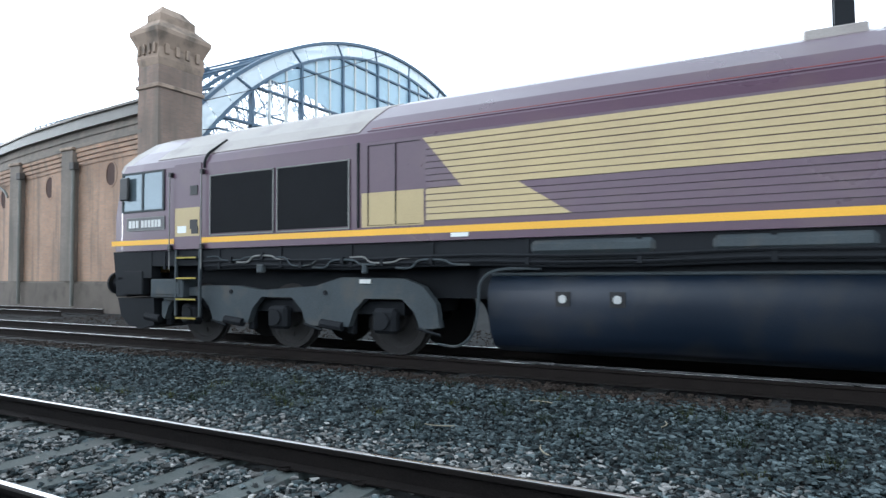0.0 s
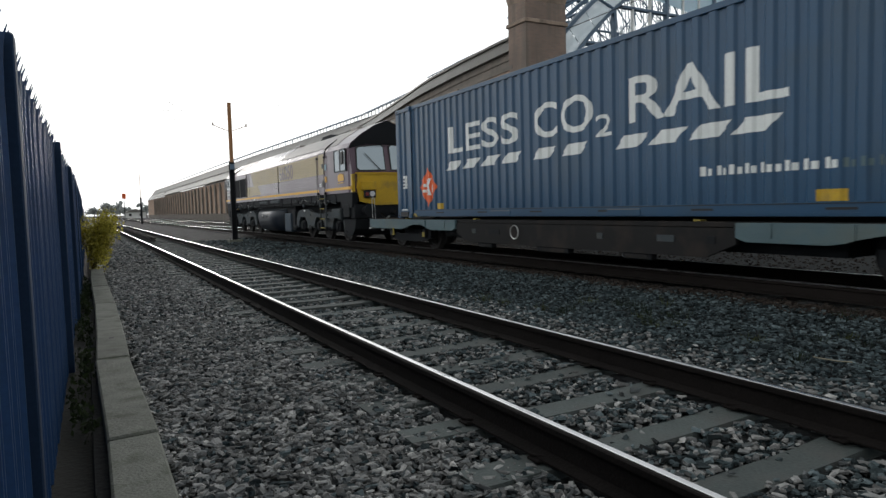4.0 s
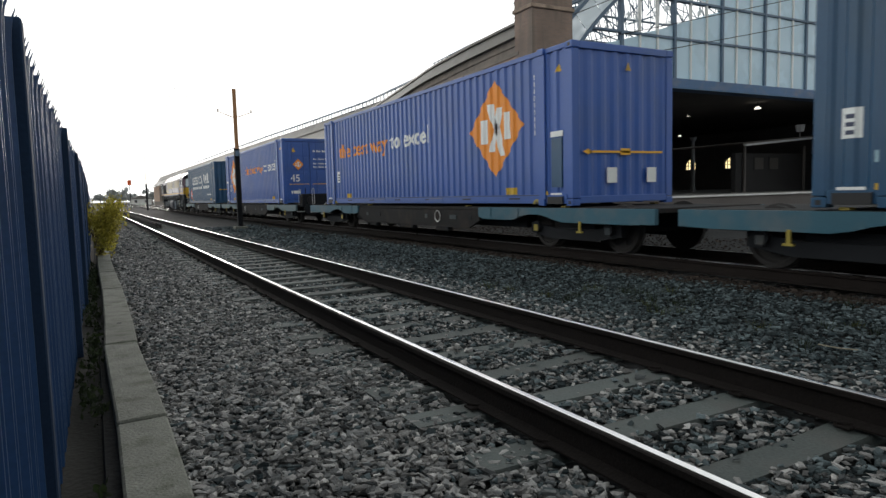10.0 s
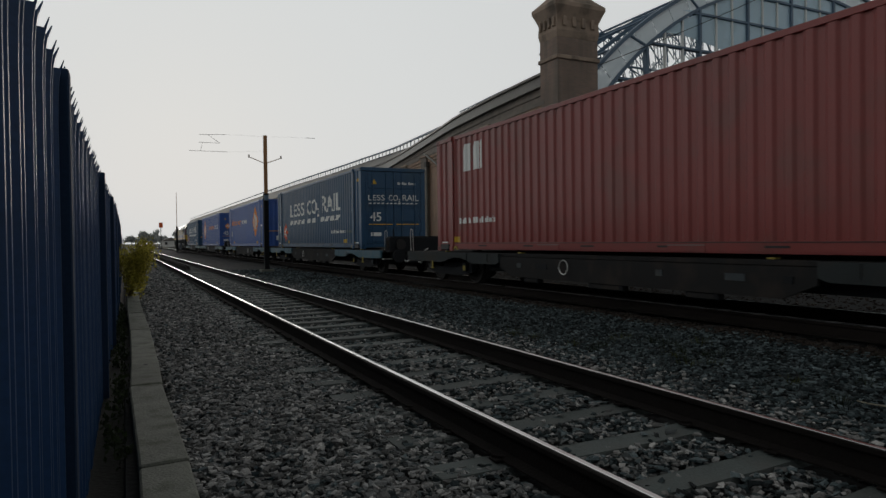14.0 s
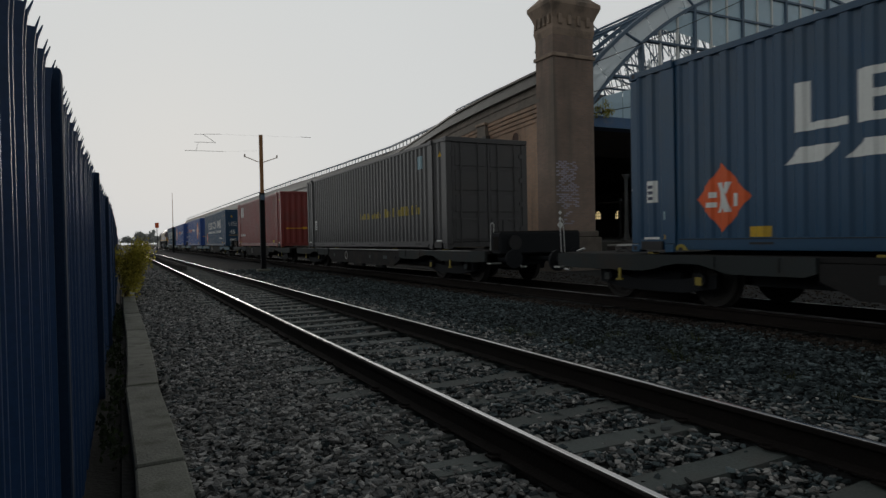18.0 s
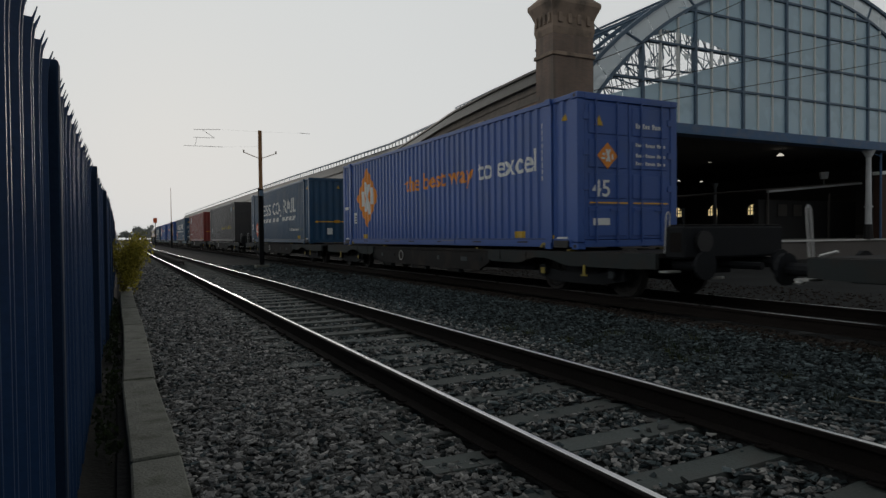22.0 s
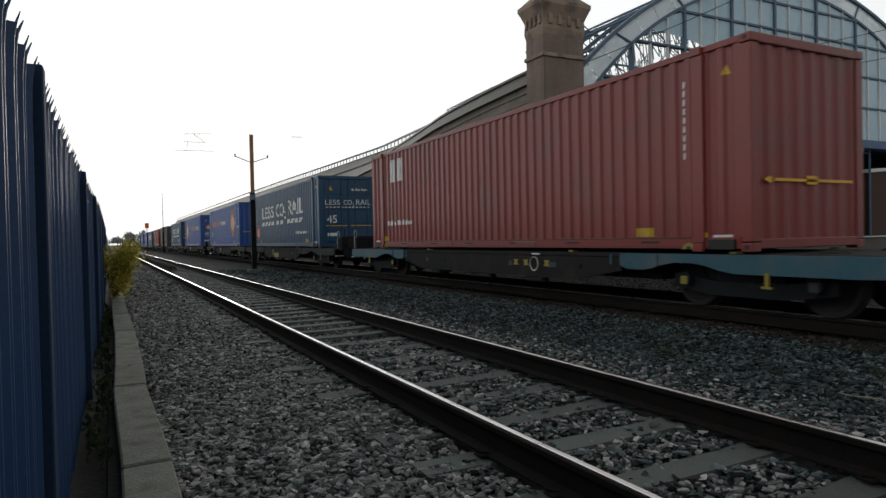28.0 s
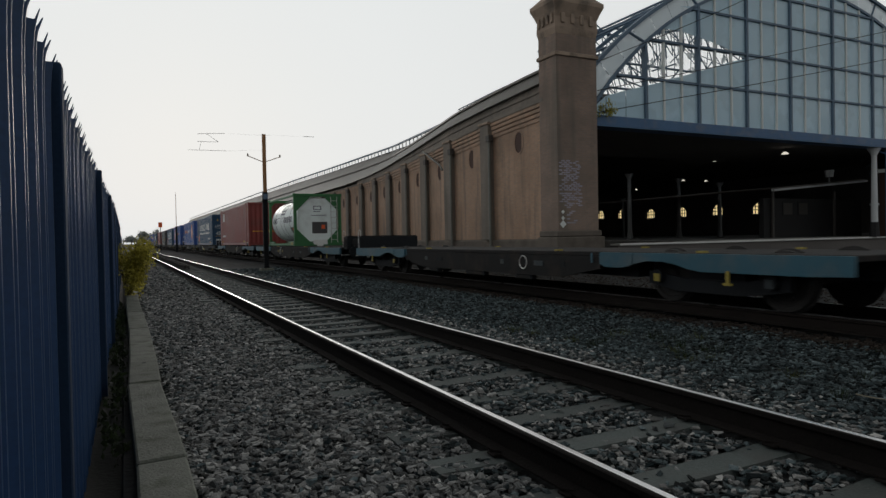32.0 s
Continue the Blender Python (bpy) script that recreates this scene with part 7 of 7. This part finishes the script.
    # the side that looks across the tracks
    if kind == "less":
        letters(writing("LESS", 2.88, 1.5, 5.65, 2.12, 0.012), lambda b: follow(b, L), "white", c)
        letters(writing("CO", 6.17, 1.5, 7.78, 2.14, 0.012), lambda b: follow(b, L), "white", c)
        letters(writing("2", 7.86, 1.36, 8.25, 1.72, 0.012), lambda b: follow(b, L), "white", c)
        letters(writing("RAIL", 8.6, 1.5, 11.26, 2.2, 0.012), lambda b: follow(b, L), "white", c)
        dash = []
        for u in (2.72, 3.5, 4.28, 5.05, 6.1, 6.95, 8.3, 9.02, 9.75, 10.45):
            dash.append([(u, 1.12), (u + 0.5, 1.12), (u + 0.72, 1.32), (u + 0.22, 1.32)])
        each("slogan_dash", [flat([d]) for d in dash], lambda b: follow(b, L), "white", c)
        each("letter_stroke", word_bars(9.95, 0.6, (0.24, 0.16, 0.2, 0.16, 0.3, 0.18, 0.22, 0.18), 0.13, 0.04), lambda b: follow(b, L), "white", c)
        each("letter_stroke", word_bars(11.9, 0.6, (0.16, 0.14, 0.3), 0.11, 0.04), lambda b: follow(b, L), "skirt_grey", c)
        part("sticker", follow(flat([[(0.7, 0.5), (0.82, 0.5), (0.82, 0.63), (0.7, 0.63)]]), L), "pale_blue", c)
        part("diamond_mark", follow(diamond(1.78, 0.77, 0.45, 1.08), L), "orangered", c)
        part("diamond_sign", follow(lift(bars_logo(1.78, 0.77, 0.45), 0.004), L), "white", c)
    if kind == "excel":
        u0 = 5.75 if doors_rear else 1.5
        letters(writing("the best way", u0, 1.42, u0 + 4.05, 2.0, 0.016), lambda b: follow(b, L), "orange", c)
        letters(writing("to excel", u0 + 4.25, 1.56, u0 + 6.65, 2.02, 0.016), lambda b: follow(b, L), "white", c)
        ud = 2.5 if doors_rear else 11.2
        part("diamond_mark", follow(diamond(ud, 1.6, 1.02, 1.0), L), "orange", c, "large orange diamond")
        part("diamond_sign", follow(lift(bars_logo(ud, 1.6, 1.02), 0.004), L), "white", c)
    if kind == "red":
        for u0, u1, v0 in ((1.5, 1.85, 1.96), (1.93, 2.22, 1.96), (2.3, 2.4, 1.96)):
            part("owner_mark", follow(flat([[(u0, v0), (u1, v0), (u1, 2.62), (u0 + 0.06, 2.62), (u0, 2.5)]]), L), "white", c, "white owner's mark")
        each("letter_stroke", word_bars(1.25, 0.68, (0.22, 0.14, 0.2, 0.14, 0.26, 0.2, 0.22, 0.16), 0.14, 0.03), lambda b: follow(b, L), "white", c)
    if kind == "grey":
        each("letter_stroke", word_bars(7.0, 0.97, (0.34, 0.26, 0.3, 0.26, 0.28, 0.24), 0.2, 0.06), lambda b: follow(b, L), "gilt", c)
        each("letter_stroke", word_bars(9.35, 0.97, (0.55, 0.28, 0.32, 0.26, 0.32, 0.28, 0.32), 0.27, 0.06), lambda b: follow(b, L), "gilt", c)
        part("label_plate", follow(flat([[(11.9, 2.22), (12.2, 2.22), (12.2, 2.58), (11.9, 2.58)]]), L), "pale_blue", c)
    each("serial_stroke", [] if kind == "grey" else [flat([[(12.55, z), (12.62, z), (12.62, z + 0.09), (12.55, z + 0.09)]]) for z in [1.35 + 0.13 * i for i in range(9)]], lambda b: follow(b, L), "white", c)
    if kind != "red":
        pu, pv = (0.33, 0.8) if kind == "less" else (1.27, 0.78)
        each("plate_bar", [flat([[(pu + 0.05, pv + k), (pu + 0.15, pv + k), (pu + 0.15, pv + k + 0.05), (pu + 0.05, pv + k + 0.05)]]) for k in (0.02, 0.11, 0.2)],
             lambda b: follow(lift(b, 0.004), L), "ink", c)
        part("code_plate", follow(flat([[(0.32 + 0.0, 0.78), (0.55, 0.78), (0.55, 1.12), (0.32, 1.12)]] if kind == "less" else [[(1.25, 0.75), (1.5, 0.75), (1.5, 1.12), (1.25, 1.12)]]), L), "white", c)
    if kind != "grey":
        part("caution_plate", follow(flat([[(11.6, 0.22), (11.95, 0.22), (11.95, 0.36), (11.6, 0.36)]]), L), "yellow", c)
        u = {"less": 2.2, "excel": 2.15, "red": 0.95}[kind]
        part("caution_plate", follow(flat([[(u, 0.22), (u + 0.32, 0.22), (u + 0.32, 0.36), (u, 0.36)]]), L), "yellow", c)
        if not doors_rear or kind == "excel":        # document panel with a white strip at the corner
            u0 = 13.12 if not doors_rear else 0.26
            part("dark_panel", one_box(-CW - 0.004, -CW + 0.02, -u0 - 0.3, -u0, 0.34, 1.24), "navy", c, "dark panel beside the corner post") if kind == "excel" and not doors_rear else None
            part("white_strip", one_box(-CW - 0.006, -CW + 0.02, -u0 - 0.33, -u0 + 0.02, 1.26, 1.36), "white", c) if kind == "excel" else None
    for u in (0.3, L - 0.62):
        part("pocket_label", one_box(-CW - 0.006, -CW - 0.002, -u - 0.32, -u, 0.2, 0.235), "white", c)
    for u in (1.05, L - 1.05):
        eye = part("lift_eye", one_prism([(-u - 0.13, 0.03), (-u + 0.13, 0.03), (-u + 0.09, 0.09), (-u + 0.03, 0.125), (-u - 0.03, 0.125), (-u - 0.09, 0.09)], "x", -CW - 0.012, -CW + 0.002), "gilt" if kind != "grey" else "under", c)
        part("eye_hole", one_prism([(-u - 0.05, 0.032), (-u + 0.05, 0.032), (-u + 0.03, 0.075), (-u - 0.03, 0.075)], "x", -CW - 0.016, -CW - 0.0125), "black", eye)
    for u in (5.0, 8.5):
        q = part("fork_pocket", one_box(-CW - 0.008, -CW - 0.001, -u - 0.36, -u + 0.36, 0.06, 0.15), paint, c)
        part("pocket_edge", one_box(-CW - 0.012, -CW - 0.002, -u - 0.36, -u + 0.36, 0.152, 0.165), "platform", q)
    part("triangle_mark", follow(flat([[(13.24, 2.42), (13.38, 2.42), (13.31, 2.56)]]), L), "yellow", c)
    return c


def build_tank():
    L = 6.1
    c = thing("tank_container", "white food tank in a green steel frame", "tank container")
    body = bmesh.new()
    n, r, zc = 32, 1.1, 1.32
    prof = [(0.03, 0.02), (0.03, 0.35), (0.06, 0.7), (0.14, 0.95), (0.26, 1.07), (0.42, 1.1), (L - 0.9, 1.1), (L - 0.68, 1.07), (L - 0.5, 0.95), (L - 0.38, 0.7), (L - 0.32, 0.35), (L - 0.36, 0.02)]
    loft(body, [[(q * math.cos(2 * math.pi * i / n), -y, zc + q * math.sin(2 * math.pi * i / n)) for i in range(n)] for y, q in prof])
    t = part("tank_shell", body, "tankwhite", c, "white insulated tank", smooth=True)
    for y in (1.3, 2.62, 3.32, 4.6):
        band = bmesh.new()
        loft(band, [[(q * math.cos(2 * math.pi * i / n), -y - d, zc + q * math.sin(2 * math.pi * i / n)) for i in range(n)] for d, q in ((0, 1.095), (0, 1.106), (0.025, 1.106), (0.025, 1.095))], caps=False)
        part("band", band, "grey", t)
    for y in (0.08, L - 0.08):
        g = 0.2 if y < 1 else 0.72
        fr = bmesh.new()
        for s in (-1, 1):
            box(fr, s * 1.14 - 0.07, s * 1.14 + 0.07, -y - 0.075, -y + 0.075, 0.0, 2.6, bevel=0.01)
        for z in (0.0, 2.46):
            box(fr, -1.07, 1.07, -y - 0.06, -y + 0.06, z, z + 0.14, bevel=0.01)
        f = part("end_frame", fr, "green", c, "green end frame")
        for s in (-1, 1):
            for z0, z1 in ((0.14, 0.14 + g), (2.46, 2.46 - g)):
                br = bmesh.new()
                prism(br, [(s * 1.07, z0), (s * (1.07 - g), z0), (s * 1.07, z1)], "y", -y - 0.03, -y + 0.03)
                part("gusset", br, "green", f)
            for z in (0.0, 2.48):
                part("corner_casting", one_box(s * 1.15 - 0.085, s * 1.15 + 0.085, -y - 0.085, -y + 0.085, z, z + 0.13, bevel=0.01), "green", f)
    for s in (-1, 1):
        for z in (0.08, 2.52):
            part("side_rail", one_box(s * 1.16 - 0.045, s * 1.16 + 0.045, -L + 0.16, -0.16, z - 0.05, z + 0.05, bevel=0.008), "green", c)
    for s in (-1, 1):
        for u in (0.16, L - 1.36):
            part("rail_haunch", one_box(s * 1.165 - 0.03, s * 1.165 + 0.03, -u - 1.2, -u, 0.135, 0.24, bevel=0.008), "green", c)
    part("yellow_patch", one_box(-1.214, -1.206, -L + 0.3, -L + 0.75, 0.06, 0.2), "gilt", c)
    panel = bmesh.new()
    prism(panel, [(-0.98, 0.75), (-0.5, 0.22), (0.5, 0.22), (0.98, 0.75), (0.98, 1.85), (0.5, 2.38), (-0.5, 2.38), (-0.98, 1.85)], "y", -L + 0.12, -L + 0.14)
    e = part("end_panel", panel, "tankwhite", c, "white eight-sided end plate")
    yr = -L + 0.115
    each("letter_stroke", word_bars(-0.3, 1.5, (0.1, 0.1, 0.1, 0.12, 0.12, 0.12), 0.06, 0.02), lambda b: on_rear(b, yr), "ink", e)
    part("frame_mark", on_rear(flat([[(-0.2, 1.7), (0.16, 1.7), (0.16, 1.73), (-0.2, 1.73)], [(-0.2, 1.8), (0.2, 1.8), (0.2, 1.83), (-0.2, 1.83)], [(-0.2, 1.83), (-0.16, 1.83), (-0.16, 2.0), (-0.2, 2.0)], [(0.16, 1.83), (0.2, 1.83), (0.2, 2.0), (0.16, 2.0)], [(-0.2, 1.97), (0.2, 1.97), (0.2, 2.0), (-0.2, 2.0)]]), yr), "ink", e)
    part("grey_plate", on_rear(flat([[(-0.28, 0.62), (0.5, 0.62), (0.5, 1.2), (-0.28, 1.2)]]), yr), "grey", e)
    part("red_plate", on_rear(flat([[(0.2, 0.85), (0.38, 0.85), (0.38, 1.05), (0.2, 1.05)]]), yr - 0.004), "orangered", e)
    part("valve_box", one_prism([(-0.25, 0.3), (0.45, 0.3), (0.45, 0.06), (0.25, 0.06), (0.2, -0.02), (-0.05, -0.02), (-0.1, 0.06), (-0.25, 0.06)], "y", -L - 0.03, -L + 0.1), "white", c, "white outlet valve box")
    for z in range(8):
        part("ladder_rung", one_tube((0.68, -L + 0.04, 0.3 + 0.28 * z), (1.0, -L + 0.04, 0.3 + 0.28 * z), 0.014, 6), "silver", c)
    lad = bmesh.new()
    for x in (0.68, 1.0):
        tube(lad, (x, -L + 0.04, 0.15), (x, -L + 0.04, 2.5), 0.018, 6)
    part("ladder", lad, "silver", c)
    part("walkway", one_box(-0.3, 0.3, -L + 0.3, -0.3, 2.46, 2.5), "silver", c)

    def wrap(bm, extra=0.012):
        # lays (u, height above the middle) round the -x flank of the tank
        us = [v.co.x for v in bm.verts]
        for h in [-0.8 + 0.08 * i for i in range(26)]:
            bmesh.ops.bisect_plane(bm, geom=bm.verts[:] + bm.edges[:] + bm.faces[:], plane_co=(0, h, 0), plane_no=(0, 1, 0))
        for v in bm.verts:
            a = v.co.y / 1.1
            v.co = (-(1.1 + extra) * math.cos(a), -v.co.x, zc + (1.1 + extra) * math.sin(a))
        return bm
    slant = 0.06

    def block(u, w, v=-0.1, h=0.3):
        return [(u, v), (u + w, v), (u + w + slant, v + h), (u + slant, v + h)]
    for u in (0.76, 1.1, 1.44):                          # heavy strokes, then four light rings, then heavy strokes
        each("letter_stroke", [flat([block(u, 0.09)]), flat([block(u + 0.15, 0.09)])], lambda b: wrap(b), "ink", t)
    for u in (1.86, 2.2, 2.58, 2.96):
        ring = [[(u, -0.1), (u + 0.02, -0.1), (u + 0.02 + slant, 0.2), (u + slant, 0.2)], [(u + 0.24, -0.1), (u + 0.26, -0.1), (u + 0.26 + slant, 0.2), (u + 0.24 + slant, 0.2)],
                [(u + slant, 0.18), (u + 0.26 + slant, 0.18), (u + 0.26 + slant, 0.2), (u + slant, 0.2)]]
        each("letter_stroke", [flat(ring)], lambda b: wrap(b), "ink", t)
    for u in (3.4, 3.74, 4.1, 4.5, 4.86):
        each("letter_stroke", [flat([block(u, 0.09)]), flat([block(u + 0.15, 0.1)])], lambda b: wrap(b), "ink", t)
    each("letter_stroke", word_bars(0.22, -0.46, (0.2, 0.14, 0.2), 0.06, 0.04), lambda b: wrap(b), "ink", t)
    for v in (0.98, 0.9, 0.82):
        each("letter_stroke", word_bars(4.3, v, (0.25, 0.3, 0.2), 0.035, 0.04), lambda b: wrap(b), "bogie", t)
    mark = [[(0.08, 0.34), (1.02, 0.34), (1.04, 0.43), (0.1, 0.43)], [(0.03, 0.52), (0.9, 0.52), (0.92, 0.6), (0.05, 0.6)], [(-0.04, 0.5), (0.03, 0.5), (0.15, 0.95), (0.08, 0.95)],
            [(0.9, 0.52), (0.98, 0.52), (1.1, 0.97), (1.02, 0.97)], [(0.12, 0.9), (1.04, 0.9), (1.07, 0.97), (0.14, 0.97)]]
    part("frame_mark", wrap(flat([[(u + 2.42, v) for u, v in p] for p in mark])), "ink", t)
    part("dark_plate", wrap(flat([[(4.6, -0.78), (5.3, -0.78), (5.3, -0.36), (4.6, -0.36)]])), "grey", t)
    part("red_plate", wrap(flat([[(5.0, -0.56), (5.2, -0.56), (5.2, -0.4), (5.0, -0.4)]]), 0.018), "orangered", t)
    each("caution_plate", [flat([[(4.5, 0.62), (4.7, 0.62), (4.7, 0.82), (4.5, 0.82)]]), flat([[(4.76, 0.62), (4.96, 0.62), (4.96, 0.82), (4.76, 0.82)]]),
                           flat([[(5.02, 0.62), (5.24, 0.62), (5.13, 0.84)]])], lambda b: wrap(b), "gilt", t)
    return c


loco = build_loco()
NAVY = "dark blue corrugated container with white slogan on a low wagon"
BLUE = "bright blue corrugated container with orange diamond and slogan"
LOADS = [("less", False, -24.21, NAVY), ("excel", True, -42.4, BLUE), ("excel", False, -62.06, BLUE), ("less", True, -80.1, NAVY),
         ("red", False, -99.98, "rust-red corrugated container with a white mark"), ("grey", True, -119.03, "grime-grey corrugated container with faded gilt lettering"),
         ("less", False, -139.42, NAVY), ("excel", True, -157.93, BLUE), ("excel", False, -178.01, BLUE), ("less", True, -196.03, NAVY),
         ("red", False, -215.7, "rust-red corrugated container with a white mark")]
MASTERS = {}
for kind, rear, off, label in LOADS:
    if (kind, rear) in MASTERS:
        c = copy_thing(MASTERS[kind, rear], pose(0, 0, 0))
    else:
        c = MASTERS[kind, rear] = build_container(kind, rear, label)
    MOVING.append((c, off, DECK_Z + 0.034))
MOVING.append((build_tank(), -236.08, DECK_Z + 0.034))
DECKS = [off - CL / 2 for _, _, off, _ in LOADS] + [-241.0, -260.6, -278.7]
WHEEL_AT = {1: 1.35, 2: -1.8, 3: 1.28, 8: 1.04, 10: -2.0, 11: 1.72, 12: -2.0}      # where the handbrake sits on each wagon
TONE = {"skirt_grey": "grey", "skirt_blue": "blue", "skirt_dark": "grimy dark"}
DECK_MASTERS = {}
for i, mid in enumerate(DECKS):
    paint = "skirt_blue" if i in (2, 3, 10, 11, 12, 13) else "skirt_dark" if 4 <= i <= 9 else "skirt_grey"
    key = (paint, -1 if i % 2 else 1, 4.4 if i >= 10 else 3.7)
    if key in DECK_MASTERS:
        w = copy_thing(DECK_MASTERS[key], pose(0, 0, 0))
    else:
        w = DECK_MASTERS[key] = build_wagon(*key)
    load = "carrying a tank container" if i == 11 else "running empty" if i > 11 else "carrying a long container"
    w["label"] = "low container wagon with " + TONE[paint] + " end skirts " + load
    MOVING.append((w, mid, 0.004))
for i, (w, mid, z) in enumerate(MOVING[-len(DECKS):]):
    if i == 5:
        # the highlight on the deck edge, drawn as a pale strip
        part("deck_lip", one_box(-1.222, -1.2, -8.0, 8.0, 0.775, 0.797), "platform_edge", w, "pale strip standing for the sky-lit deck edge")
    if i == 9:
        part("hazard_panel", one_box(-1.27, -1.256, 0.18, 1.16, 0.33, 0.54), "gilt", w, "grimy yellow panel on the solebar")
    at = WHEEL_AT.get(i, 1.3)
    for o in w.children:
        if o.name.startswith("handbrake_wheel"):
            o.location.y = at - 0.8
    if i in (10, 11):
        for d in (0.7, 0.34, -0.36):
            mark = [(at + d - 0.095, 0.63), (at + d + 0.095, 0.63), (at + d + 0.04, 0.575), (at + d + 0.095, 0.52), (at + d - 0.095, 0.52), (at + d - 0.04, 0.575)]
            part("jacking_mark", one_prism(mark, "x", -1.262, -1.252), "gilt", w, "yellow waisted mark")
        part("brake_plate", one_box(-1.262, -1.252, at - 0.13, at + 0.13, 0.735, 0.765), "white", w)
for m, off, z in MOVING:
    if m.name.startswith("container_wagon"):
        for b in m.children:
            if b.name.startswith("bogie"):
                for ws in b.children:
                    if ws.name.startswith("wheelset"):
                        ROLLING.append((ws, ws.location.y, 0.42, 0.42))

build_stones()
build_sleepers()


def motions():
    for m, off, z in MOVING:
        walk(m, [(float(t), pose(TRAIN_X, run(t) + off, z)) for t in range(33)])
    steps = [i / 15 for i in range(481)]
    turns = [run(t) for t in steps]
    for w, y, z, r in ROLLING:
        walk(w, [(t, pose(0, y, z, -math.degrees(s / r))) for t, s in zip(steps, turns)])


motions()
